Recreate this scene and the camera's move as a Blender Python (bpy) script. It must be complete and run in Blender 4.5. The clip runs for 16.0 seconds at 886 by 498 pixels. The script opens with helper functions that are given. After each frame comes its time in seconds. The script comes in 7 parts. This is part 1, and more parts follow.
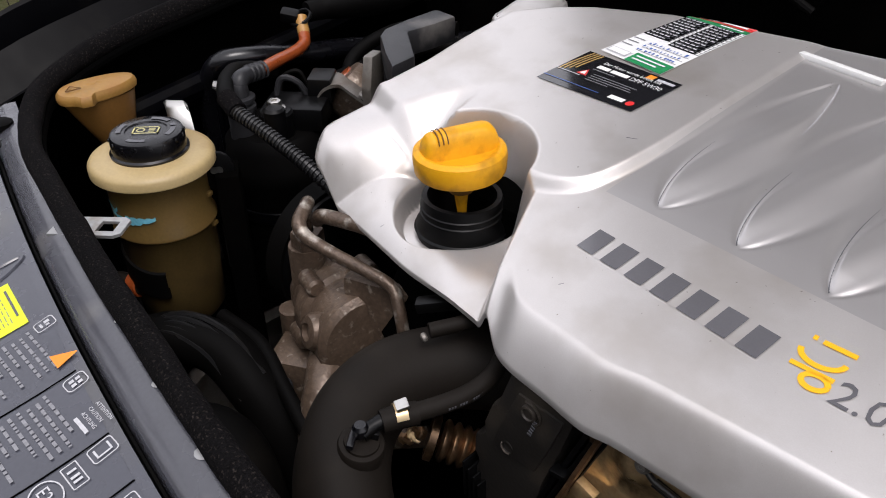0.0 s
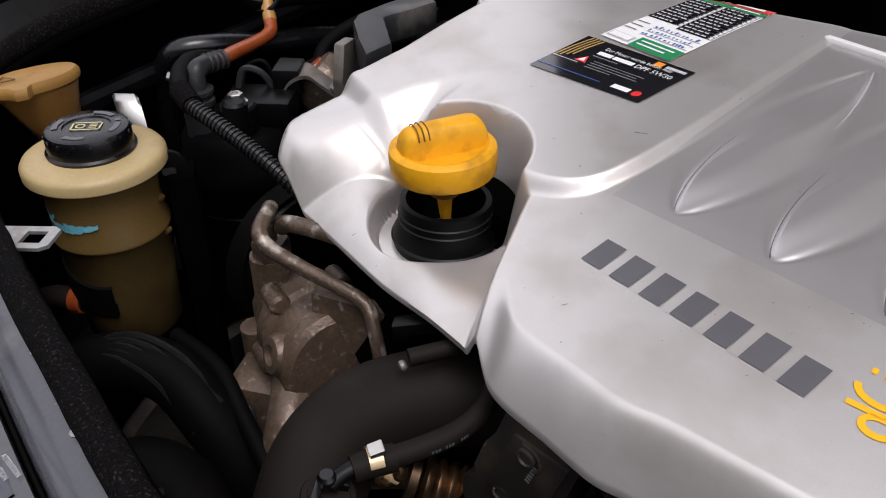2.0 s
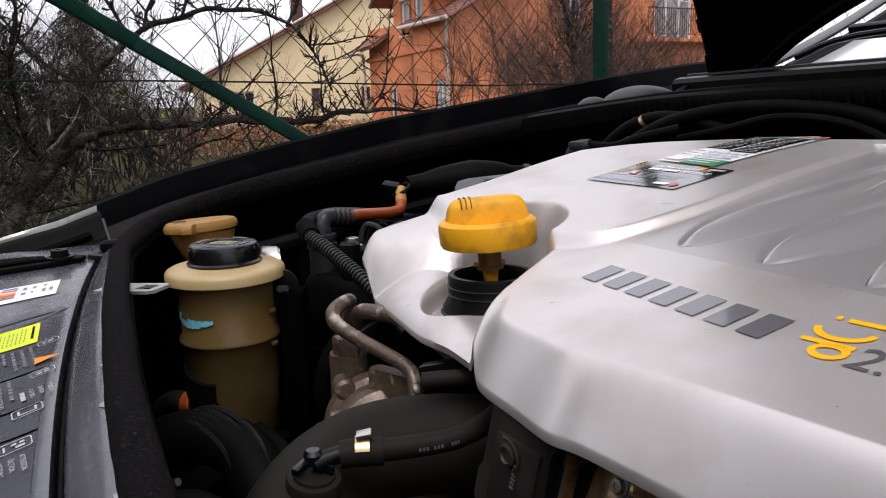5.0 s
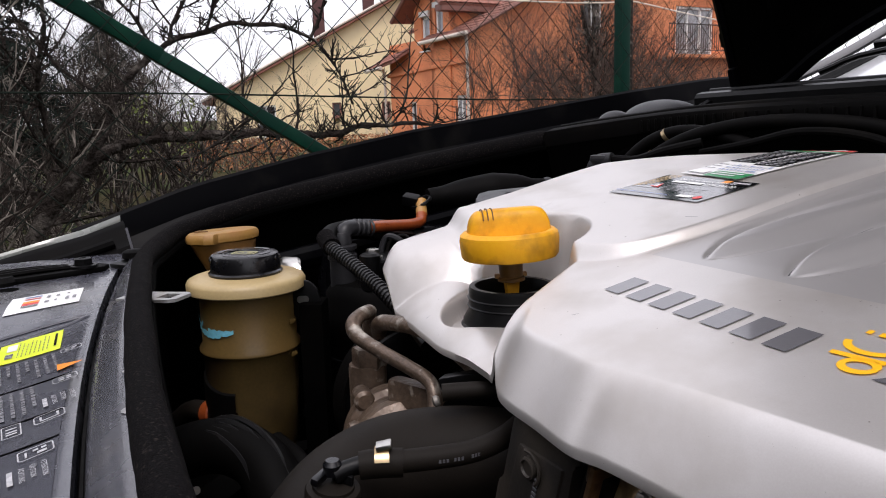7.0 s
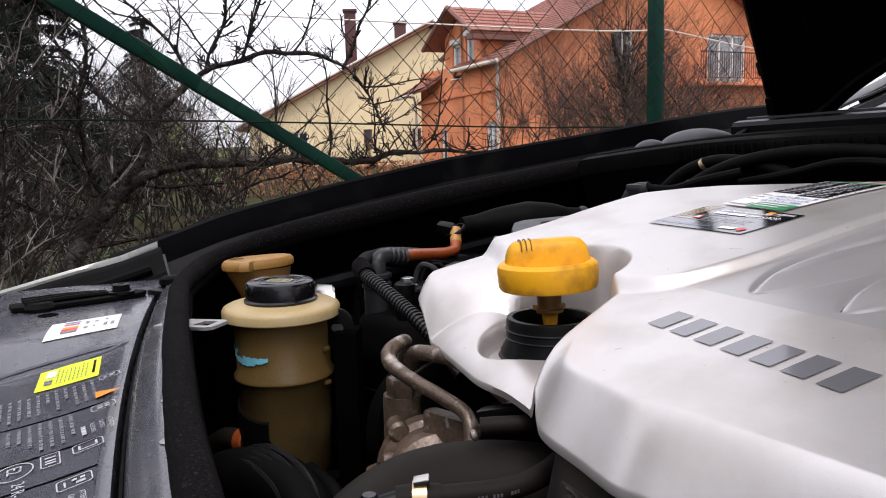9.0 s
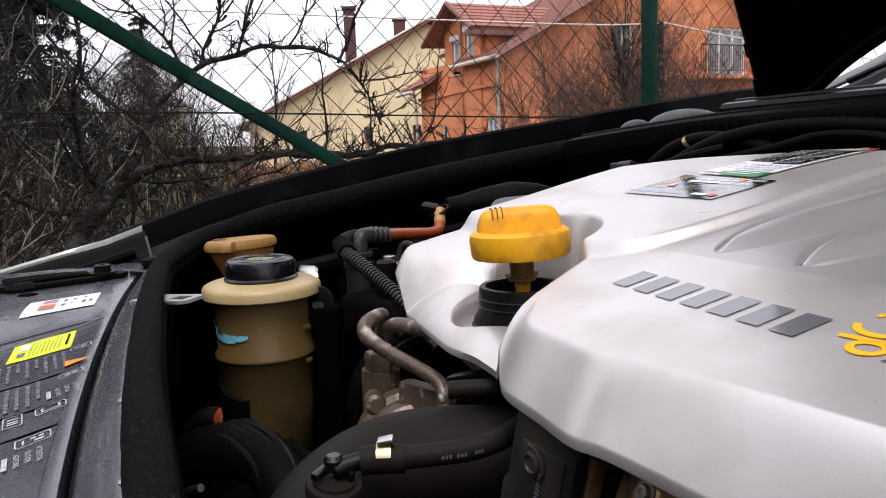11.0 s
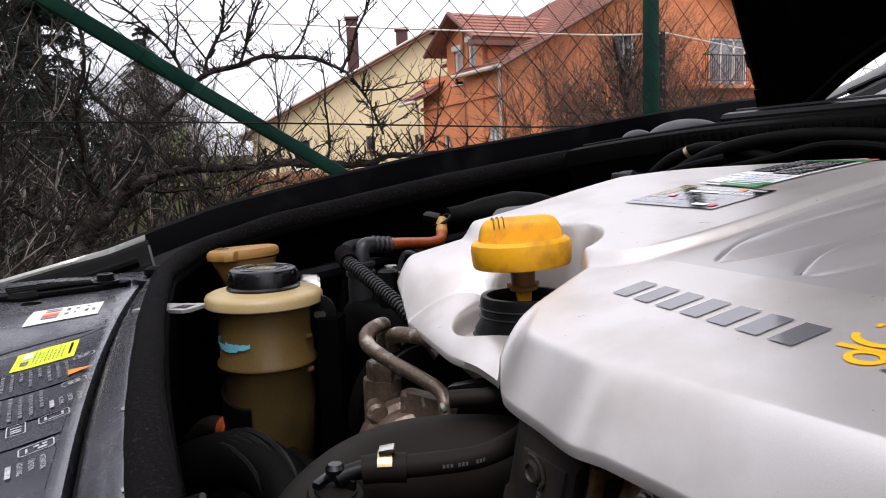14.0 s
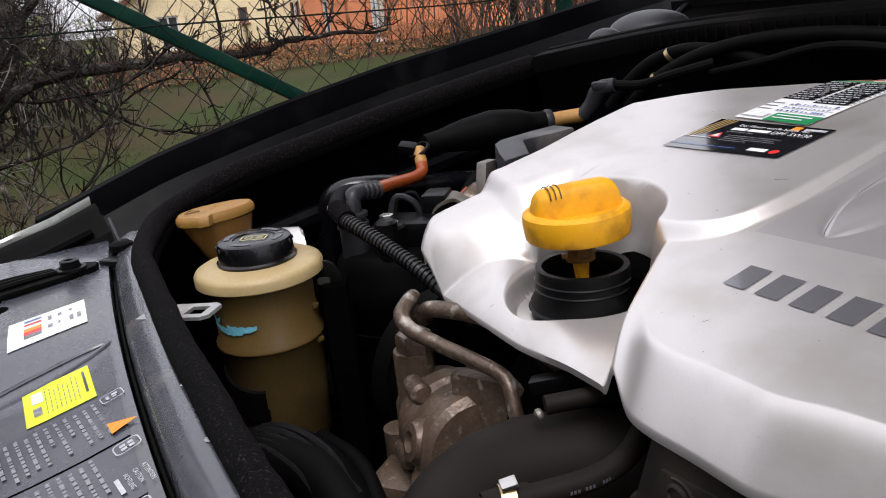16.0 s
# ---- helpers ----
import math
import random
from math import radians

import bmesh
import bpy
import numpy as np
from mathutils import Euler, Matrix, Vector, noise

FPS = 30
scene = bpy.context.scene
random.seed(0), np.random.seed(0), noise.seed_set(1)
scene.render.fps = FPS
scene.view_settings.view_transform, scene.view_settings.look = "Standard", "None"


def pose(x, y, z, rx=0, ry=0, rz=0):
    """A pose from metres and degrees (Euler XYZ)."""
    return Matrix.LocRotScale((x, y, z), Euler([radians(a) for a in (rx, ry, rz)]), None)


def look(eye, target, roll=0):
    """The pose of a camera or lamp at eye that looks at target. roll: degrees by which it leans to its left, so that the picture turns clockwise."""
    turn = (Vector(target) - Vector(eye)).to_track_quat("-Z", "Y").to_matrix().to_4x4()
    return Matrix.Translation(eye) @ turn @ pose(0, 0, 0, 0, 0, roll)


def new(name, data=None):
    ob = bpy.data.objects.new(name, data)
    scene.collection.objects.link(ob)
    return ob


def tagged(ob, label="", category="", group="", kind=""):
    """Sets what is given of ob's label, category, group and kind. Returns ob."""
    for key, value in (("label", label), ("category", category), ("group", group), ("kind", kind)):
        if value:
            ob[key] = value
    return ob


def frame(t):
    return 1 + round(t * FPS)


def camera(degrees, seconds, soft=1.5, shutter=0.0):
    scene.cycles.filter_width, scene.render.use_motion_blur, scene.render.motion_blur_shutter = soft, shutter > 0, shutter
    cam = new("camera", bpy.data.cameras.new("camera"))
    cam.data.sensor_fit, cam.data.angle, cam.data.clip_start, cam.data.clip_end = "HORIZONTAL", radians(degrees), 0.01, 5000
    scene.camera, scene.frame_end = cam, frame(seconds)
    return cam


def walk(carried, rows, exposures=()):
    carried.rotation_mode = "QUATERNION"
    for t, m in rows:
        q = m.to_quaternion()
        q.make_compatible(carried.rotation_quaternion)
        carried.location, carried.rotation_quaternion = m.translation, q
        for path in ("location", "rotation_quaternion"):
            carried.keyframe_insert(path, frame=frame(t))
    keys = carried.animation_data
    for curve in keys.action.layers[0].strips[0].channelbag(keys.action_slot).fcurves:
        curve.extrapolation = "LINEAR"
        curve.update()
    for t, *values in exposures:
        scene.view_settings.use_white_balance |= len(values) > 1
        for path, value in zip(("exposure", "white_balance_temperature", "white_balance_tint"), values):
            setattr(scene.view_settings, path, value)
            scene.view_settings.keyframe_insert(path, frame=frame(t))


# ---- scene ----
cam = camera(58.9, 16.0, 1.05)
METRES, EYE, TILT, LEAN, TURN = 0.45, 1.10, -34.5, 0.0, 45.0
ROWS = [
    (0.0, 0.0, 0.0, 0.0, 0.0, 0.0, -0.0),
    (0.5, 0.0047, 0.1134, 0.0181, -1.37, 0.13, 0.38),
    (1.0, -0.0026, 0.1459, 0.02, -1.85, 0.15, 0.53),
    (1.5, -0.0042, 0.1513, 0.0197, -1.82, 0.1, 0.58),
    (2.0, 0.0006, 0.1478, 0.0147, -1.34, 0.02, 0.32),
    (2.5, 0.0904, 0.1495, -0.0626, 4.26, 3.65, -0.79),
    (3.0, 0.1822, 0.1223, -0.1478, 8.67, 9.22, -3.48),
    (3.5, 0.2091, 0.1393, -0.2383, 9.58, 15.32, -5.72),
    (4.0, 0.2242, 0.1678, -0.3001, 10.14, 16.98, -5.5),
    (4.5, 0.2237, 0.1549, -0.3158, 11.67, 21.82, -5.77),
    (7.0, 0.2184, 0.1586, -0.3201, 13.38, 23.68, -7.1),
    (7.5, 0.2139, 0.1605, -0.3168, 14.04, 24.32, -7.46),
    (8.0, 0.2113, 0.1596, -0.3157, 14.49, 24.31, -7.73),
    (8.5, 0.2012, 0.1649, -0.3106, 14.42, 24.38, -8.48),
    (9.0, 0.2048, 0.1612, -0.3132, 15.13, 25.36, -8.42),
    (9.5, 0.2366, 0.1828, -0.3322, 15.94, 25.07, -7.68),
    (12.0, 0.2451, 0.1897, -0.3413, 15.24, 25.19, -8.08),
    (12.5, 0.2443, 0.1907, -0.3406, 15.16, 25.38, -7.96),
    (13.0, 0.2456, 0.1869, -0.3413, 15.24, 25.58, -7.97),
    (13.5, 0.2454, 0.1873, -0.3414, 15.29, 25.71, -8.0),
    (14.0, 0.2465, 0.185, -0.3427, 15.65, 25.74, -8.04),
    (14.5, 0.2455, 0.1872, -0.3424, 15.88, 25.62, -8.07),
    (15.0, 0.239, 0.1999, -0.3376, 15.72, 24.84, -7.87),
    (15.5, 0.1748, 0.1705, -0.2755, 16.08, 20.55, -4.19),
    (16.0, 0.0312, 0.1739, -0.1851, 10.57, 16.44, -0.06),
]
walk(cam, [(t, pose(0, 0, EYE, TILT, LEAN, TURN) @ pose(METRES * x, METRES * y, METRES * z, 90 + pitch, roll, yaw)) for t, x, y, z, yaw, pitch, roll in ROWS],
     [(0.0, 0.36, 6350, 16), (0.5, 0.22, 6350, 16), (1.0, 0.18, 6350, 17), (2.0, 0.18, 6350, 17), (3.0, 0.04, 6350, 17), (3.5, 0.06, 6350, 17), (4.5, 0.2, 6350, 18), (7.0, 0.28, 6350, 18), (9.0, 0.44, 6300, 18), (15.0, 0.43, 6300, 17), (16.0, 0.42, 6300, 16)])

from mathutils.bvhtree import BVHTree

# ---- world and light: an overcast day ----
world = bpy.data.worlds.new("overcast")
scene.world = world
world.use_nodes = True
wn, wl = world.node_tree.nodes, world.node_tree.links
sky = wn.new("ShaderNodeTexSky")
sky.sky_type, sky.sun_disc = "NISHITA", False
sky.sun_elevation, sky.sun_rotation = radians(65), radians(110)
sky.air_density, sky.dust_density, sky.ozone_density = 1.0, 6.0, 0.6
veil = wn.new("ShaderNodeMix")
veil.data_type = "RGBA"
veil.inputs[0].default_value = 0.86
veil.inputs[7].default_value = (11.5, 11.7, 12.0, 1)
wl.new(sky.outputs[0], veil.inputs[6])
wl.new(veil.outputs[2], wn["Background"].inputs[0])
wn["Background"].inputs[1].default_value = 0.1
sun = new("sun", bpy.data.lights.new("sun", "SUN"))
sun.data.energy, sun.data.angle, sun.data.color = 1.4, radians(25), (1.0, 0.97, 0.92)
sun.matrix_world = look((0.5, -0.25, 1.2), (0, 0, 0))


# ---- materials ----
def material(name, col, rough=0.5, metal=0.0, var=0.15, scale=40.0, bump=0.1, fine=400.0, dirt=None, amount=0.3, dscale=12.0, coat=0.0, spec=0.5, clear=0.0, rand=0.0, aniso=(1, 1, 1)):
    """A surface with grain at a fine scale, blotches at a coarse one, and stains of the colour dirt."""
    m = bpy.data.materials.new(name)
    m.use_nodes = True
    n, l = m.node_tree.nodes, m.node_tree.links
    b = n["Principled BSDF"]
    co = n.new("ShaderNodeTexCoord")
    mp = n.new("ShaderNodeMapping")
    mp.inputs["Scale"].default_value = aniso
    l.new(co.outputs["Object"], mp.inputs[0])

    def noise_at(s, detail=5):
        t = n.new("ShaderNodeTexNoise")
        t.inputs["Scale"].default_value, t.inputs["Detail"].default_value = s, detail
        l.new(mp.outputs[0], t.inputs["Vector"])
        return t.outputs[0]

    def blend(a, bcol, fac):
        x = n.new("ShaderNodeMix")
        x.data_type = "RGBA"
        l.new(fac, x.inputs[0])
        for k, c in ((6, a), (7, bcol)):
            if isinstance(c, tuple):
                x.inputs[k].default_value = (*c, 1)
            else:
                l.new(c, x.inputs[k])
        return x.outputs[2]

    coarse, grain = noise_at(scale), noise_at(fine, 3)
    dark = tuple(c * (1 - var) for c in col)
    light = tuple(min(1, c * (1 + var)) for c in col)
    c = blend(dark, light, coarse)
    g = n.new("ShaderNodeMix")
    g.data_type, g.blend_type = "RGBA", "OVERLAY"
    g.inputs[0].default_value = min(1, var)
    l.new(c, g.inputs[6])
    l.new(grain, g.inputs[7])
    c = g.outputs[2]
    if dirt:
        r = n.new("ShaderNodeValToRGB")
        r.color_ramp.elements[0].position, r.color_ramp.elements[1].position = 0.62 - amount * 0.4, 0.78 - amount * 0.3
        l.new(noise_at(dscale, 9), r.inputs[0])
        c = blend(c, dirt, r.outputs[0])
    if rand:
        oi = n.new("ShaderNodeObjectInfo")
        hs = n.new("ShaderNodeHueSaturation")
        mr = n.new("ShaderNodeMapRange")
        mr.inputs[3].default_value, mr.inputs[4].default_value = 1 - rand, 1 + rand
        l.new(oi.outputs["Random"], mr.inputs[0])
        l.new(mr.outputs[0], hs.inputs["Value"])
        l.new(c, hs.inputs["Color"])
        c = hs.outputs[0]
    l.new(c, b.inputs["Base Color"])
    rr = n.new("ShaderNodeMapRange")
    rr.inputs[3].default_value, rr.inputs[4].default_value = max(0.02, rough - 0.1), min(1, rough + 0.12)
    l.new(coarse, rr.inputs[0])
    l.new(rr.outputs[0], b.inputs["Roughness"])
    b.inputs["Metallic"].default_value, b.inputs["Coat Weight"].default_value = metal, coat
    b.inputs["Coat Roughness"].default_value = 0.08
    b.inputs["Specular IOR Level"].default_value = spec
    b.inputs["Transmission Weight"].default_value = clear
    if bump:
        bp = n.new("ShaderNodeBump")
        bp.inputs["Strength"].default_value, bp.inputs["Distance"].default_value = bump, 0.0006 if fine >= 100 else 0.02
        l.new(grain, bp.inputs["Height"])
        l.new(bp.outputs[0], b.inputs["Normal"])
    return m


M = dict(
    black_plastic=material("black_plastic", (0.002, 0.002, 0.0022), 0.4, var=0.3, dirt=(0.007, 0.006, 0.005), amount=0.12, spec=0.2, dscale=30),
    conduit=material("ribbed_conduit_plastic", (0.008, 0.008, 0.0085), 0.34, var=0.3, bump=0.1, dirt=(0.03, 0.027, 0.024), amount=0.15, dscale=60, spec=0.5),
    black_paint=material("black_paint", (0.0012, 0.0012, 0.0018), 0.34, var=0.2, bump=0.03, dirt=(0.008, 0.0075, 0.007), amount=0.15, dscale=18, spec=0.05),
    # near-black base: the deep shade of bay and recesses is put into the colour
    bay_shade_black=material("bay_shade_black", (0.0006, 0.0006, 0.0006), 0.85, var=0.4, dirt=(0.0018, 0.0015, 0.0012), amount=0.2, spec=0.02),
    slam=material("slam_plastic", (0.056, 0.058, 0.072), 0.25, var=0.18, bump=0.07, fine=900, dirt=(0.075, 0.073, 0.07), amount=0.16, dscale=9, coat=0.35),
    strip=material("painted_strip", (0.055, 0.056, 0.066), 0.24, var=0.12, bump=0.05, dirt=(0.12, 0.115, 0.11), amount=0.12, dscale=16, coat=0.4),
    felt=material("flocked_rubber", (0.0046, 0.0042, 0.0045), 0.95, var=0.85, scale=420, bump=1.0, fine=1100, dirt=(0.034, 0.028, 0.025), amount=0.12, dscale=620, spec=0.04),
    rubber=material("rubber", (0.0022, 0.002, 0.0019), 0.6, var=0.25, bump=0.15, dirt=(0.006, 0.005, 0.004), amount=0.2, dscale=14, spec=0.06),
    hose=material("turbo_hose", (0.0095, 0.0074, 0.0057), 0.62, var=0.25, scale=25, bump=0.12, fine=700, dirt=(0.02, 0.016, 0.012), amount=0.25, dscale=10, spec=0.13),
    yellow_cap=material("yellow_plastic", (0.76, 0.365, 0.006), 0.46, spec=0.32, var=0.1, bump=0.25, fine=350, dirt=(0.34, 0.155, 0.012), amount=0.3, dscale=38),
    old_cap=material("aged_yellow_plastic", (0.31, 0.165, 0.036), 0.5, var=0.18, bump=0.25, dirt=(0.28, 0.13, 0.03), amount=0.35, dscale=40),
    old_neck=material("aged_amber_plastic", (0.17, 0.08, 0.016), 0.5, var=0.2, dirt=(0.05, 0.025, 0.01), amount=0.3, dscale=30),
    cream=material("yellowed_polythene", (0.42, 0.315, 0.15), 0.42, var=0.12, bump=0.12, dirt=(0.3, 0.2, 0.08), amount=0.3, dscale=24),
    amber=material("fluid_stained_polythene", (0.115, 0.072, 0.021), 0.4, var=0.18, bump=0.12, dirt=(0.12, 0.07, 0.02), amount=0.3, dscale=20),
    amber_low=material("fluid_and_shade_polythene", (0.068, 0.044, 0.014), 0.42, var=0.3, bump=0.12, dirt=(0.035, 0.02, 0.008), amount=0.5, dscale=22),
    gloss_black=material("gloss_black_plastic", (0.003, 0.003, 0.0042), 0.26, var=0.15, bump=0.04, dirt=(0.02, 0.02, 0.02), amount=0.06),
    worn_text=material("raised_grey_marks", (0.09, 0.09, 0.1), 0.4),
    cap_symbol=material("pale_yellow_print", (0.5, 0.46, 0.2), 0.5),
    blue_tape=material("blue_paint_mark", (0.16, 0.5, 0.62), 0.7, var=0.25, scale=200),
    orange_hose=material("translucent_orange_hose", (0.29, 0.06, 0.013), 0.3, var=0.3, scale=60, bump=0.05, dirt=(0.17, 0.03, 0.008), amount=0.3, dscale=40),
    amber_tip=material("amber_hose", (0.42, 0.22, 0.06), 0.4, var=0.2),
    grey_fit=material("grey_connector", (0.022, 0.022, 0.024), 0.4, var=0.2, spec=0.3),
    zinc=material("zinc_plate", (0.36, 0.36, 0.355), 0.45, 0.6, var=0.2, scale=80, dirt=(0.25, 0.22, 0.18), amount=0.15, dscale=60),
    brass=material("yellowed_spring_steel", (0.5, 0.38, 0.22), 0.32, 0.9, var=0.15, bump=0.05),
    brush=material("brown_brush_twigs", (0.082, 0.056, 0.046), 0.9, var=0.5, scale=3, bump=0.2, dirt=(0.16, 0.13, 0.11), amount=0.25, dscale=2, spec=0.06),
    bright=material("bright_metal", (0.6, 0.585, 0.55), 0.3, 1.0, var=0.1, bump=0.05),
    cast=material("oily_cast_alloy", (0.115, 0.080, 0.056), 0.36, 0.3, var=0.5, scale=60, bump=0.9, fine=300, dirt=(0.34, 0.29, 0.24), amount=0.06, dscale=170),
    oily_pipe=material("corroded_steel_pipe", (0.10, 0.07, 0.05), 0.36, 0.4, var=0.55, scale=90, bump=0.9, fine=350, dirt=(0.5, 0.46, 0.4), amount=0.2, dscale=80),
    alu=material("dull_aluminium", (0.2, 0.185, 0.165), 0.45, 0.6, var=0.25, scale=60, bump=0.4, dirt=(0.14, 0.11, 0.085), amount=0.3, dscale=35),
    copper=material("heat_tinted_bellows", (0.36, 0.21, 0.11), 0.36, 0.85, var=0.4, scale=50, dirt=(0.08, 0.05, 0.03), amount=0.35, dscale=30),
    brown_oil=material("oily_brown_casting", (0.62, 0.43, 0.22), 0.3, 0.6, var=0.4, scale=50, bump=0.8, fine=300, dirt=(0.06, 0.036, 0.018), amount=0.3, dscale=34),
    grey_box=material("dark_grey_plastic", (0.016, 0.016, 0.018), 0.45, var=0.15, bump=0.2, fine=700, dirt=(0.14, 0.13, 0.12), amount=0.12, dscale=20),
    ecu=material("dark_moulded_plastic", (0.018, 0.0155, 0.0135), 0.5, var=0.3, bump=0.3, dirt=(0.045, 0.036, 0.027), amount=0.25, dscale=25),
    white_label=material("white_label", (0.78, 0.78, 0.77), 0.35, var=0.05, bump=0.02),
    yellow_label=material("fluorescent_yellow_label", (0.66, 0.78, 0.012), 0.4, var=0.06, bump=0.02),
    orange_print=material("orange_print", (0.85, 0.27, 0.02), 0.4, var=0.06, bump=0.02),
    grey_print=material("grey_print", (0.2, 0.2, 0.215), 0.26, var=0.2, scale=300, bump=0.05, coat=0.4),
    pale_print_glint=material("pale_print_glint", (0.5, 0.5, 0.52), 0.26, var=0.15, scale=300, bump=0.05, coat=0.4),
    panel_print=material("label_panel", (0.050, 0.052, 0.066), 0.24, var=0.12, bump=0.03, coat=0.35),
    black_print=material("black_print", (0.012, 0.012, 0.014), 0.06, var=0.1, bump=0.0, coat=1.0, spec=0.7),
    red_print=material("red_print", (0.66, 0.03, 0.03), 0.3, var=0.06, bump=0),
    green_print=material("green_print", (0.02, 0.23, 0.08), 0.3, var=0.06, bump=0),
    blue_print=material("blue_print", (0.05, 0.12, 0.4), 0.3, var=0.06, bump=0),
    gold_print=material("gold_print", (0.42, 0.27, 0.08), 0.35, var=0.3, scale=80, bump=0),
    cover_print_shade=material("grey_cover_print_shade", (0.13, 0.128, 0.138), 0.34, 0.3, var=0.1, bump=0.06, fine=900, coat=1.0),
    cover_yellow=material("yellow_cover_print", (0.86, 0.44, 0.006), 0.36, var=0.05, bump=0.08, fine=900),
    grey_trim=material("grey_trim_strip", (0.16, 0.16, 0.165), 0.5, var=0.1, bump=0.03),
    green_steel=material("green_coated_steel", (0.002, 0.026, 0.0165), 0.42, var=0.15, scale=20, bump=0.1, dirt=(0.004, 0.045, 0.024), amount=0.2, dscale=9, spec=0.12),
    wire=material("weathered_green_wire", (0.011, 0.016, 0.012), 0.6, var=0.4, spec=0.06),
    bark=material("bark", (0.026, 0.021, 0.018), 0.9, var=0.5, scale=30, bump=1.0, fine=90, dirt=(0.13, 0.115, 0.1), amount=0.2, dscale=14, spec=0.06),
    twig=material("grey_twigs", (0.022, 0.017, 0.014), 0.9, var=0.6, scale=4, bump=0.3, dirt=(0.27, 0.24, 0.205), amount=0.27, dscale=5, spec=0.06),
    needles=material("dark_conifer_needles", (0.016, 0.022, 0.018), 0.8, var=0.5, scale=3, bump=0, spec=0.06),
    dead_leaf=material("dry_beech_leaves", (0.36, 0.15, 0.065), 0.8, var=0.5, scale=9, bump=0),
    shrub=material("olive_leaves", (0.12, 0.15, 0.03), 0.7, var=0.5, scale=5, bump=0),
    grass=material("grass_blades", (0.07, 0.105, 0.022), 0.9, var=0.4, scale=2, bump=0, spec=0.06),
    ground=material("winter_lawn", (0.032, 0.044, 0.013), 0.95, var=0.4, scale=0.8, bump=0.8, fine=30, dirt=(0.055, 0.042, 0.022), amount=0.5, dscale=0.35, spec=0.06),
    yellow_wall=material("yellow_render", (0.88, 0.72, 0.44), 0.9, var=0.06, scale=1.5, bump=0.3, fine=60, dirt=(0.8, 0.64, 0.39), amount=0.2, dscale=0.5),
    orange_wall=material("orange_render", (0.78, 0.275, 0.118), 0.9, var=0.07, scale=1.5, bump=0.3, fine=60, dirt=(0.56, 0.18, 0.08), amount=0.35, dscale=0.5),
    roof=material("red_roof_tiles", (0.27, 0.112, 0.082), 0.8, var=0.3, scale=3, bump=0.5, fine=40, rand=0.15),
    brown_wood=material("brown_painted_wood", (0.2, 0.085, 0.065), 0.6, var=0.15, bump=0.1),
    chimney=material("brown_chimney", (0.075, 0.03, 0.03), 0.8, var=0.15, bump=0.1),
    white_frame=material("white_window_frame", (0.75, 0.75, 0.73), 0.4, var=0.05, bump=0),
    cream_trim=material("cream_gutter", (0.66, 0.58, 0.5), 0.5, var=0.1, bump=0),
    dark_pane=material("window_glass", (0.05, 0.055, 0.06), 0.06, var=0.1, bump=0),
    # lighter pane: the sky's reflection is put into the base colour
    sky_pale_pane=material("glass_with_painted_sky", (0.3, 0.31, 0.33), 0.08, var=0.25, scale=3, bump=0),
    screen=material("windscreen_glass", (0.05, 0.053, 0.056), 0.03, var=0.05, bump=0, spec=1.0, coat=1.0),
    # opaque pale base with darker mottling
    pale_screen=material("pale_mottled_glass", (0.72, 0.73, 0.75), 0.12, var=0.15, scale=6, bump=0, spec=0.8, coat=1.0, dirt=(0.09, 0.09, 0.1), amount=0.2, dscale=5),
    blocking_wall=material("grey_blocking_render", (0.17, 0.165, 0.155), 0.9, var=0.1, scale=2, bump=0.3, fine=60),
    iron=material("black_iron", (0.02, 0.02, 0.02), 0.6),
    lens=material("headlamp_lens", (0.24, 0.25, 0.225), 0.25, 0.2, var=0.08, bump=0.02, coat=1.0),
)


# ---- builders ----
HERE = {}


def thing(name, at, label, category, group="", kind=""):
    e = new(name)
    e.empty_display_size, e.location = 0.02, at
    HERE[e] = Vector(at)
    return tagged(e, label, category, group, kind)


def part(name, bm, mt, parent=None, label="", sharp=35):
    """Links a bmesh, drawn in world places, as one mesh under a thing or a part."""
    me = bpy.data.meshes.new(name)
    bmesh.ops.recalc_face_normals(bm, faces=bm.faces)
    bm.to_mesh(me)
    bm.free()
    me.polygons.foreach_set("use_smooth", [True] * len(me.polygons))
    me.set_sharp_from_angle(angle=radians(sharp))
    me.materials.append(M[mt] if isinstance(mt, str) else mt)
    ob = new(name, me)
    if parent is not None:
        ob.parent = parent
        if parent in HERE:
            ob.matrix_parent_inverse = Matrix.Translation(-HERE[parent])
    if label:
        ob["label"] = label
    return ob


def solo(name, bm, mt, label, category, group="", kind="", sharp=35):
    return tagged(part(name, bm, mt, None, "", sharp), label, category, group, kind)


def spline(pts, k=6):
    """Catmull-Rom through the points."""
    p = [Vector([float(c) for c in q]) for q in pts]
    if len(p) < 3 or k < 2:
        return p
    p = [p[0] * 2 - p[1]] + p + [p[-1] * 2 - p[-2]]
    out = []
    for i in range(1, len(p) - 2):
        a, b, c, d = p[i - 1:i + 3]
        for j in range(k):
            t = j / k
            out.append(0.5 * (2 * b + (c - a) * t + (2 * a - 5 * b + 4 * c - d) * t * t + (3 * b - a - 3 * c + d) * t ** 3))
    return out + [p[-2]]


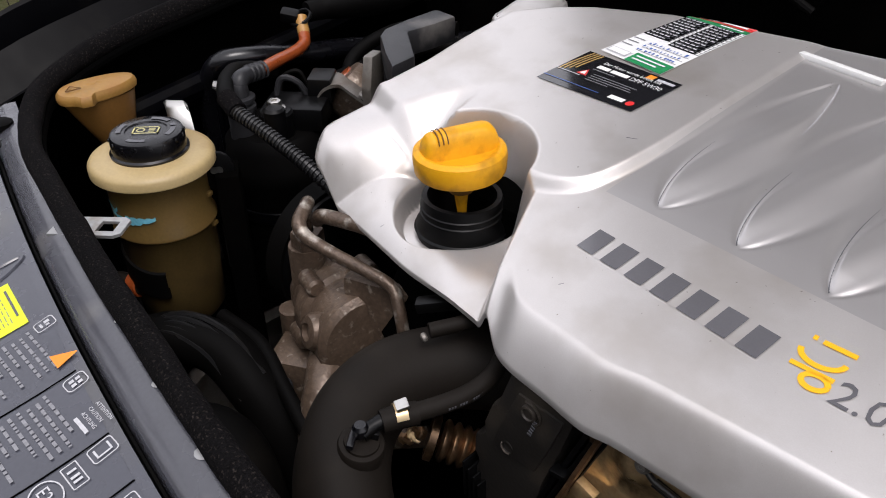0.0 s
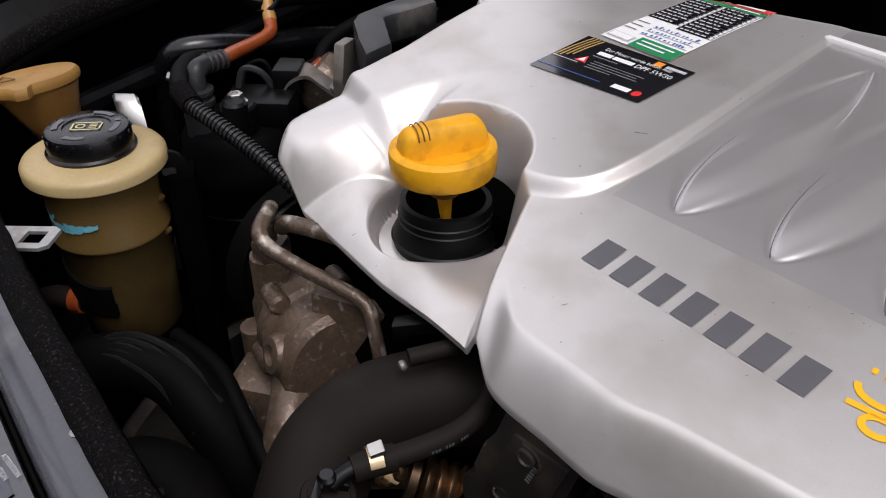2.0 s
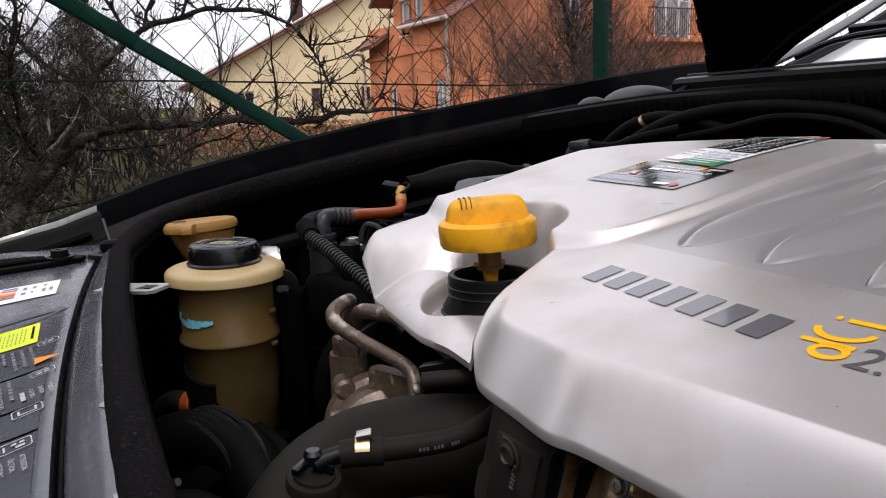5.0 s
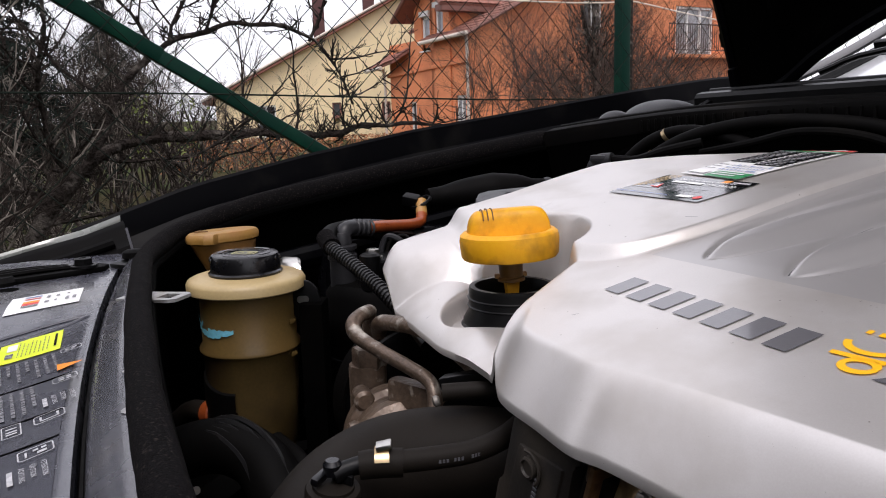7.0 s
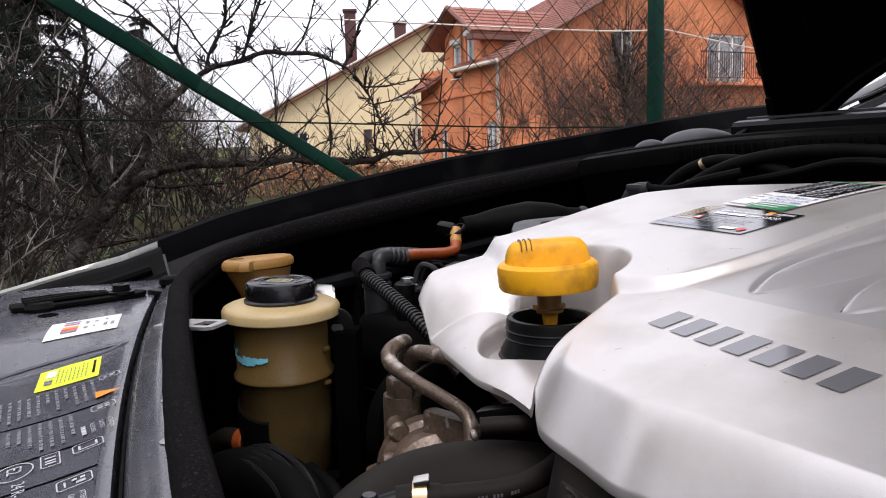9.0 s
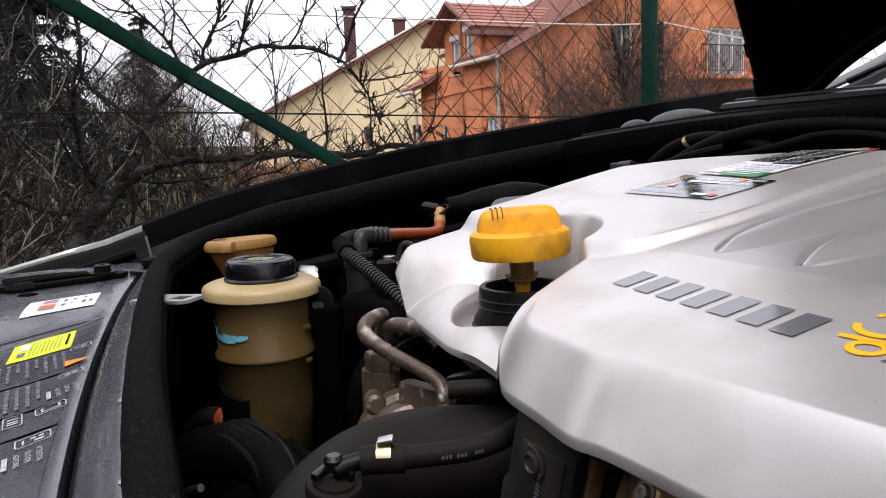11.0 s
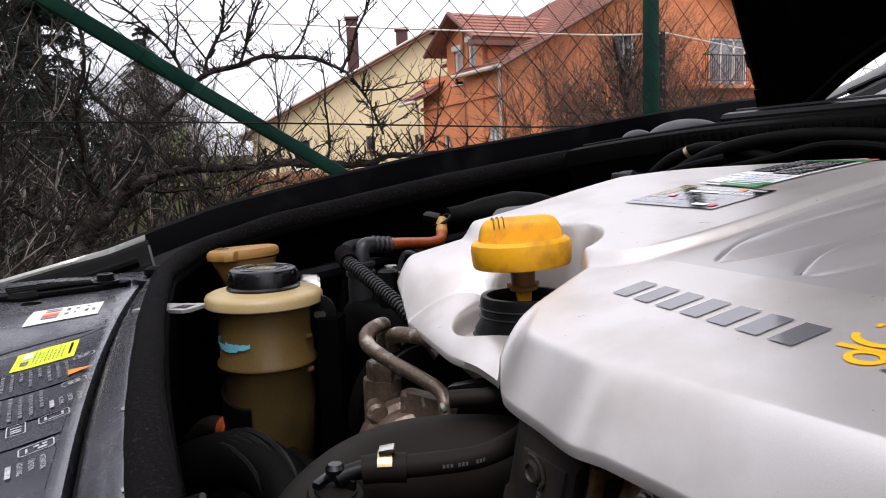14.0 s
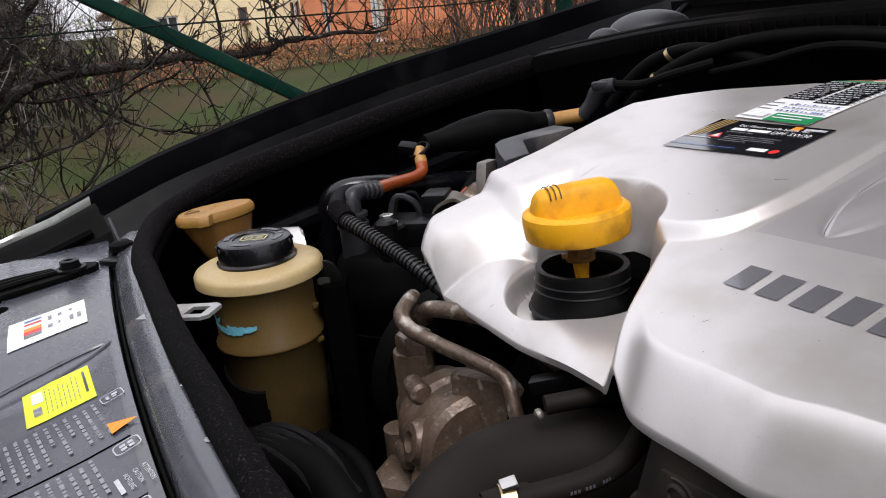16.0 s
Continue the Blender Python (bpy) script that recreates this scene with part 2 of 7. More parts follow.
def tube(pts, r, n=12, k=6, bm=None, cap=True, flat=1.0):
    """A round bar along a curve; r is one radius or one for each point."""
    bm = bm or bmesh.new()
    line = spline(pts, k)
    m = len(line)
    rs = [float(r)] * m if isinstance(r, (int, float)) else [float(q) for q in np.interp(np.linspace(0, len(r) - 1, m), range(len(r)), r)]
    rings, side = [], None
    for i, p in enumerate(line):
        d = (line[min(i + 1, m - 1)] - line[max(i - 1, 0)]).normalized()
        if side is None:
            side = d.cross(Vector((0, 0, 1)) if abs(d.z) < 0.9 else Vector((1, 0, 0))).normalized()
        side = (side - d * side.dot(d)).normalized()
        up = side.cross(d)
        rings.append([bm.verts.new(p + rs[i] * (math.cos(a) * side + flat * math.sin(a) * up)) for a in (2 * math.pi * j / n for j in range(n))])
    for a, b in zip(rings, rings[1:]):
        for j in range(n):
            bm.faces.new((a[j], a[(j + 1) % n], b[(j + 1) % n], b[j]))
    if cap:
        bm.faces.new(rings[0][::-1])
        bm.faces.new(rings[-1])
    return bm


def frame_at(at, axis=(0, 0, 1)):
    q = Vector(axis).to_track_quat("Z", "Y").to_matrix().to_4x4()
    return Matrix.Translation(at) @ q


def lathe(profile, at, axis=(0, 0, 1), n=40, bm=None):
    """A turned body: (radius, height) pairs about an axis."""
    bm = bm or bmesh.new()
    m = frame_at(at, axis)
    rings = []
    for r, z in profile:
        if r < 1e-6:
            rings.append([bm.verts.new(m @ Vector((0, 0, z)))])
        else:
            rings.append([bm.verts.new(m @ Vector((r * math.cos(2 * math.pi * j / n), r * math.sin(2 * math.pi * j / n), z))) for j in range(n)])
    for a, b in zip(rings, rings[1:]):
        for j in range(n):
            k = (j + 1) % n
            q = [a[j % len(a)], a[k % len(a)], b[k % len(b)], b[j % len(b)]]
            q = list(dict.fromkeys(q))
            if len(q) > 2:
                bm.faces.new(q)
    return bm


def box(size, m, bevel=0.0, seg=2, bm=None):
    """A bevelled block of that size at the pose m."""
    own = bmesh.new()
    bmesh.ops.create_cube(own, size=1)
    bmesh.ops.scale(own, vec=size, verts=own.verts)
    if bevel:
        bmesh.ops.bevel(own, geom=own.edges[:], offset=bevel, segments=seg, profile=0.6, affect="EDGES")
    bmesh.ops.transform(own, matrix=m, verts=own.verts)
    return join(bm, own)


def join(bm, own):
    if bm is None:
        return own
    me = bpy.data.meshes.new("t")
    own.to_mesh(me)
    own.free()
    bm.from_mesh(me)
    bpy.data.meshes.remove(me)
    return bm


def prism(poly, h, m, bevel=0.0, seg=2, bm=None):
    """A plate: the outline poly in the xy plane of m, h thick."""
    own = bmesh.new()
    f = own.faces.new([own.verts.new((x, y, 0)) for x, y in poly])
    e = bmesh.ops.extrude_face_region(own, geom=[f])
    bmesh.ops.translate(own, vec=(0, 0, h), verts=[v for v in e["geom"] if isinstance(v, bmesh.types.BMVert)])
    if bevel:
        bmesh.ops.bevel(own, geom=own.edges[:], offset=bevel, segments=seg, profile=0.6, affect="EDGES")
    bmesh.ops.transform(own, matrix=m, verts=own.verts)
    return join(bm, own)


def rounded(w, h, r, n=5):
    """The outline of a rectangle with round corners."""
    return [(sx * (w / 2 - r) + r * math.cos(a), sy * (h / 2 - r) + r * math.sin(a))
            for sx, sy, a0 in ((1, 1, 0), (-1, 1, 90), (-1, -1, 180), (1, -1, 270)) for a in (radians(a0 + 90 * i / n) for i in range(n + 1))]


def loft(rows, close=False, bm=None):
    """A skin over rows of points."""
    bm = bm or bmesh.new()
    vs = [[bm.verts.new(p) for p in row] for row in rows]
    for a, b in zip(vs, vs[1:]):
        for j in range(len(a) - (0 if close else 1)):
            k = (j + 1) % len(a)
            bm.faces.new((a[j], a[k], b[k], b[j]))
    return bm


def hexbolt(name, at, r, h, mt, parent, axis=(0, 0, 1), label=""):
    bm = lathe([(0, 0), (r * 1.5, 0), (r * 1.5, h * 0.25), (r * 1.1, h * 0.3)], at, axis, 20)
    lathe([(r * 1.05, h * 0.2), (r, h * 0.95), (r * 0.85, h), (r * 0.45, h), (r * 0.4, h * 0.8), (0, h * 0.8)], at, axis, 6, bm)
    return part(name, bm, mt, parent, label, 25)


def text_mesh(words, size):
    """A word's outline as 2D triangles, from the built-in font, with its lower left corner at 0, 0 and unit height size."""
    cu = bpy.data.curves.new("words", "FONT")
    cu.body, cu.size, cu.resolution_u = words, size, 2
    ob = bpy.data.objects.new("words", cu)
    me = bpy.data.meshes.new_from_object(ob)
    pts = [(v.co.x, v.co.y) for v in me.vertices]
    tris = [tuple(f.vertices) for f in me.polygons]
    bpy.data.objects.remove(ob)
    bpy.data.curves.remove(cu)
    bpy.data.meshes.remove(me)
    return pts, tris


def word(bm, words, size, put, mirror=False):
    pts, tris = text_mesh(words, size)
    vs = [bm.verts.new(put(x, y)) for x, y in pts]
    for t in tris:
        bm.faces.new([vs[i] for i in t])
    return bm


def tile(bm, x0, y0, x1, y1, put, nx=4, ny=3, skew=0.0):
    """A rectangle laid on a surface by put(u, v)."""
    return loft([[put(x0 + (x1 - x0) * i / nx + skew * (y0 + (y1 - y0) * j / ny), y0 + (y1 - y0) * j / ny) for i in range(nx + 1)] for j in range(ny + 1)], bm=bm)


# ---- the car's body round the bay ----
def groove(x):
    """Where the front panel's rear gap runs."""
    return 0.0523 - 0.0457 * x + 0.148 * x * x


EDGE = [(-0.86, 0.70), (-0.6, 0.742), (-0.3, 0.772), (-0.12, 0.79), (0.025, 0.813), (0.129, 0.834), (0.247, 0.871), (0.378, 0.897), (0.529, 0.922), (0.702, 0.943), (0.903, 0.968), (1.066, 0.985), (1.3, 1.0)]


def edge_z(y):
    return float(np.interp(y, [e[0] for e in EDGE], [e[1] for e in EDGE]))


car = thing("car", (0, 0.6, 0), "black car with its bonnet raised, parked beside a green wire fence", "car")


def wing(side, name):
    s = side
    ys = np.linspace(0.12, 1.25, 40)
    rows = []
    for y in ys:
        z = edge_z(y)
        w = 0.0 if s < 0 else 0.04
        rows.append([(s * (-0.86 - w), y, 0.35), (s * (-0.85 - w), y, 0.6), (s * (-0.825 - w), y, z - 0.09), (s * (-0.80 - w), y, z - 0.025), (s * (-0.785 - w), y, z - 0.004), (s * (-0.78 - w), y, z),
                     (s * (-0.777 - w), y, z - 0.003), (s * (-0.774 - w), y, z - 0.03), (s * (-0.745 - w), y, z - 0.062), (s * (-0.715 - w), y, z - 0.05)])
    return part(name, loft([[Vector(p) for p in r] for r in rows]), "black_paint", car)


wing(-1, "wing")
wing(1, "wing")


def slam_rows(offs, xs):
    return [[Vector((x, groove(x) + dy if rel else dy, z)) for rel, dy, z in offs] for x in xs]


def panel_z(x, y):
    """The front panel's height: it falls away from the gap towards the bumper."""
    z = float(np.interp(y - groove(x), [-0.17, -0.12, -0.09, -0.045, -0.02, -0.003], [0.786, 0.797, 0.802, 0.8072, 0.8112, 0.8152]))
    w = min(1.0, max(0.0, (-x - 0.44) / 0.10))
    w = w * w * (3 - 2 * w)
    return z * (1 - w) + 0.8155 * w


xs = list(np.linspace(-0.735, 0.74, 80))
rows = []
for x in xs:
    g = groove(x)
    row = [Vector((x, -0.17, 0.70)), Vector((x, -0.165, 0.755)), Vector((x, -0.15, 0.772)), Vector((x, -0.12, 0.780))]
    row += [Vector((x, g + d, panel_z(x, g + d))) for d in (-0.14, -0.115, -0.09, -0.07, -0.055, -0.045, -0.035, -0.027, -0.02, -0.014, -0.009, -0.005)]
    row += [Vector((x, g - 0.0026, panel_z(x, g - 0.005) - 0.0004)), Vector((x, g - 0.0017, 0.805)), Vector((x, g - 0.0015, 0.79))]
    rows.append(row)
panel = part("front_panel", loft(rows), "slam", car, "dark grey moulded plastic front panel with printed instructions")
part("gap", loft(slam_rows([(1, -0.0016, 0.803), (1, 0.0005, 0.8005), (1, 0.0042, 0.803)], xs)), "bay_shade_black", car)
part("panel_lip", loft(slam_rows([(1, 0.0018, 0.80), (1, 0.0020, 0.8135), (1, 0.0032, 0.8170), (1, 0.0065, 0.8205), (1, 0.017, 0.8245), (1, 0.026, 0.824)], list(np.linspace(-0.70, 0.74, 60)))), "strip", car,
     "grey painted metal lip with scuffs")
# the lip's inner face, its shade painted as near-black
part("lip_inner", loft(slam_rows([(1, 0.025, 0.824), (1, 0.028, 0.815), (1, 0.029, 0.79), (1, 0.029, 0.6)], list(np.linspace(-0.70, 0.74, 60)))), "bay_shade_black", car)
# a fine rubber bead standing in the gap
part("panel_seam", tube([(x, groove(x) + 0.0002, 0.8070) for x in np.linspace(-0.66, 0.7, 24)], 0.0013, 6, 2), "rubber", car)
# small dents and chips in the lip's paint
for x, w_ in ((-0.30, 0.006), (-0.245, 0.009), (-0.36, 0.004), (-0.16, 0.007), (-0.08, 0.005)):
    part("paint_chip", lathe([(0.0, 0.0005), (w_ * 0.35, 0.0004), (w_ * 0.5, 0.0)], (x, groove(x) + 0.0205, 0.8249), n=10), "zinc", car)
# raised oval bead near the corner
bead = [(-0.4645 - 0.24 * 0.046 * math.sin(a) + 0.0072 * math.cos(a), 0.053 + 0.046 * math.sin(a)) for a in np.linspace(0, 2 * math.pi, 33)]
part("panel_bead", tube([(x, y, panel_z(x, y) + 0.0004) for x, y in bead], 0.0018, 6, 2, flat=0.6), "slam", car)
for x, y in ((-0.60, 0.055), (-0.655, 0.107)):
    part("drain_slot", lathe([(0, 0.0), (0.0075, 0.0), (0.0085, -0.0012)], (x, y, 0.8158), n=18), "bay_shade_black", car)

# the flocked seal, from the front panel round the corner and back along the wing
seal_path = [(x, groove(x) + 0.0258 - 0.010 * max(0.0, -x - 0.40), 0.829) for x in (0.74, 0.5, 0.3, 0.15, 0.0, -0.12, -0.24, -0.36, -0.46, -0.54, -0.593)]
seal_path += [(-0.640, 0.174, 0.831), (-0.675, 0.197, 0.836), (-0.696, 0.235, 0.844), (-0.704, 0.285, 0.855), (-0.704, 0.35, 0.865), (-0.70, 0.485, 0.886), (-0.69, 0.642, 0.907)]
seal = tube(seal_path, [0.0078] * 11 + [0.0092] * 3 + [0.011] * 4, 16, 10)
for v in seal.verts:
    n3 = noise.noise(v.co * 60) * 0.0006 + noise.noise(v.co * 9) * 0.0012
    v.co += Vector((n3, n3, n3))
seal_ob = solo("bonnet_seal", seal, "felt", "black flocked rubber bonnet seal, dusty, running round the bay's edge", "seal")
part("seal_foot", tube([(x, y + 0.006, z - 0.008) for x, y, z in seal_path[:11]] + [(x + 0.010, y + 0.003, z - 0.009) for x, y, z in seal_path[11:]], 0.004, 8, 8), "bay_shade_black", seal_ob)

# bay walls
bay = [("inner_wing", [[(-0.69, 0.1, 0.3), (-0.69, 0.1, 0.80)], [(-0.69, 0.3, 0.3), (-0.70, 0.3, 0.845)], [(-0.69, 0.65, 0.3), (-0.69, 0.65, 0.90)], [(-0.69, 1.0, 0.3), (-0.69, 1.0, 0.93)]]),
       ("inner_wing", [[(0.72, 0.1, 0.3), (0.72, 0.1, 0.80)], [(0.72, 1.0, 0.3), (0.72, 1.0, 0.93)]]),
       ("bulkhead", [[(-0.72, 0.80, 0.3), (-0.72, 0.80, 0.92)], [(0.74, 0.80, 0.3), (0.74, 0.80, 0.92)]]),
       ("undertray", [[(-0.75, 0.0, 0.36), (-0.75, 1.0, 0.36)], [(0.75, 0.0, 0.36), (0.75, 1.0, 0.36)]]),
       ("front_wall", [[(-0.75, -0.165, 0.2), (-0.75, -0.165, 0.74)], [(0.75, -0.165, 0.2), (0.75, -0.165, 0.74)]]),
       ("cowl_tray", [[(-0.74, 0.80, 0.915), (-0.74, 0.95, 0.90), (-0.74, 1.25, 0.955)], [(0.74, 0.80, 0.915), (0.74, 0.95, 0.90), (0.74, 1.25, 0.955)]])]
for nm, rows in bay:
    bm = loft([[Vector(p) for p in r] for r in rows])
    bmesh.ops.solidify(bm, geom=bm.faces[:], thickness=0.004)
    part(nm, bm, "bay_shade_black", car)

# inner wing stiffening
part("wing_rail", tube([(-0.665, 0.23, 0.79), (-0.672, 0.4, 0.81), (-0.672, 0.62, 0.84), (-0.66, 0.78, 0.87)], 0.012, 10, 5), "black_paint", car)

# front corner: headlamp top, its black housing and clips
ys = np.linspace(-0.3, 0.165, 26)


def corner_x(y):
    return -0.79 + 1.9 * max(0, 0.10 - y) ** 2


lamp = thing("headlamp", (-0.76, 0.0, 0.7), "headlamp with a clear lens edge in a black plastic housing", "headlamp")
part("lens", loft([[Vector((corner_x(y) + dx, y, edge_z(y) + dz)) for dx, dz in [(a * (1 if a < 0 else min(1.0, max(0.12, (0.172 - y) / 0.09))), c) for a, c in ((-0.055, -0.18), (-0.05, -0.10), (-0.035, -0.04), (-0.015, -0.012), (0.002, 0.0), (0.008, 0.001), (0.0105, -0.0015), (0.011, -0.008))]] for y in ys]), "lens", lamp)
part("housing", loft([[Vector((corner_x(y) + dx, y, edge_z(y) + dz)) for dx, dz in ((0.0115, -0.008), (0.019, -0.003), (0.03, -0.006), (0.036, -0.013), (0.043, -0.010), (0.05, -0.018), (0.062, -0.022), (0.068, -0.034), (0.075, -0.06))] for y in ys if y > -0.25]), "rubber", lamp)
part("housing_rib", tube([(corner_x(y) + 0.056, y, edge_z(y) - 0.015) for y in np.linspace(-0.22, 0.15, 10)], 0.005, 8, 3), "rubber", lamp)
part("end_block", box((0.03, 0.022, 0.012), pose(-0.757, 0.145, 0.818, 8, 0, -8), 0.003), "rubber", lamp)
bm = prism([(-0.060, -0.010), (-0.03, -0.017), (0.02, -0.014), (0.040, -0.010), (0.047, 0.0), (0.040, 0.010), (0.02, 0.014), (-0.03, 0.017), (-0.060, 0.010)], 0.005, pose(-0.640, 0.088, 0.8155, 0, 0, 97), 0.002)
mount = part("mounting_bracket", bm, "rubber", lamp, "ribbed black plastic mounting bracket")
for k in (-0.006, 0.002, 0.009):
    part("rib", tube([Vector((-0.640, 0.088, 0.8215)) + Matrix.Rotation(radians(97), 3, "Z") @ Vector(q) for q in ((-0.05, k * 1.5, 0), (-0.015, k, 0.001), (0.014, k * 0.6, 0.0))], 0.0022, 6, 3), "rubber", mount)
hexbolt("bolt", (-0.640, 0.113, 0.8205), 0.0075, 0.008, "black_plastic", lamp)
part("rubber_bung", lathe([(0, 0.004), (0.009, 0.0038), (0.011, 0.002), (0.013, 0.0), (0.013, -0.004)], (-0.626, 0.050, 0.8185), n=24), "rubber", lamp)
adj = thing("bonnet_buffer", (-0.668, 0.160, 0.813), "black rubber bonnet buffer on a threaded pin", "buffer")
part("rubber", lathe([(0.0, 0.013), (0.006, 0.013), (0.0095, 0.011), (0.010, 0.006), (0.0075, 0.004), (0.0115, 0.003), (0.0115, 0.0)], (-0.662, 0.157, 0.815), n=20), "rubber", adj)
part("pin", tube([(-0.663, 0.157, 0.826), (-0.670, 0.154, 0.847)], 0.0011, 8, 1), "worn_text", adj)
part("clip", box((0.02, 0.012, 0.005), pose(-0.645, 0.145, 0.817, 0, 0, 30), 0.0015), "black_plastic", adj)

# raised bonnet, its hinges, the windscreen and wipers
tilt = Vector((0, -0.397, 0.918))
bonnet = thing("bonnet", (0, 1.0, 0.96), "raised black bonnet seen from its unlined underside", "bonnet")


def bonnet_pt(x, s, t=0.0):
    """A place on the bonnet: across x, s up from its rear edge, t towards the bay."""
    rear = 0.20 * (1 - math.exp(-max(0.0, 0.655 - abs(x)) * 3.6))
    crown = 0.05 * (1 - (x / 0.75) ** 2)
    x = x * (1 - 0.03 * s)
    p = Vector((x, 1.010, 0.955)) + tilt * (s + rear * max(0, 1 - s / 0.6)) + Vector((0, 0.918, 0.397)) * (crown - t)
    return p


bx = np.linspace(-0.715, 0.715, 31)
part("skin", loft([[bonnet_pt(x, s, 0) for x in bx] for s in np.linspace(0, 1.02, 20)]), "black_paint", bonnet)
part("liner", loft([[bonnet_pt(x * 0.97, s, 0.012 + 0.014 * (abs(math.sin(x * 9)) > 0.45) * (0.08 < s < 0.95)) for x in np.linspace(-0.715, 0.715, 90)] for s in np.linspace(0.01, 1.0, 40)]), "bay_shade_black", bonnet)
part("edge_flange", tube([bonnet_pt(-0.705, s, 0.004) for s in np.linspace(0, 1.0, 8)], 0.009, 8, 3), "black_paint", bonnet)
part("edge_flange", tube([bonnet_pt(0.705, s, 0.004) for s in np.linspace(0, 1.0, 8)], 0.009, 8, 3), "black_paint", bonnet)
part("rear_flange", tube([bonnet_pt(x, 0.0, 0.008) for x in np.linspace(-0.705, 0.705, 24)], 0.009, 8, 3), "black_paint", bonnet)
for x in (-0.70, 0.70):
    hinge = part("hinge", box((0.012, 0.02, 0.07), pose(x, 1.0, 0.962, 20), 0.003), "black_paint", bonnet)
    part("hinge_arm", tube([(x, 0.9, 0.925), (x - 0.01, 0.95, 0.945), (x, 1.0, 0.955)], 0.006, 8, 4), "black_paint", bonnet)
part("bump_stop", box((0.016, 0.014, 0.022), pose(-0.712, 0.985, 1.035, 23), 0.003), "black_plastic", bonnet)

scr = thing("windscreen", (0, 1.3, 0.97), "sloping windscreen of pale mottled glass", "windscreen")


def screen_pt(u, v, lift=0.0):
    x = 0.74 * u * (1 - 0.16 * v)
    return Vector((x, 1.20 + 0.72 * v + 0.10 * (1 - u * u) * -1, 0.965 + 0.43 * v * (0.55 + 0.45 * v) + lift))


part("glass", loft([[screen_pt(u, v) for u in np.linspace(-1, 1, 25)] for v in np.linspace(0, 1, 14)]), "pale_screen", scr)
for s in (-1, 1):
    part("pillar", tube([screen_pt(s * 1.02, v, 0.012) + Vector((s * 0.02, 0, 0)) for v in np.linspace(-0.06, 1, 8)], 0.011, 12, 3, flat=0.7), "grey_trim", car, "grey windscreen pillar trim")
    part("pillar_trim", tube([screen_pt(s * 0.975, v, 0.006) for v in np.linspace(0, 1, 8)], 0.009, 8, 3), "black_plastic", car)
part("roof_edge", tube([screen_pt(u, 1.02, 0.01) for u in np.linspace(-1, 1, 12)], 0.03, 8, 3), "black_paint", car)
part("roof_panel", loft([[screen_pt(u, 1.0) + Vector((0, d, 0.03 if d else 0)) for u in np.linspace(-1, 1, 9)] for d in (0, 0.5, 1.2)]), "black_paint", car)
for s, x0 in ((1, -0.62), (1, 0.02)):
    wiper = thing("wiper", (x0, 1.13, 0.985), "black windscreen wiper resting at the screen's base", "wiper", "wipers")
    part("arm", tube([(x0 - 0.03, 1.11, 0.985), (x0 + 0.05, 1.135, 1.01), (x0 + 0.28, 1.19, 1.022)], 0.008, 8, 4, flat=0.6), "black_plastic", wiper)
    part("blade", box((0.52, 0.012, 0.022), pose(x0 + 0.27, 1.195, 1.022, 30, -1, 4), 0.003), "black_plastic", wiper)

# the rest of the body, which carries the bay: bumper, flanks, tail, roof and wheels
part("bumper", loft([[Vector((x, y - 0.14 * (1 - (x / 0.9) ** 2) + 0.10 * max(0, abs(x) - 0.7) / 0.16, z)) for x in np.linspace(-0.86, 0.86, 19)] for y, z in ((-0.10, 0.24), (-0.20, 0.27), (-0.215, 0.45), (-0.19, 0.60), (-0.165, 0.70), (-0.10, 0.72))]), "black_paint", car)
for s in (-1, 1):
    part("flank", loft([[Vector((s * (0.84 + 0.03 * math.sin(math.pi * (y - 1.2) / 3.2)) - s * dx, y, z)) for dx, z in ((0.10, 0.22), (0.02, 0.26), (0.0, 0.5), (0.01, 0.75), (0.05, 0.93), (0.09, 0.965))] for y in np.linspace(1.25, 4.25, 14)]), "black_paint", car)
    part("sill", loft([[Vector((s * 0.84, y, 0.22)), Vector((s * 0.86, y, 0.36))] for y in (0.72, 1.25)]), "black_paint", car)
    part("side_window", loft([[Vector((s * 0.75, 1.55, 0.98)), Vector((s * 0.645, 1.98, 1.36))], [Vector((s * 0.75, 2.6, 0.98)), Vector((s * 0.63, 2.6, 1.42))], [Vector((s * 0.74, 3.9, 0.98)), Vector((s * 0.63, 3.2, 1.42))]]), "screen", car)
    for y in (0.36, 3.25):
        wheel = part("wheel", lathe([(0.0, -0.10), (0.20, -0.10), (0.21, -0.08), (0.21, 0.08), (0.20, 0.085), (0.06, 0.06), (0.0, 0.06)], (s * 0.74, y, 0.315), (s, 0, 0), 36), "alu", car)
        part("tyre", lathe([(0.21, -0.09), (0.30, -0.10), (0.315, -0.08), (0.315, 0.08), (0.30, 0.10), (0.21, 0.09)], (s * 0.74, y, 0.315), (s, 0, 0), 36), "rubber", wheel)
part("tail", loft([[Vector((x, y - 0.08 * (x / 0.8) ** 2, z)) for x in np.linspace(-0.8, 0.8, 11)] for y, z in ((4.20, 0.25), (4.32, 0.35), (4.33, 0.7), (4.25, 0.96), (4.0, 0.99), (3.9, 1.0))]), "black_paint", car)
part("rear_window", loft([[Vector((x, y, z)) for x in np.linspace(-w, w, 7)] for y, z, w in ((3.92, 0.99, 0.72), (3.1, 1.43, 0.62))]), "screen", car)

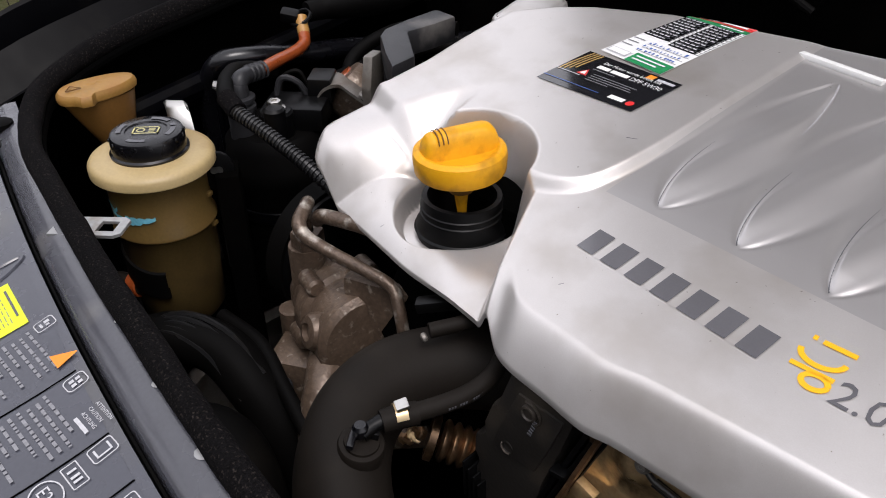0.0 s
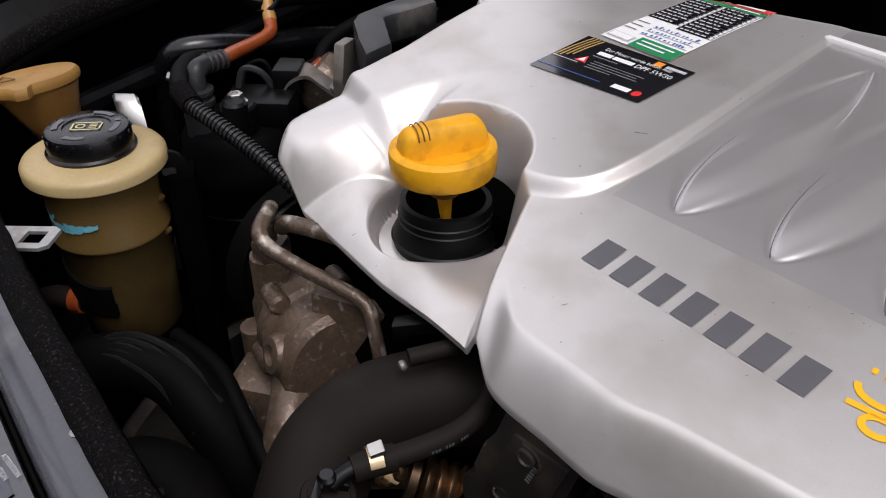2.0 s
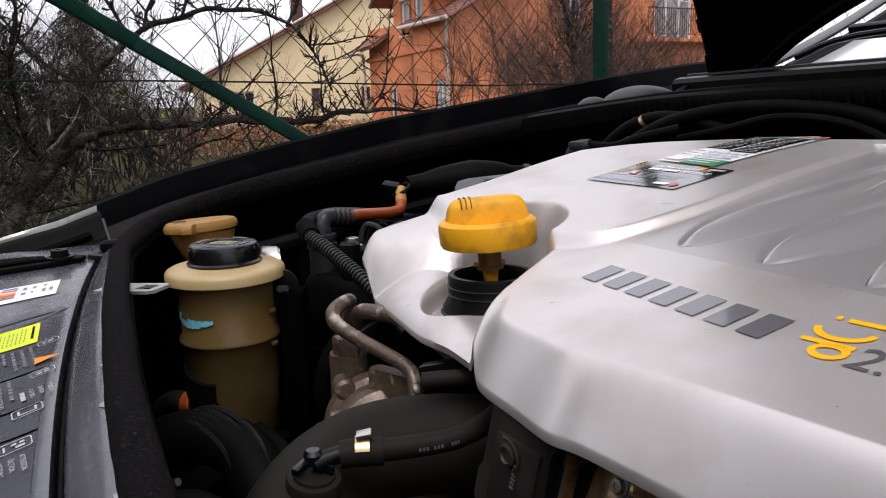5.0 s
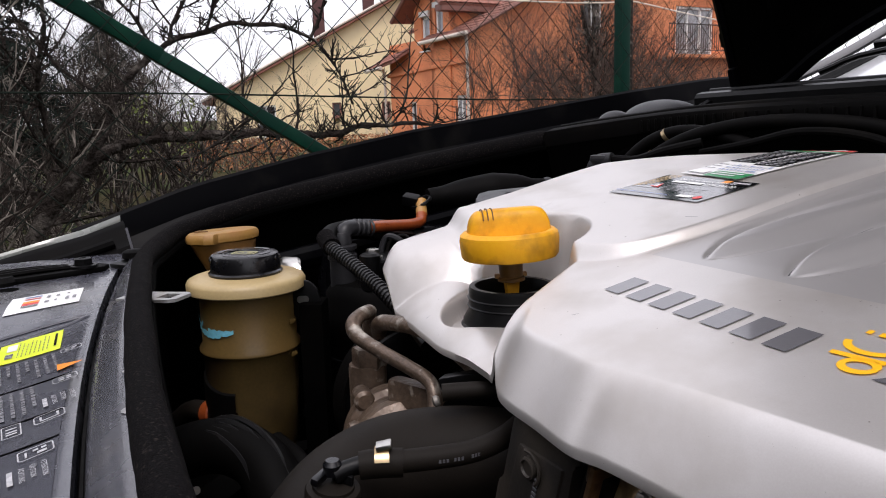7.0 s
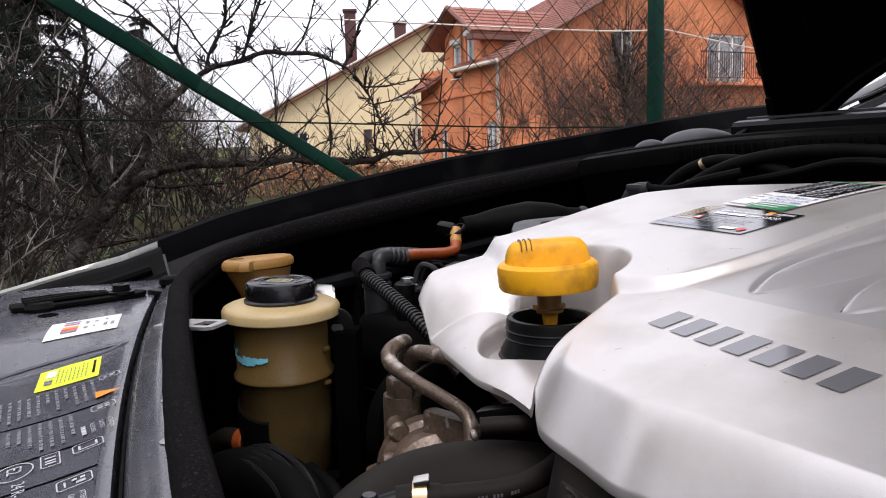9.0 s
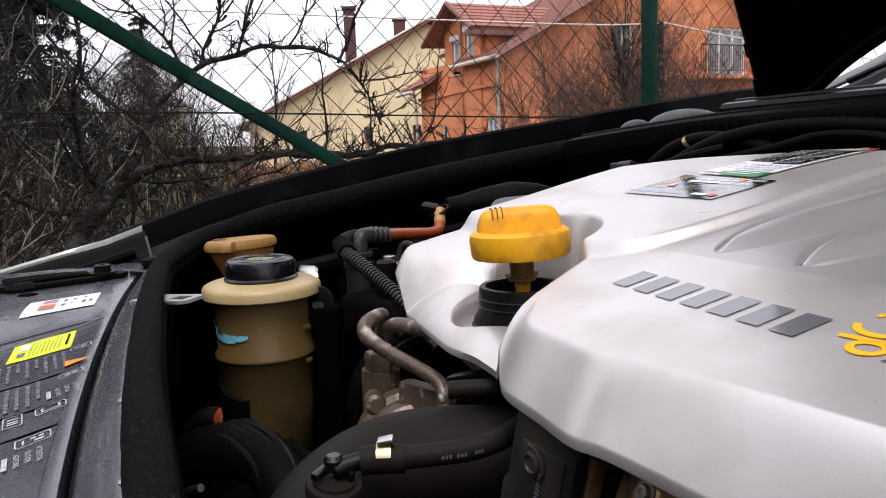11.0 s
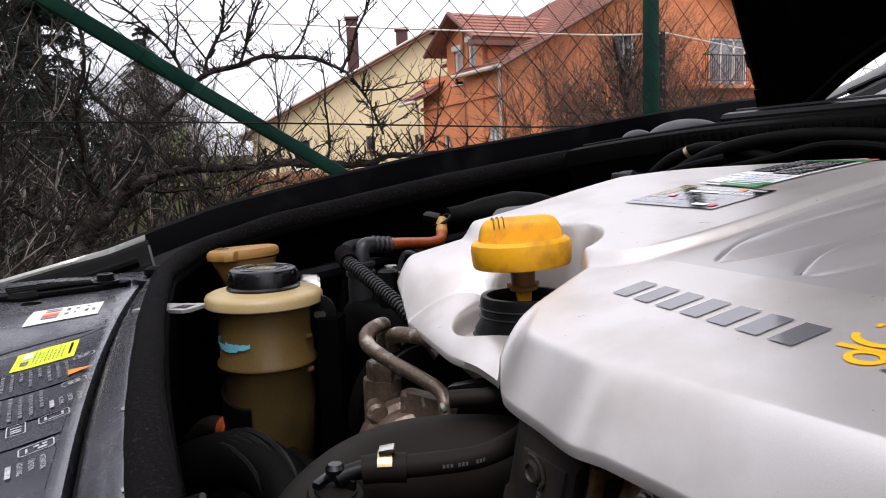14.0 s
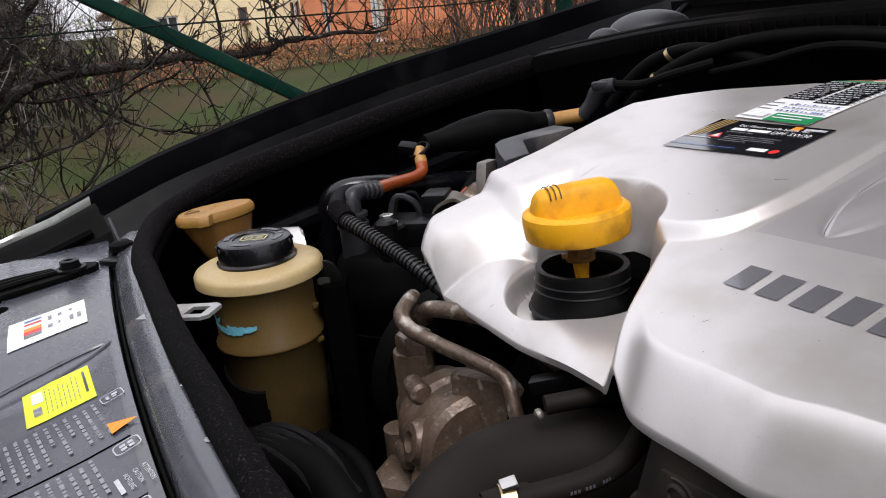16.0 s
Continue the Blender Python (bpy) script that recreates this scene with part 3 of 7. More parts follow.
# cowl: ribbed sealing strip, grille tray edge, strut domes
cowl_line = [(-0.677, 0.635, 0.912), (-0.62, 0.672, 0.921), (-0.54, 0.722, 0.931), (-0.40, 0.748, 0.9365), (-0.2, 0.762, 0.938), (0.3, 0.765, 0.938), (0.7, 0.74, 0.93)]
cowl = thing("cowl_strip", (-0.677, 0.635, 0.90), "black ribbed rubber cowl strip at the foot of the windscreen", "cowl strip")
cl = spline(cowl_line, 12)
part("strip", loft([[p + Vector((dx, dy, dz)) for dx, dy, dz in ((0, 0.0, -0.014), (-0.002, -0.004, -0.003), (0, -0.002, 0.004), (0.004, 0.008, 0.008), (0.006, 0.02, 0.008), (0.006, 0.024, 0.002))] for p in cl]), "rubber", cowl)
part("top_lip", tube([p + Vector((0.005, 0.02, 0.008)) for p in cl[::4]], 0.004, 8, 3), "rubber", cowl)
for i in range(18, 44, 1):
    p, q = cl[i], cl[i + 1]
    d = (q - p).normalized()
    part("tooth", box((0.0022, 0.006, 0.013), frame_at((p + q) / 2 + Vector((0, -0.003, -0.006)), (0, 0, 1)) @ Matrix.Rotation(math.atan2(d.y, d.x), 4, "Z"), 0.0006, 1), "rubber", cowl)
part("apron", loft([[p + Vector((0, 0.0, -0.012)) for p in cl], [p + Vector((0, 0.012, -0.06)) for p in cl], [p + Vector((0, 0.02, -0.2)) for p in cl]]), "bay_shade_black", cowl)
part("shelf", loft([[p + Vector((0.006, 0.022, 0.003)) for p in cl], [Vector((p.x - 0.03, 0.9, 0.93)) for p in cl], [Vector((p.x - 0.03, 0.955, 0.945)) for p in cl]]), "bay_shade_black", cowl)
grille = thing("scuttle_grille", (0, 0.96, 0.94), "black plastic scuttle panel below the windscreen", "scuttle panel")
gl = [(x, 0.95 + 0.06 * (1 - (x / 0.75) ** 2) * 0.5, 0.958 + 0.012 * (1 - (x / 0.75) ** 2)) for x in np.linspace(-0.735, 0.735, 20)]
part("panel", loft([[Vector(p) + Vector((0, dy, dz)) for dy, dz in ((0.0, -0.04), (-0.004, -0.006), (0.0, 0.0), (0.012, 0.003), (0.06, -0.006), (0.2, 0.01))] for p in gl]), "black_plastic", grille)
part("ridge", tube([Vector(p) + Vector((0, 0.03, 0.004)) for p in gl[::2]], 0.004, 8, 3), "black_plastic", grille)
for nm, at, r, h, lb in (("strut_nut_cap", (-0.632, 0.703, 0.918), 0.0205, 0.021, "small domed grey rubber cap on the strut tower"), ("strut_cap", (-0.650, 0.80, 0.918), 0.05, 0.033, "broad domed grey plastic strut cap")):
    prof = [(r, 0), (r, h * 0.25)] + [(r * math.cos(a), h * 0.25 + h * 0.75 * math.sin(a)) for a in np.linspace(0.1, math.pi / 2, 9)]
    prof[-1] = (0, h)
    part(nm, lathe(prof, at, n=32), "grey_box", car, lb)
part("strut_tower", lathe([(0.1, -0.3), (0.085, -0.03), (0.075, 0.0), (0, 0.0)], (-0.635, 0.765, 0.918), n=32), "bay_shade_black", car)

# ---- engine cover ----
COVER_C = (-0.313, 0.328)


def sdf_poly(x, y, poly):
    """Signed distance to an outline, minus inside."""
    d = np.full(x.shape, 1e9)
    inside = np.zeros(x.shape, bool)
    for (ax, ay), (bx_, by_) in zip(poly, poly[1:] + poly[:1]):
        ex, ey = bx_ - ax, by_ - ay
        wx, wy = x - ax, y - ay
        t = np.clip((wx * ex + wy * ey) / (ex * ex + ey * ey + 1e-12), 0, 1)
        d = np.minimum(d, np.hypot(wx - ex * t, wy - ey * t))
        cross = ((ay > y) != (by_ > y)) & (x < (bx_ - ax) * (y - ay) / (by_ - ay + 1e-12) + ax)
        inside ^= cross
    return np.where(inside, -d, d)


def smooth(t):
    t = np.clip(t, 0, 1)
    return t * t * (3 - 2 * t)


FRONT_X = [-0.46, -0.436, -0.425, -0.405, -0.38, -0.314, -0.253, -0.226, -0.214, -0.203, -0.19, -0.168, -0.145, -0.137, -0.129, -0.121, -0.08, 0.0, 0.2]
FRONT_Y = [0.312, 0.304, 0.293, 0.289, 0.2850, 0.2725, 0.2625, 0.2585, 0.2505, 0.2438, 0.2412, 0.2393, 0.2360, 0.2358, 0.2380, 0.2385, 0.239, 0.239, 0.240]
_x = np.linspace(-0.46, 0.2, 331)
_y = np.interp(_x, FRONT_X, FRONT_Y)
_k = np.exp(-(np.arange(-6, 7) / 3.0) ** 2)
_y[60:-6] = np.convolve(_y, _k / _k.sum(), "same")[60:-6]
FRONT_X, FRONT_Y = _x, _y
BACK_X = [-0.46, -0.42, -0.40, -0.385, -0.36, -0.3, -0.2, 0.2]
BACK_Y = [0.47, 0.50, 0.517, 0.530, 0.545, 0.565, 0.577, 0.58]
LEDGE = [(-0.408, 0.2), (-0.405, 0.28), (-0.400, 0.289), (-0.387, 0.304), (-0.375, 0.319), (-0.362, 0.337), (-0.345, 0.347), (-0.29, 0.352), (-0.256, 0.332), (-0.2505, 0.318), (-0.2265, 0.262), (-0.214, 0.235), (-0.214, 0.2)]
SHOULDER = [(-0.52, 0.378), (-0.424, 0.3530), (-0.392, 0.3435), (-0.366, 0.337), (-0.335, 0.328), (-0.335, 0.2), (-0.52, 0.2)]
PLATEAU = [(-0.6, 0.335), (-0.262, 0.335), (-0.241, 0.341), (-0.228, 0.3515), (-0.2195, 0.372), (-0.2080, 0.42), (-0.1985, 0.485), (-0.1905, 0.555), (-0.18, 0.65), (-0.6, 0.65)]
def round_off(poly, times=3):
    """Cuts an outline's corners again and again, till they are round."""
    for _ in range(times):
        poly = [q for a, b in zip(poly, poly[1:] + poly[:1]) for q in ((a[0] * 0.78 + b[0] * 0.22, a[1] * 0.78 + b[1] * 0.22), (a[0] * 0.22 + b[0] * 0.78, a[1] * 0.22 + b[1] * 0.78))]
    return poly


PLATEAU = round_off(PLATEAU, 2)
SHOULDER = round_off(SHOULDER, 2)
RIBS = [((-0.1835 + 0.052 * k, 0.3575 - 0.0065 * k), (-0.158 + 0.052 * k, 0.523 - 0.0055 * k)) for k in range(5)]


def rib_frame(x, y, ax, ay, bx_, by_):
    """Along a leaf-shaped rib: the share of its length, the offset, its middle line and half width there."""
    L = math.hypot(bx_ - ax, by_ - ay)
    ux, uy = (bx_ - ax) / L, (by_ - ay) / L
    s = ((x - ax) * ux + (y - ay) * uy) / L
    c = (x - ax) * uy - (y - ay) * ux
    sc = np.clip(s, 0, 1)
    return s, c, -0.002 * np.sin(math.pi * sc) + 0.004 * sc * sc * (1 - sc) * 4, np.maximum(0.0182 * np.sin(math.pi * sc ** 0.85) ** 0.85, 1e-5)


def cover_z(x, y, trim=True):
    x, y = np.asarray(x, float), np.asarray(y, float)
    z = 0.853 + 0.035 * np.clip(x + 0.205, -0.05, 0.2) + 0.24 * (np.minimum(y, 0.36) - 0.309) + 0.205 * np.clip(y - 0.36, 0, 1)
    top = 0.8665 + 0.21 * (y - 0.34) - 0.4 * np.clip(y - 0.45, 0, 1) ** 2
    for (ax, ay), (bx_, by_) in RIBS:
        s, c, mid, hw = rib_frame(x, y, ax, ay, bx_, by_)
        q = (c - mid) / hw
        inside = (s > 0) & (s < 1) & (np.abs(q) < 1)
        # crisp along the left near the point and along the right near the tail, soft elsewhere
        dl, dr = (1 + q) * hw, (1 - q) * hw
        wl_, wr_ = 0.0022 + 0.016 * smooth((s - 0.15) / 0.45), 0.0022 + 0.016 * smooth((0.8 - s) / 0.45)
        rise = smooth(dl / wl_) * smooth(dr / wr_) * smooth(s / 0.03)
        z = z + np.where(inside, 0.0030 * rise * (1 - 0.25 * np.clip(s, 0, 1)), 0)
        # a shallow trough round the leaf
        z = z - 0.0012 * np.exp(-((np.abs(q) - 1.25) / 0.3) ** 2) * smooth((s + 0.05) / 0.1) * smooth((1.05 - s) / 0.1)
    pl = smooth((0.004 - sdf_poly(x, y, PLATEAU)) / 0.008)
    z = z * (1 - pl) + top * pl
    # the lower shoulder and the sunken ledge with its round well
    shoulder = 0.8590 + 0.088 * np.clip(x + 0.40, -0.05, 0.05) + 0.215 * (y - 0.345)
    ss = smooth((0.0065 - sdf_poly(x, y, SHOULDER)) / 0.013)
    z = z * (1 - ss) + np.minimum(z, shoulder) * ss
    rr = np.hypot(x - COVER_C[0], y - COVER_C[1])
    d = np.minimum(sdf_poly(x, y, LEDGE), rr - 0.0480)
    kk = smooth((-x - 0.348) / 0.020)
    sl = smooth((0.0025 - d) / 0.0085) * (1 - kk) + (1 - np.clip((d + 0.004) / 0.038, 0, 1)) ** 1.7 * kk
    ledge = 0.8185 + 0.02 * (y - 0.3) + 0.011 * smooth((-x - 0.345) / 0.03) * smooth((y - 0.285) / 0.045)
    z = z * (1 - sl) + np.minimum(z, ledge) * sl
    z = z - 0.013 * smooth((0.0450 - rr) / 0.0075)
    if trim:
        yf, yb = np.interp(x, FRONT_X, FRONT_Y), np.interp(x, BACK_X, BACK_Y)
        on_body = smooth((x + 0.235) / 0.03)
        a = 0.028 - 0.010 * on_body - 0.015 * smooth((-x - 0.395) / 0.02)
        b = 0.0125 - 0.006 * smooth((x + 0.31) / 0.06) + 0.0170 * on_body + 0.035 * np.clip(x + 0.205, 0, 0.2)
        t = np.clip(1 - (y - yf) / a, 0, 1)
        z = z - b * (on_body * (np.sqrt(t * t + 0.09) - 0.3) / (math.sqrt(1.09) - 0.3) + (1 - on_body) * t ** 2.2)
        # the body's left flank rolls down to the ledge's rim
        t = np.clip(1 - (yb - y) / 0.02, 0, 1)
        z = z - 0.022 * (1 - np.sqrt(np.clip(1 - t ** 2, 0, 1)))
        xl = left_x(y)
        rim = smooth((y - 0.350) / 0.012)
        t = np.clip(1 - (x - xl) / (0.014 - 0.006 * rim), 0, 1)
        z = z - (0.02 - 0.011 * rim) * (1 - np.sqrt(np.clip(1 - t ** 2, 0, 1)))
    return z


def left_x(y):
    return np.interp(y, [0.27, 0.29, 0.30, 0.32, 0.345, 0.365, 0.40, 0.44, 0.50, 0.56], [-0.430, -0.4395, -0.4430, -0.4420, -0.4365, -0.4275, -0.422, -0.421, -0.416, -0.402])


def cover_mesh():
    nu, nv = 480, 330
    u = np.linspace(0, 1, nu) ** 0.92
    v = np.concatenate([np.linspace(0, 0.14, 66, endpoint=False), np.linspace(0.14, 1, nv - 66)])
    bm = bmesh.new()
    X, Y = np.zeros((nv, nu)), np.zeros((nv, nu))
    for j in range(nv):
        yy = np.full(nu, 0.29 + v[j] * 0.25)
        for _ in range(6):
            xl = left_x(yy)
            xx = xl + u * (0.13 - xl)
            yf, yb = np.interp(xx, FRONT_X, FRONT_Y), np.interp(xx, BACK_X, BACK_Y)
            yy = yf + v[j] * (yb - yf)
        X[j], Y[j] = xx, yy
    rr = np.hypot(X - COVER_C[0], Y - COVER_C[1])
    Z = cover_z(X, Y)
    # snap the well's hole to a circle
    hole = 0.0378
    near = (rr < hole + 0.0008) & (rr > hole - 0.0008)
    f = np.where(near, hole / np.maximum(rr, 1e-6), 1)
    X2, Y2 = COVER_C[0] + (X - COVER_C[0]) * f, COVER_C[1] + (Y - COVER_C[1]) * f
    vs = [[bm.verts.new((X2[j, i], Y2[j, i], Z[j, i])) for i in range(nu)] for j in range(nv)]
    for j in range(nv - 1):
        for i in range(nu - 1):
            if (rr[j, i] < hole) + (rr[j + 1, i] < hole) + (rr[j, i + 1] < hole) + (rr[j + 1, i + 1] < hole) < 3:
                bm.faces.new((vs[j][i], vs[j][i + 1], vs[j + 1][i + 1], vs[j + 1][i]))
    # a rim that turns down
    for strip in ([vs[0][i] for i in range(nu)], [vs[j][0] for j in range(nv)], [vs[nv - 1][i] for i in range(nu)], [vs[j][nu - 1] for j in range(nv)]):
        low = [bm.verts.new(q.co + Vector((0.0004, 0.0005, -0.004))) for q in strip]
        for a in range(len(strip) - 1):
            bm.faces.new((strip[a], strip[a + 1], low[a + 1], low[a]))
    loose = [q for q in bm.verts if not q.link_faces]
    bmesh.ops.delete(bm, geom=loose, context="VERTS")
    return bm


def cover_paint():
    m = material("silver_cover_paint", (0.64, 0.612, 0.59), 0.34, 0.66, var=0.09, scale=22, bump=0.05, fine=1500, dirt=(0.52, 0.485, 0.45), amount=0.30, dscale=16)
    n, l = m.node_tree.nodes, m.node_tree.links
    b = n["Principled BSDF"]
    src = b.inputs["Base Color"].links[0].from_socket
    sep = n.new("ShaderNodeSeparateXYZ")
    co = n.new("ShaderNodeTexCoord")
    l.new(co.outputs["Object"], sep.inputs[0])

    def calc(op, a, c):
        k = n.new("ShaderNodeMath")
        k.operation = op
        for i, q in enumerate((a, c)):
            if isinstance(q, (int, float)):
                k.inputs[i].default_value = q
            else:
                l.new(q, k.inputs[i])
        return k.outputs[0]

    # the printed darker field round the ribs
    front = calc("GREATER_THAN", calc("ADD", sep.outputs[1], calc("MULTIPLY", sep.outputs[0], 0.10)), 0.333)
    side = calc("GREATER_THAN", calc("SUBTRACT", sep.outputs[0], calc("MULTIPLY", calc("SUBTRACT", sep.outputs[1], 0.341), 0.15)), -0.2195)
    field = calc("MULTIPLY", front, side)
    dk = n.new("ShaderNodeMix")
    dk.data_type = "RGBA"
    l.new(calc("MULTIPLY", field, 0.85), dk.inputs[0])
    l.new(src, dk.inputs[6])
    dk.inputs[7].default_value = (0.49, 0.475, 0.47, 1)
    for k in n:
        if k.type == "MAP_RANGE":
            k.inputs[3].default_value, k.inputs[4].default_value = 0.31, 0.375
    # specks of grime
    sp = n.new("ShaderNodeTexNoise")
    sp.inputs["Scale"].default_value, sp.inputs["Detail"].default_value = 380, 2
    l.new(co.outputs["Object"], sp.inputs["Vector"])
    rp = n.new("ShaderNodeValToRGB")
    rp.color_ramp.elements[0].position, rp.color_ramp.elements[1].position = 0.755, 0.785
    l.new(sp.outputs[0], rp.inputs[0])
    gm = n.new("ShaderNodeMix")
    gm.data_type = "RGBA"
    l.new(rp.outputs[0], gm.inputs[0])
    l.new(dk.outputs[2], gm.inputs[6])
    gm.inputs[7].default_value = (0.3, 0.27, 0.24, 1)
    l.new(gm.outputs[2], b.inputs["Base Color"])
    return m


M["cover"] = cover_paint()
cover = thing("engine_cover", (-0.2, 0.4, 0.80), "silver-painted plastic engine cover with leaf-shaped ribs and a sunken filler well", "engine cover")
shell_bm = cover_mesh()
SKIN = BVHTree.FromBMesh(shell_bm)
shell = part("shell", shell_bm, "cover", cover, sharp=60)


def drop(x, y):
    """The cover's height there, by a plumb line."""
    hit = SKIN.ray_cast(Vector((x, y, 1.2)), Vector((0, 0, -1)))[0]
    return hit.z if hit else float(cover_z(x, y))


def on_cover(x, y, lift=0.0005):
    return Vector((x, y, drop(x, y) + lift))


# the printed name: seven plain slanted slabs, a yellow badge and the number
for i in range(7):
    x0 = -0.2040 + i * 0.0172
    bm = bmesh.new()
    yb = 0.3090 - 0.0025 * i
    put_n = lambda a, c, yb=yb, x0=x0: on_cover(a + 0.18 * c, yb + c - 0.13 * (a - x0))
    tile(bm, x0 + 0.0006, 0.0, x0 + 0.0122, 0.0172, put_n, 3, 4)
    part("name_block", bm, "cover_print_shade", shell, "dark grey printed block")
badge = bmesh.new()


def sweep(pts, w, bm):
    """A printed stroke of even width along a line on the cover."""
    rows = []
    for k, (x, y) in enumerate(pts):
        x0, y0 = pts[max(k - 1, 0)]
        x1, y1 = pts[min(k + 1, len(pts) - 1)]
        d = math.hypot(x1 - x0, y1 - y0)
        rows.append([on_cover(x - s * w * (y1 - y0) / d, y + s * w * (x1 - x0) / d, 0.0006) for s in (-1, 1)])
    return loft(rows, bm=bm)


bsweep = lambda pts, w, bm: sweep([(x + 0.0015, y - 0.0050) for x, y in pts], w * 1.15, bm)
bsweep([(-0.0640 + 0.0058 * math.cos(a), 0.2995 + 0.0040 * math.sin(a)) for a in np.linspace(0, 2 * math.pi, 25)], 0.0012, badge)
bsweep([(-0.0778, 0.3048), (-0.070, 0.3046), (-0.0575, 0.3042)], 0.0011, badge)
bsweep([(-0.0672 + 0.0102 * math.cos(a), 0.3148 + 0.0066 * math.sin(a)) for a in np.linspace(math.pi, 2 * math.pi, 17)], 0.0012, badge)
bsweep([(-0.0708, 0.3222), (-0.063, 0.3219), (-0.0552, 0.3216)], 0.0012, badge)
bsweep([(-0.0758, 0.3228), (-0.0736, 0.3227)], 0.0012, badge)
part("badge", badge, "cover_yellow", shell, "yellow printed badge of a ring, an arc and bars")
part("number", word(bmesh.new(), "2.0", 0.0205, lambda a, c: on_cover(-0.0550 + a + 0.10 * c, 0.2885 + c - 0.06 * a)), "cover_print_shade", shell, "dark grey printed number 2.0")
part("slot_trim", box((0.062, 0.006, 0.004), Matrix.Translation(on_cover(-0.165, 0.538, 0.001)) @ Matrix.Rotation(radians(-12), 4, "Z"), 0.0015), "white_frame", cover)
# the fine lines that outline each rib: crease shade painted dark, edge glint painted pale
for (ax, ay), (bx_, by_) in RIBS[:4]:
    L = math.hypot(bx_ - ax, by_ - ay)
    ux, uy = (bx_ - ax) / L, (by_ - ay) / L
    for side, t0, t1 in ((-1, 0.01, 0.42), (1, 0.62, 0.985)):
        pts = []
        for t in np.linspace(t0, t1, 26):
            px, py = ax + ux * L * t, ay + uy * L * t
            _, _, mid, hw = rib_frame(px, py, ax, ay, bx_, by_)
            c = float(mid + side * hw)
            x, y = px + uy * c, py - ux * c
            pts.append(Vector((x, y, drop(x, y))))
        part("rib_crease", tube(pts, [0.0004, 0.0004, 0.0003, 0.0001] if side < 0 else [0.0001, 0.0003, 0.0004, 0.0003], 5, 1, flat=0.5), "cover_print_shade" if side < 0 else "pale_print_glint", shell)
# the lobe at the rear corner
part("rear_lobe", prism(rounded(0.046, 0.075, 0.012, 4), 0.05, pose(-0.440, 0.553, 0.832, 4, 0, 12), 0.007, 3), "cover", cover)
# scratches
for p, q in (((-0.2335, 0.396), (-0.2265, 0.3985)), ((-0.193, 0.28), (-0.191, 0.2825)), ((-0.345, 0.285), (-0.3435, 0.287))):
    part("scratch", loft([[on_cover(p[0], p[1]), on_cover(q[0], q[1])], [on_cover(p[0], p[1] + 0.0007), on_cover(q[0], q[1] + 0.0004)]]), "cover_print_shade", shell)


def sticker(name, quad, label, mt, lift=0.0007):
    """A label stuck on the cover: its corners as lower left, lower right, upper right, upper left."""
    a, b_, c, d = [Vector(q) for q in quad]

    def put(u, v, up=0.0):
        p = a * (1 - u) * (1 - v) + b_ * u * (1 - v) + c * u * v + d * (1 - u) * v
        return on_cover(p.x, p.y, lift + up)
    ob = solo(name, loft([[put(i / 10, j / 8) for i in range(11)] for j in range(9)]), mt, label, "sticker")
    return ob, put


def bars(parent, put, rects, mt, name="print_bar", up=0.0004):
    for x0, y0, x1, y1 in rects:
        part(name, tile(bmesh.new(), x0, y0, x1, y1, lambda u, v: put(u, v, up), 4, 2), mt, parent)


oil, put = sticker("oil_label", [(-0.3280, 0.4225), (-0.2475, 0.4205), (-0.2365, 0.4635), (-0.3165, 0.4690)], "black glossy oil change sticker with white lettering on the silver cover", "black_print")
put_w = lambda x, y: (lambda u, v: put(x + u / 0.0825, y + v / 0.0445, 0.0004))
part("lettering", word(bmesh.new(), "Der Motor wurde befüllt mit:", 0.0042, put_w(0.27, 0.80)), "white_label", oil)
part("lettering", word(bmesh.new(), "DPF 5W30", 0.0058, put_w(0.62, 0.655)), "white_label", oil)
bars(oil, put, [(0.27, 0.665, 0.40, 0.745), (0.415, 0.665, 0.60, 0.745)], "white_label")
bars(oil, put, [(0.27, 0.60, 0.50, 0.617), (0.34, 0.49, 0.80, 0.505), (0.34, 0.435, 0.76, 0.45), (0.34, 0.38, 0.79, 0.395), (0.34, 0.325, 0.58, 0.34)], "grey_print")
bars(oil, put, [(0.0, 0.125, 0.6, 0.138)], "blue_print")
bars(oil, put, [(0.0, 0.36, 0.26, 0.375)], "pale_print_glint")
bars(oil, put, [(0.80, 0.86, 0.97, 0.92)], "pale_print_glint")
bars(oil, put, [(0.70, 0.84, 0.77, 0.95)], "orange_print")
bars(oil, put, [(0.70, 0.11, 0.85, 0.20)], "white_label")
part("dot", loft([[put(0.91 + 0.035 * r * math.cos(a), 0.15 + 0.065 * r * math.sin(a), 0.0004) for r in (0.02, 1)] for a in np.linspace(0, 2 * math.pi, 17)]), "red_print", oil)
part("warning_triangle", loft([[put(0.20, 0.40, 0.0004), put(0.31, 0.40, 0.0004)], [put(0.254, 0.56, 0.0004), put(0.256, 0.56, 0.0004)]]), "red_print", oil)
part("warning_centre", loft([[put(0.225, 0.42, 0.0006), put(0.285, 0.42, 0.0006)], [put(0.254, 0.52, 0.0006), put(0.256, 0.52, 0.0006)]]), "white_label", oil)
for k in range(4):
    part("gold_streak", tile(bmesh.new(), 0.02 + k * 0.035, 0.35 + 0.05 * k, 0.035 + k * 0.035, 0.98, lambda u, v: put(u + 0.12 * (v - 0.4) ** 2, v, 0.0003), 2, 6), "gold_print", oil)

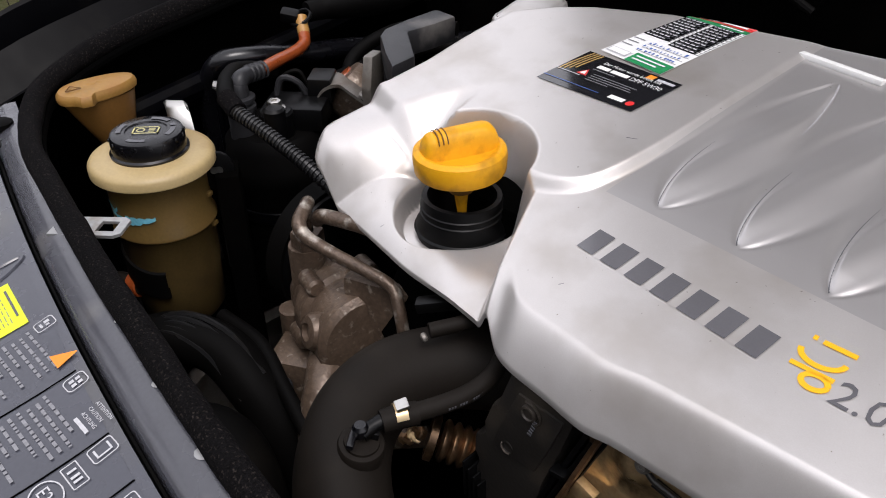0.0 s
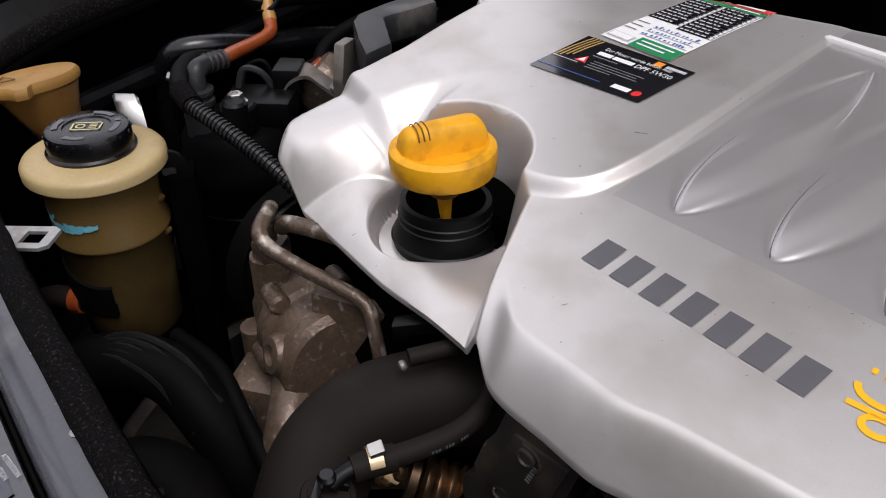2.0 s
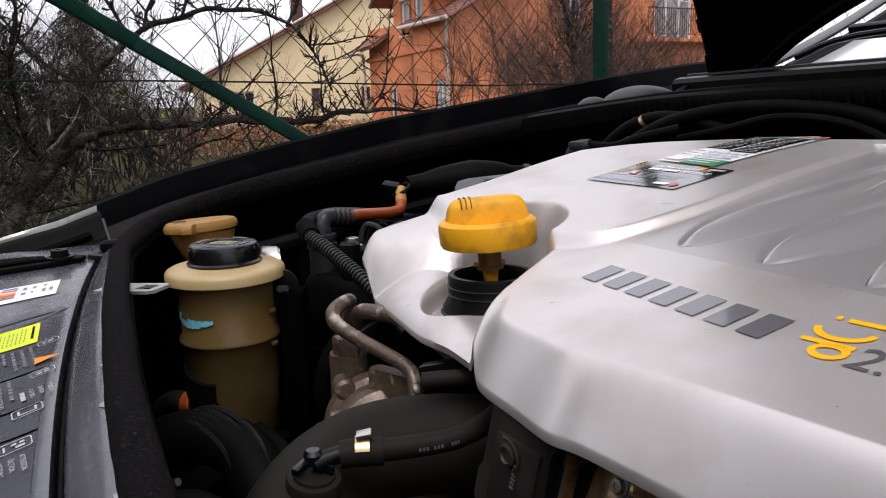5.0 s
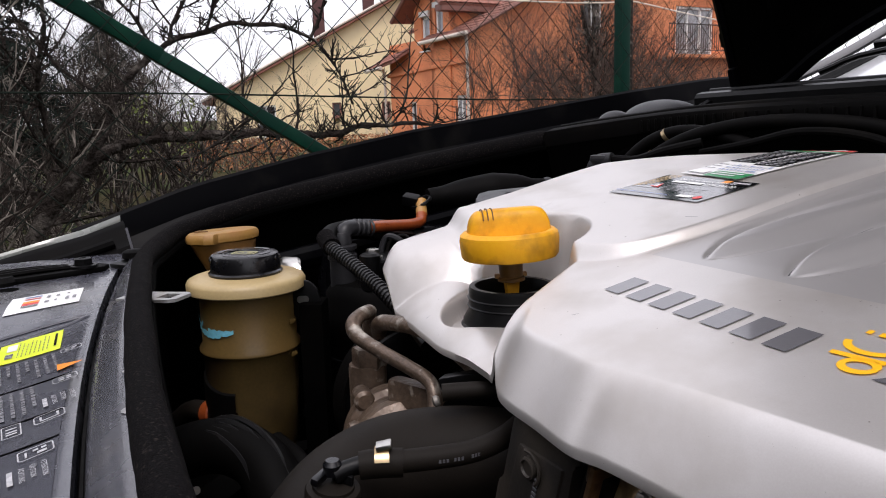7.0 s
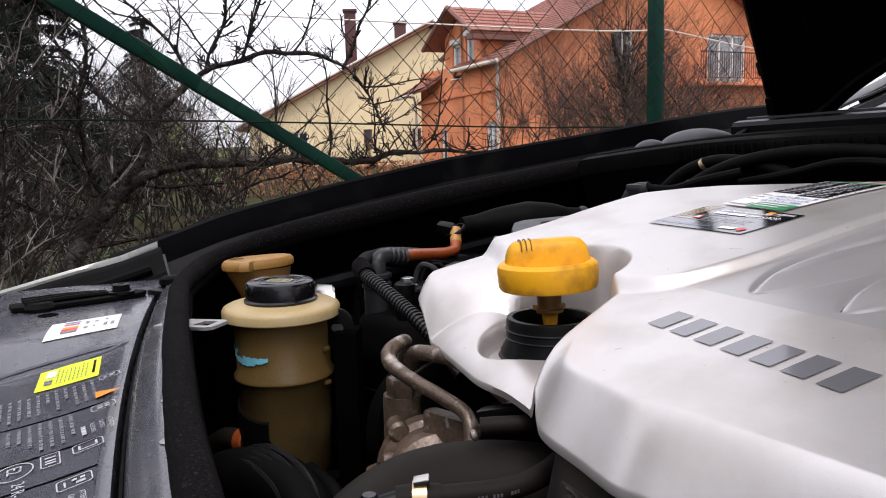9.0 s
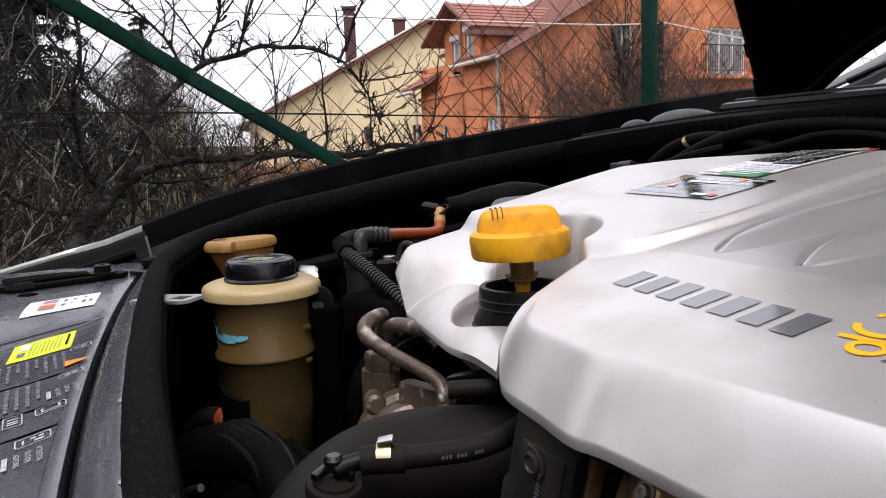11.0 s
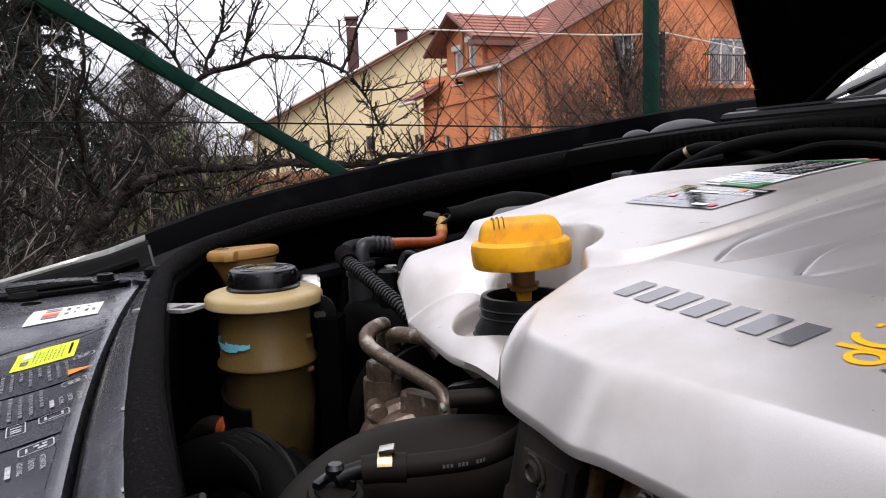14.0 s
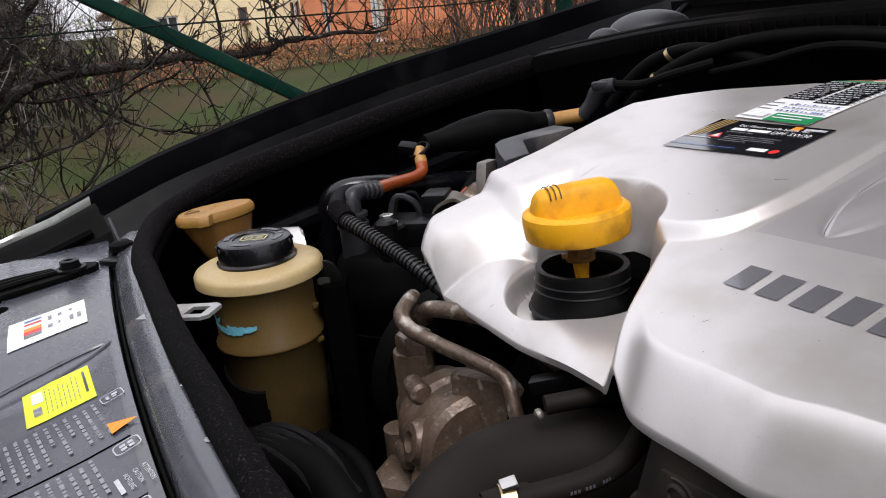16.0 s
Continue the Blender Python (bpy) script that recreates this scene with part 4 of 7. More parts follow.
svc, put2 = sticker("service_label", [(-0.3105, 0.4735), (-0.2560, 0.4660), (-0.2330, 0.556), (-0.2840, 0.560)], "white service sticker with a ruled table, red header and green footer", "white_label", 0.0011)
bars(svc, put2, [(0, 0.925, 1, 1.0)], "red_print")
bars(svc, put2, [(0, 0.87, 1, 0.92)], "green_print")
bars(svc, put2, [(0.10, 0.95, 0.42, 0.972), (0.5, 0.945, 0.9, 0.975), (0.55, 0.885, 0.92, 0.9)], "white_label", up=0.0008)
bars(svc, put2, [(0.40, 0.0, 1, 0.14)], "green_print")
bars(svc, put2, [(0.03, 0.03, 0.36, 0.11)], "pale_print_glint")
bars(svc, put2, [(0.05, 0.04, 0.34, 0.10)], "white_label", up=0.0007)
row_rnd = random.Random(3)
for r in range(11):
    y0 = 0.375 + r * 0.0448
    for x0, x1 in ((0.01, 0.43), (0.50, 0.92)):
        if r == 0 and x0 < 0.1:
            continue
        bars(svc, put2, [(x0, y0, x1, y0 + 0.040)], "black_print")
        x = x0 + 0.03
        while x < x1 - 0.08:
            w = row_rnd.uniform(0.03, 0.09)
            bars(svc, put2, [(x, y0 + 0.012, x + w, y0 + 0.027)], "pale_print_glint", up=0.0007)
            x += w + 0.018
        bars(svc, put2, [(x1 + 0.006, y0 + 0.004, x1 + 0.016, y0 + 0.04), (x1 + 0.06, y0 + 0.004, x1 + 0.066, y0 + 0.04), (x1 + 0.006, y0, x1 + 0.066, y0 + 0.005)], "black_print")
for r in range(3):
    y0 = 0.175 + r * 0.062
    bars(svc, put2, [(0.02, y0 + 0.02, 0.20, y0 + 0.032), (0.30, y0 - 0.006, 0.97, y0 - 0.001)], "grey_print")
    x = 0.30
    while x < 0.90:
        w = row_rnd.uniform(0.012, 0.035)
        bars(svc, put2, [(x, y0 + 0.008, x + w, y0 + 0.014 + row_rnd.uniform(0.005, 0.03))], "blue_print")
        x += w + row_rnd.uniform(0.015, 0.05)
bars(svc, put2, [(0.46, 0.085, 0.92, 0.102), (0.46, 0.04, 0.85, 0.057)], "white_label", up=0.0008)

# ---- oil filler neck and its loose yellow cap ----
neck = thing("oil_filler_neck", (-0.310, 0.328, 0.76), "black plastic oil filler neck with screw threads inside the cover's well", "filler neck")
part("tube", lathe([(0.031, -0.04), (0.031, 0.02), (0.0275, 0.026), (0.0275, 0.038), (0.0268, 0.0405), (0.0235, 0.0405), (0.0225, 0.036), (0.0225, -0.005), (0.0, -0.005)], (-0.310, 0.328, 0.794), n=48), "black_plastic", neck)
for dz, dr in ((0.010, 0), (0.0165, 0), (0.0285, -0.0042), (0.0335, -0.0042)):
    part("thread", lathe([(0.0305 + dr, -0.0016), (0.0325 + dr, 0.0), (0.0305 + dr, 0.0016)], (-0.310, 0.328, 0.794 + dz), n=48), "black_plastic", neck)
part("seat_web", lathe([(0.024, -0.03), (0.024, -0.02), (0.0, -0.02)], (-0.310, 0.328, 0.812), n=24), "black_plastic", neck)
part("skirt", lathe([(0.060, -0.06), (0.045, -0.02), (0.031, -0.015)], (-0.310, 0.328, 0.79), n=40), "bay_shade_black", neck)

cap_at = Vector((-0.312, 0.328, 0.8545))
oil_cap = thing("oil_filler_cap", cap_at, "loose yellow plastic oil cap with a grooved grip bar", "oil cap")
lean = Matrix.Rotation(radians(2.0), 4, "X") @ Matrix.Rotation(radians(-1.5), 4, "Y")
axis = (lean @ Vector((0, 0, 1)))
part("disc", lathe([(0.0, 0.0005), (0.0255, 0.0005), (0.0265, -0.002), (0.0294, -0.002), (0.0303, -0.0005), (0.0310, 0.009), (0.0304, 0.0125), (0.0285, 0.0142), (0.0268, 0.0147), (0.0245, 0.0140), (0.0235, 0.0128), (0.020, 0.0118), (0.0, 0.0112)], cap_at, axis, 64), "yellow_cap", oil_cap)
grip = bmesh.new()
gm = Matrix.Translation(cap_at) @ lean @ Matrix.Rotation(radians(66), 4, "Z")
rows = []
for s in np.linspace(-1, 1, 41):
    hl = 0.0258
    x = hl * math.sin(s * math.pi / 2)
    k = max(0.0, 1 - abs(x / hl) ** 9) ** (1 / 3)
    top = 0.011 + 0.0172 * max(0.0, 1 - abs(x / hl) ** 8) ** 0.5
    hw = 0.0088 * (0.35 + 0.65 * k) if abs(s) < 1 else 0.003
    if any(abs(x + g) < 0.00055 for g in (0.0165, 0.0135, 0.0105)):
        top, hw = top - 0.0008, hw - 0.0006
    row = [Vector((x, -hw * 1.12, 0.010))]
    row += [Vector((x, hw * math.copysign(abs(math.sin(a)) ** 0.7, a) * (1 - 0.12 * math.cos(a)), 0.011 + (top - 0.011) * (0.40 + 0.60 * math.cos(a) ** 0.6))) for a in np.linspace(-math.pi / 2 + 1e-4, math.pi / 2 - 1e-4, 15)]
    row += [Vector((x, hw * 1.12, 0.010))]
    rows.append([gm @ q for q in row])
part("grip", loft(rows, bm=grip), "yellow_cap", oil_cap, sharp=50)
for g in (-0.0165, -0.0135, -0.0105):
    pts = []
    for a in np.linspace(-1.35, 1.35, 13):
        x = g
        top = 0.011 + 0.0172 * max(0.0, 1 - abs(x / 0.0258) ** 8) ** 0.5
        pts.append(gm @ Vector((x, 0.0089 * math.copysign(abs(math.sin(a)) ** 0.7, a) * (1 - 0.12 * math.cos(a)), 0.0113 + (top - 0.011) * (0.40 + 0.60 * math.cos(a) ** 0.6))))
    part("groove_line", tube(pts, 0.00042, 5, 2), "old_neck", oil_cap)
part("collar", lathe([(0.020, 0.001), (0.020, -0.0025), (0.0085, -0.003), (0.0078, -0.005), (0.0072, -0.015), (0.0085, -0.0155), (0.0085, -0.0175), (0.0, -0.0175)], cap_at, axis, 20), "old_neck", oil_cap, "brown inner stem collar")
part("tongue", loft([[gm @ Matrix.Rotation(radians(20), 4, "Z") @ Vector((sx * w, sy * 0.002, z)) for sx, sy in ((-1, -1), (1, -1), (1, 1), (-1, 1))] for z, w in ((-0.012, 0.0055), (-0.020, 0.0045), (-0.036, 0.0022), (-0.064, 0.0018))], close=True), "yellow_cap", oil_cap)
for s in (-1, 1):
    part("bayonet_lug", box((0.0035, 0.0035, 0.003), gm @ Matrix.Translation((0.0085 * s, 0.002, -0.0145)), 0.0008), "amber_tip", oil_cap)


# ---- loose and fitted things in the bay ----
# power steering reservoir
RC = Vector((-0.553, 0.228, 0))
res = thing("steering_fluid_reservoir", (RC.x, RC.y, 0.68), "yellowed plastic power steering reservoir with a black screw cap", "fluid reservoir")
# the lower half's darker copy holds both fluid stain and painted shade
part("lower_body", lathe([(0.0, 0.66), (0.030, 0.66), (0.0355, 0.668), (0.0368, 0.705), (0.0380, 0.718), (0.0388, 0.750), (0.0405, 0.7525)], RC, n=56), "amber_low", res, "brown fluid-stained lower body, also coloured darker for shade")
body = part("body", lathe([(0.0405, 0.7525), (0.0415, 0.7535), (0.0415, 0.7560), (0.0388, 0.760), (0.039, 0.798), (0.0395, 0.803)], RC, n=56), "amber", res, "amber fluid-filled body with a moulded seam")
part("shoulder", lathe([(0.0395, 0.8025), (0.0472, 0.8025), (0.0485, 0.8035), (0.0485, 0.8095), (0.047, 0.812), (0.044, 0.8135), (0.036, 0.8148), (0.029, 0.8155), (0.027, 0.817), (0.0265, 0.818), (0.0, 0.818)], RC, n=56), "cream", res, "cream flanged top")
rcap = part("cap", lathe([(0.0265, 0.8145), (0.030, 0.8155), (0.0302, 0.8172), (0.0285, 0.8185), (0.0282, 0.829), (0.0272, 0.8315), (0.0255, 0.8325), (0.016, 0.8325), (0.0155, 0.8315), (0.0, 0.8315)], RC, n=56), "gloss_black", res, "black screw cap with a raised symbol")
for k in range(16):
    a = 2 * math.pi * k / 16
    part("grip_nub", lathe([(0.0016, 0.0), (0.0013, 0.0009), (0, 0.0011)], RC + Vector((0.0280 * math.cos(a), 0.0280 * math.sin(a), 0.8285)), (math.cos(a), math.sin(a), 0.25), 8), "gloss_black", rcap)
for a0, a1 in ((20, 60), (66, 78), (95, 140), (200, 245), (290, 330)):
    part("raised_mark", loft([[RC + Vector((r * math.cos(a), r * math.sin(a), 0.8330)) for r in (0.0185, 0.0225)] for a in (radians(a0 + (a1 - a0) * i / 8) for i in range(9))]), "worn_text", rcap)
sm = Matrix.Translation(RC + Vector((0, 0, 0.8322))) @ Matrix.Rotation(radians(50), 4, "Z")
bm = bmesh.new()
for x0, y0, x1, y1 in ((-0.010, -0.006, 0.010, -0.0048), (-0.010, 0.0048, 0.010, 0.006), (-0.010, -0.006, -0.0088, 0.006), (0.0088, -0.006, 0.010, 0.006), (0.002, -0.003, 0.007, -0.0018), (0.002, -0.0006, 0.007, 0.0006), (0.002, 0.0018, 0.007, 0.003)):
    loft([[sm @ Vector((x0, y0, 0)), sm @ Vector((x1, y0, 0))], [sm @ Vector((x0, y1, 0)), sm @ Vector((x1, y1, 0))]], bm=bm)
loft([[sm @ Vector((-0.004 + r * math.cos(a), r * math.sin(a), 0)) for r in (0.0024, 0.0034)] for a in np.linspace(0, 2 * math.pi, 17)], bm=bm)
part("symbol", bm, "cap_symbol", rcap, "pale yellow printed fluid symbol")


def on_res(a, z, d=0.0006):
    r = float(np.interp(z, [0.705, 0.718, 0.750, 0.760, 0.796], [0.0335, 0.0375, 0.039, 0.039, 0.040])) + d
    return Vector((RC.x + r * math.cos(a), RC.y + r * math.sin(a), z))


bm = bmesh.new()
for w0, w1, zz, cur in ((-92, -38, 0.7725, 0.004), (-86, -50, 0.7705, 0.004), (-70, -34, 0.7745, 0.001), (-95, -80, 0.778, 0.010)):
    loft([[on_res(radians(w0 + (w1 - w0) * i / 12), zz + cur * ((i / 12 - 0.6) ** 2) * 2 + d + 0.0005 * math.sin(i * 2.2), 0.0006) for i in range(13)] for d in (-0.0016, 0.0016)], bm=bm)
part("level_mark", bm, "blue_tape", res, "smeared light blue paint mark")
for z in (0.776, 0.748):
    part("side_lug", box((0.0045, 0.007, 0.004), pose(RC.x + 0.0395 * math.cos(0.75), RC.y + 0.0395 * math.sin(0.75), z, 0, 0, 26), 0.0015), "amber", res)
part("bracket_ear", prism([(0.013 * math.cos(a), 0.018 * math.sin(a)) for a in np.linspace(0, 2 * math.pi, 20, endpoint=False)], 0.004, pose(-0.529, 0.270, 0.790, 90, 0, 58), 0.001), "black_plastic", res)
part("bracket_slot", prism(rounded(0.010, 0.006, 0.0028), 0.002, pose(-0.5275, 0.2675, 0.792, 90, 0, 58), 0.0), "bright", res)
part("support", box((0.02, 0.03, 0.26), pose(-0.527, 0.276, 0.66, 0, 0, 58), 0.003), "bay_shade_black", res)
part("return_hose", tube([(RC.x - 0.01, RC.y - 0.028, 0.695), (-0.560, 0.192, 0.698), (-0.585, 0.180, 0.694), (-0.61, 0.165, 0.67)], 0.009, 12, 6), "hose", res)
part("holding_strap", loft([[RC + Vector((r * math.cos(a), r * math.sin(a), z + 0.006 * math.sin(2 * a))) for r, z in ((0.0370, 0.704), (0.0402, 0.704), (0.0402, 0.728), (0.0370, 0.730))] for a in (radians(d) for d in range(186, 330, 8))], close=True), "rubber", res, "black holding strap")
part("hose_clamp", lathe([(0.0092, -0.005), (0.0106, -0.004), (0.0106, 0.004), (0.0092, 0.005)], (-0.560, 0.192, 0.698), (0.8, 0.5, 0.1), 20), "orange_hose", res, "orange hose clamp")

# washer filler
WC = Vector((-0.652, 0.240, 0))
wash = thing("washer_filler", (WC.x, WC.y, 0.70), "aged yellow washer bottle filler with an oval flip lid", "washer filler")
bm = bmesh.new()
wm = Matrix.Translation((WC.x - 0.001, WC.y - 0.004, 0.829)) @ Matrix.Rotation(radians(84), 4, "Z")
rows = []
for z, k in ((0.0, 0.90), (0.001, 0.98), (0.004, 1.0), (0.007, 0.98), (0.0092, 0.92), (0.010, 0.8), (0.0102, 0.4), (0.0102, 0.02)):
    rows.append([wm @ Vector((0.034 * k * math.copysign(abs(math.cos(a)) ** 0.8, math.cos(a)) , (0.0185 - 0.003 * math.cos(a)) * k * math.sin(a) - (0.006 * k if 4.0 < a < 4.55 and k > 0.5 else 0), z + 0.0012 * math.cos(a))) for a in np.linspace(0, 2 * math.pi, 44, endpoint=False)])
lid = part("lid", loft(rows, close=True), "old_cap", wash, "oval yellowed lid with a thumb notch")
part("neck", loft([[wm @ Vector(((0.031 - 0.012 * t) * math.cos(a) + 0.006 * t, (0.0165 - 0.004 * t) * math.sin(a), -0.035 * t)) for a in np.linspace(0, 2 * math.pi, 30, endpoint=False)] for t in (0, 0.15, 0.4, 0.7, 1.0, 3.0)], close=True), "old_neck", wash)
part("lid_mark", tube([wm @ Vector((x, y, 0.0104)) for x, y in ((-0.026, -0.004), (-0.020, 0.005), (-0.014, -0.004), (-0.026, -0.004))], 0.0006, 5, 1), "old_neck", wash)

# zinc bracket with a square hole, on the panel lip
outer = [(-0.026, -0.010), (0.019, -0.0105), (0.0235, -0.0075), (0.0235, 0.0075), (0.019, 0.0105), (-0.026, 0.010)]
bm = bmesh.new()
mz = pose(-0.462, 0.141, 0.823, 2, -3, 38)
hole = [(0.005, -0.0055), (0.0175, -0.0055), (0.0175, 0.0055), (0.005, 0.0055)]
for za in (0.0, 0.0022):
    o = [bm.verts.new(mz @ Vector((x, y, za))) for x, y in outer]
    h = [bm.verts.new(mz @ Vector((x, y, za))) for x, y in hole]
    for q in ((o[0], o[1], h[1], h[0]), (o[1], o[2], h[1]), (o[2], o[3], h[2], h[1]), (o[3], o[4], h[2]), (o[4], o[5], h[3], h[2]), (o[5], o[0], h[0], h[3])):
        bm.faces.new(q)
    if za:
        for a, b_ in ((o0, o), (h0, h)):
            for i in range(len(a)):
                j = (i + 1) % len(a)
                bm.faces.new((a[i], a[j], b_[j], b_[i]))
    o0, h0 = o, h
solo("zinc_bracket", bm, "zinc", "bright zinc-plated bracket with a square hole under the seal", "bracket", sharp=30)

# white metal tab behind the reservoir
solo("metal_tab", loft([[Vector((-0.640 + 0.030 * t + dx, 0.296 - 0.010 * t + dx * 0.9, 0.806 - 0.055 * t * t + dz)) for dx, dz in ((-0.008, 0), (-0.006, 0.0022), (0.006, 0.0022), (0.008, 0), (0.006, -0.001), (-0.006, -0.001))] for t in np.linspace(-0.05, 1.6, 10)], close=True), "bright", "curved bright metal strap end", "strap")
part("tab_post", box((0.02, 0.02, 0.12), pose(-0.60, 0.285, 0.70), 0.003), "bay_shade_black", car)

# fuel filter with its connectors
FC = Vector((-0.565, 0.352, 0))
ff = thing("fuel_filter", (FC.x, FC.y, 0.66), "black plastic fuel filter housing with pipe connectors and a sensor plug", "fuel filter")
part("canister", lathe([(0.0, 0.62), (0.044, 0.62), (0.047, 0.63), (0.047, 0.745), (0.050, 0.75), (0.050, 0.765), (0.047, 0.770), (0.047, 0.782), (0.040, 0.792), (0.0, 0.796)], FC, n=40), "rubber", ff)
part("top_block", box((0.055, 0.04, 0.022), pose(FC.x + 0.012, FC.y + 0.016, 0.803, 0, 0, 40), 0.004), "black_plastic", ff)
part("sensor_plug", box((0.022, 0.03, 0.024), pose(FC.x + 0.012, FC.y + 0.046, 0.818, 0, 0, 40), 0.003), "black_plastic", ff)
part("stub", lathe([(0.010, -0.01), (0.0095, 0.020), (0.007, 0.022), (0.0, 0.022)], (FC.x + 0.028, FC.y - 0.018, 0.80), n=16), "black_plastic", ff)
hexbolt("bolt", (-0.546, 0.341, 0.815), 0.006, 0.009, "bright", ff, label="bright hexagon bolt")
part("bolt_boss", lathe([(0.015, -0.03), (0.015, 0.0), (0.013, 0.002), (0.0, 0.002)], (-0.546, 0.341, 0.813), n=24), "black_plastic", ff)
part("outlet", lathe([(0.012, -0.05), (0.012, -0.013), (0.0135, -0.012), (0.0135, -0.008), (0.0115, -0.007), (0.0115, -0.004), (0.0135, -0.003), (0.0135, 0.0), (0.009, 0.001), (0.0085, 0.009), (0.007, 0.012), (0.0, 0.012)], (-0.570, 0.322, 0.826), n=28), "grey_fit", ff, "grey quick-release connector")
part("outlet_elbow", tube([(-0.570, 0.322, 0.832), (-0.572, 0.327, 0.839), (-0.576, 0.338, 0.840), (-0.580, 0.352, 0.838)], [0.0075, 0.0078, 0.0072, 0.0068], 14, 5), "grey_fit", ff)
for t in np.linspace(0, 1, 4):
    p = Vector((-0.576, 0.338, 0.840)).lerp(Vector((-0.581, 0.355, 0.8375)), t)
    part("barb", lathe([(0.0068, -0.0016), (0.0082, 0.0), (0.0068, 0.0016)], p, (-0.25, 0.95, -0.1), 20), "grey_fit", ff)
part("strap_bracket", box((0.004, 0.022, 0.075), pose(-0.610, 0.332, 0.785, 0, 6, 40), 0.0015), "black_paint", ff)
part("strap_loop", tube([(-0.607, 0.322, 0.75), (-0.613, 0.325, 0.80), (-0.612, 0.330, 0.826), (-0.607, 0.338, 0.826), (-0.603, 0.338, 0.80), (-0.598, 0.335, 0.74)], 0.003, 8, 6), "black_paint", ff)
hexbolt("strap_bolt", (-0.611, 0.326, 0.822), 0.0035, 0.005, "zinc", ff, (-0.6, -0.7, 0.3))
part("band", lathe([(0.0485, -0.006), (0.0495, -0.005), (0.0495, 0.005), (0.0485, 0.006)], (FC.x, FC.y, 0.72), n=40), "black_paint", ff)

# orange hose, black bulb and the pipe beyond
oh = thing("fuel_return_hose", (-0.60, 0.4, 0.80), "translucent orange fuel hose ending in a clamp", "hose")
part("hose", tube([(-0.580, 0.352, 0.838), (-0.590, 0.372, 0.8365), (-0.603, 0.398, 0.8335), (-0.614, 0.418, 0.8315), (-0.622, 0.431, 0.833), (-0.630, 0.437, 0.839)], 0.0057, 16, 7), "orange_hose", oh)
part("end", tube([(-0.629, 0.4365, 0.838), (-0.636, 0.440, 0.845), (-0.641, 0.443, 0.851)], 0.006, 14, 5), "amber_tip", oh)
part("clamp", tube([Vector((-0.641, 0.443, 0.850)) + Matrix.Rotation(radians(30), 3, "X") @ Vector((0.0105 * math.cos(a), 0.0105 * math.sin(a), 0)) for a in np.linspace(0, 2 * math.pi, 17)], 0.0020, 6, 2), "black_plastic", oh)
part("clamp_tail", box((0.018, 0.012, 0.012), pose(-0.648, 0.435, 0.852, 20, 10, 40), 0.003), "black_plastic", oh)
bh = thing("priming_bulb", (-0.62, 0.51, 0.82), "black rubber priming bulb on the fuel line", "priming bulb")
part("bulb", tube([(-0.643, 0.452, 0.853), (-0.640, 0.470, 0.854), (-0.632, 0.492, 0.856), (-0.622, 0.522, 0.858), (-0.613, 0.548, 0.858), (-0.607, 0.563, 0.858), (-0.600, 0.580, 0.858)], [0.010, 0.0115, 0.016, 0.019, 0.016, 0.011, 0.010], 18, 6), "rubber", bh)
part("neck_clip", lathe([(0.011, -0.004), (0.0122, 0), (0.011, 0.004)], (-0.601, 0.578, 0.858), (0.3, 0.95, 0), 16), "grey_fit", bh)
part("amber_tail", tube([(-0.600, 0.580, 0.858), (-0.594, 0.598, 0.8585), (-0.586, 0.615, 0.859)], 0.0075, 12, 5), "amber_tip", bh)
cn = thing("fuel_connector", (-0.568, 0.617, 0.86), "grey plastic elbow connector on the fuel pipe", "connector")
part("elbow", tube([(-0.584, 0.612, 0.858), (-0.576, 0.618, 0.870), (-0.568, 0.622, 0.884), (-0.552, 0.628, 0.888)], [0.0075, 0.008, 0.009, 0.0075], 14, 5), "grey_fit", cn)
part("latch", box((0.018, 0.012, 0.008), pose(-0.564, 0.619, 0.889, 0, 0, 40), 0.003), "grey_fit", cn)
part("pipe", tube([(-0.552, 0.628, 0.888), (-0.525, 0.636, 0.888), (-0.49, 0.642, 0.898), (-0.46, 0.66, 0.906)], 0.005, 10, 5), "rubber", cn)

# corrugated conduit
cc = thing("corrugated_conduit", (-0.50, 0.30, 0.80), "black corrugated cable conduit running under the cover", "conduit")
cl2 = spline([(-0.545, 0.298, 0.837), (-0.530, 0.297, 0.831), (-0.510, 0.302, 0.823), (-0.488, 0.307, 0.814), (-0.466, 0.311, 0.805), (-0.44, 0.315, 0.792), (-0.40, 0.315, 0.775)], 40)
rad = [0.0050 + (0.0012 if (i // 3) % 2 else 0.0) if 30 < i < 200 else 0.0054 for i in range(len(cl2))]
part("tube", tube(cl2, rad, 14, 1), "conduit", cc, sharp=20)
part("elbow", tube([(-0.545, 0.300, 0.835), (-0.56, 0.304, 0.837), (-0.585, 0.322, 0.838), (-0.602, 0.345, 0.835), (-0.60, 0.38, 0.825)], 0.0072, 12, 5), "rubber", cc)
part("tape_wrap", tube([(-0.551, 0.299, 0.838), (-0.532, 0.297, 0.832)], 0.0082, 14, 2), "felt", cc)

# coolant pipe hoop
cp = thing("coolant_pipe", (-0.65, 0.34, 0.70), "black painted steel coolant pipe bent in a hoop", "pipe")
part("pipe", tube([(-0.668, 0.352, 0.66), (-0.670, 0.345, 0.76), (-0.664, 0.345, 0.80), (-0.650, 0.352, 0.825), (-0.636, 0.38, 0.828), (-0.630, 0.43, 0.819), (-0.625, 0.49, 0.811), (-0.60, 0.58, 0.80), (-0.55, 0.70, 0.79)], 0.0105, 16, 7), "gloss_black", cp)
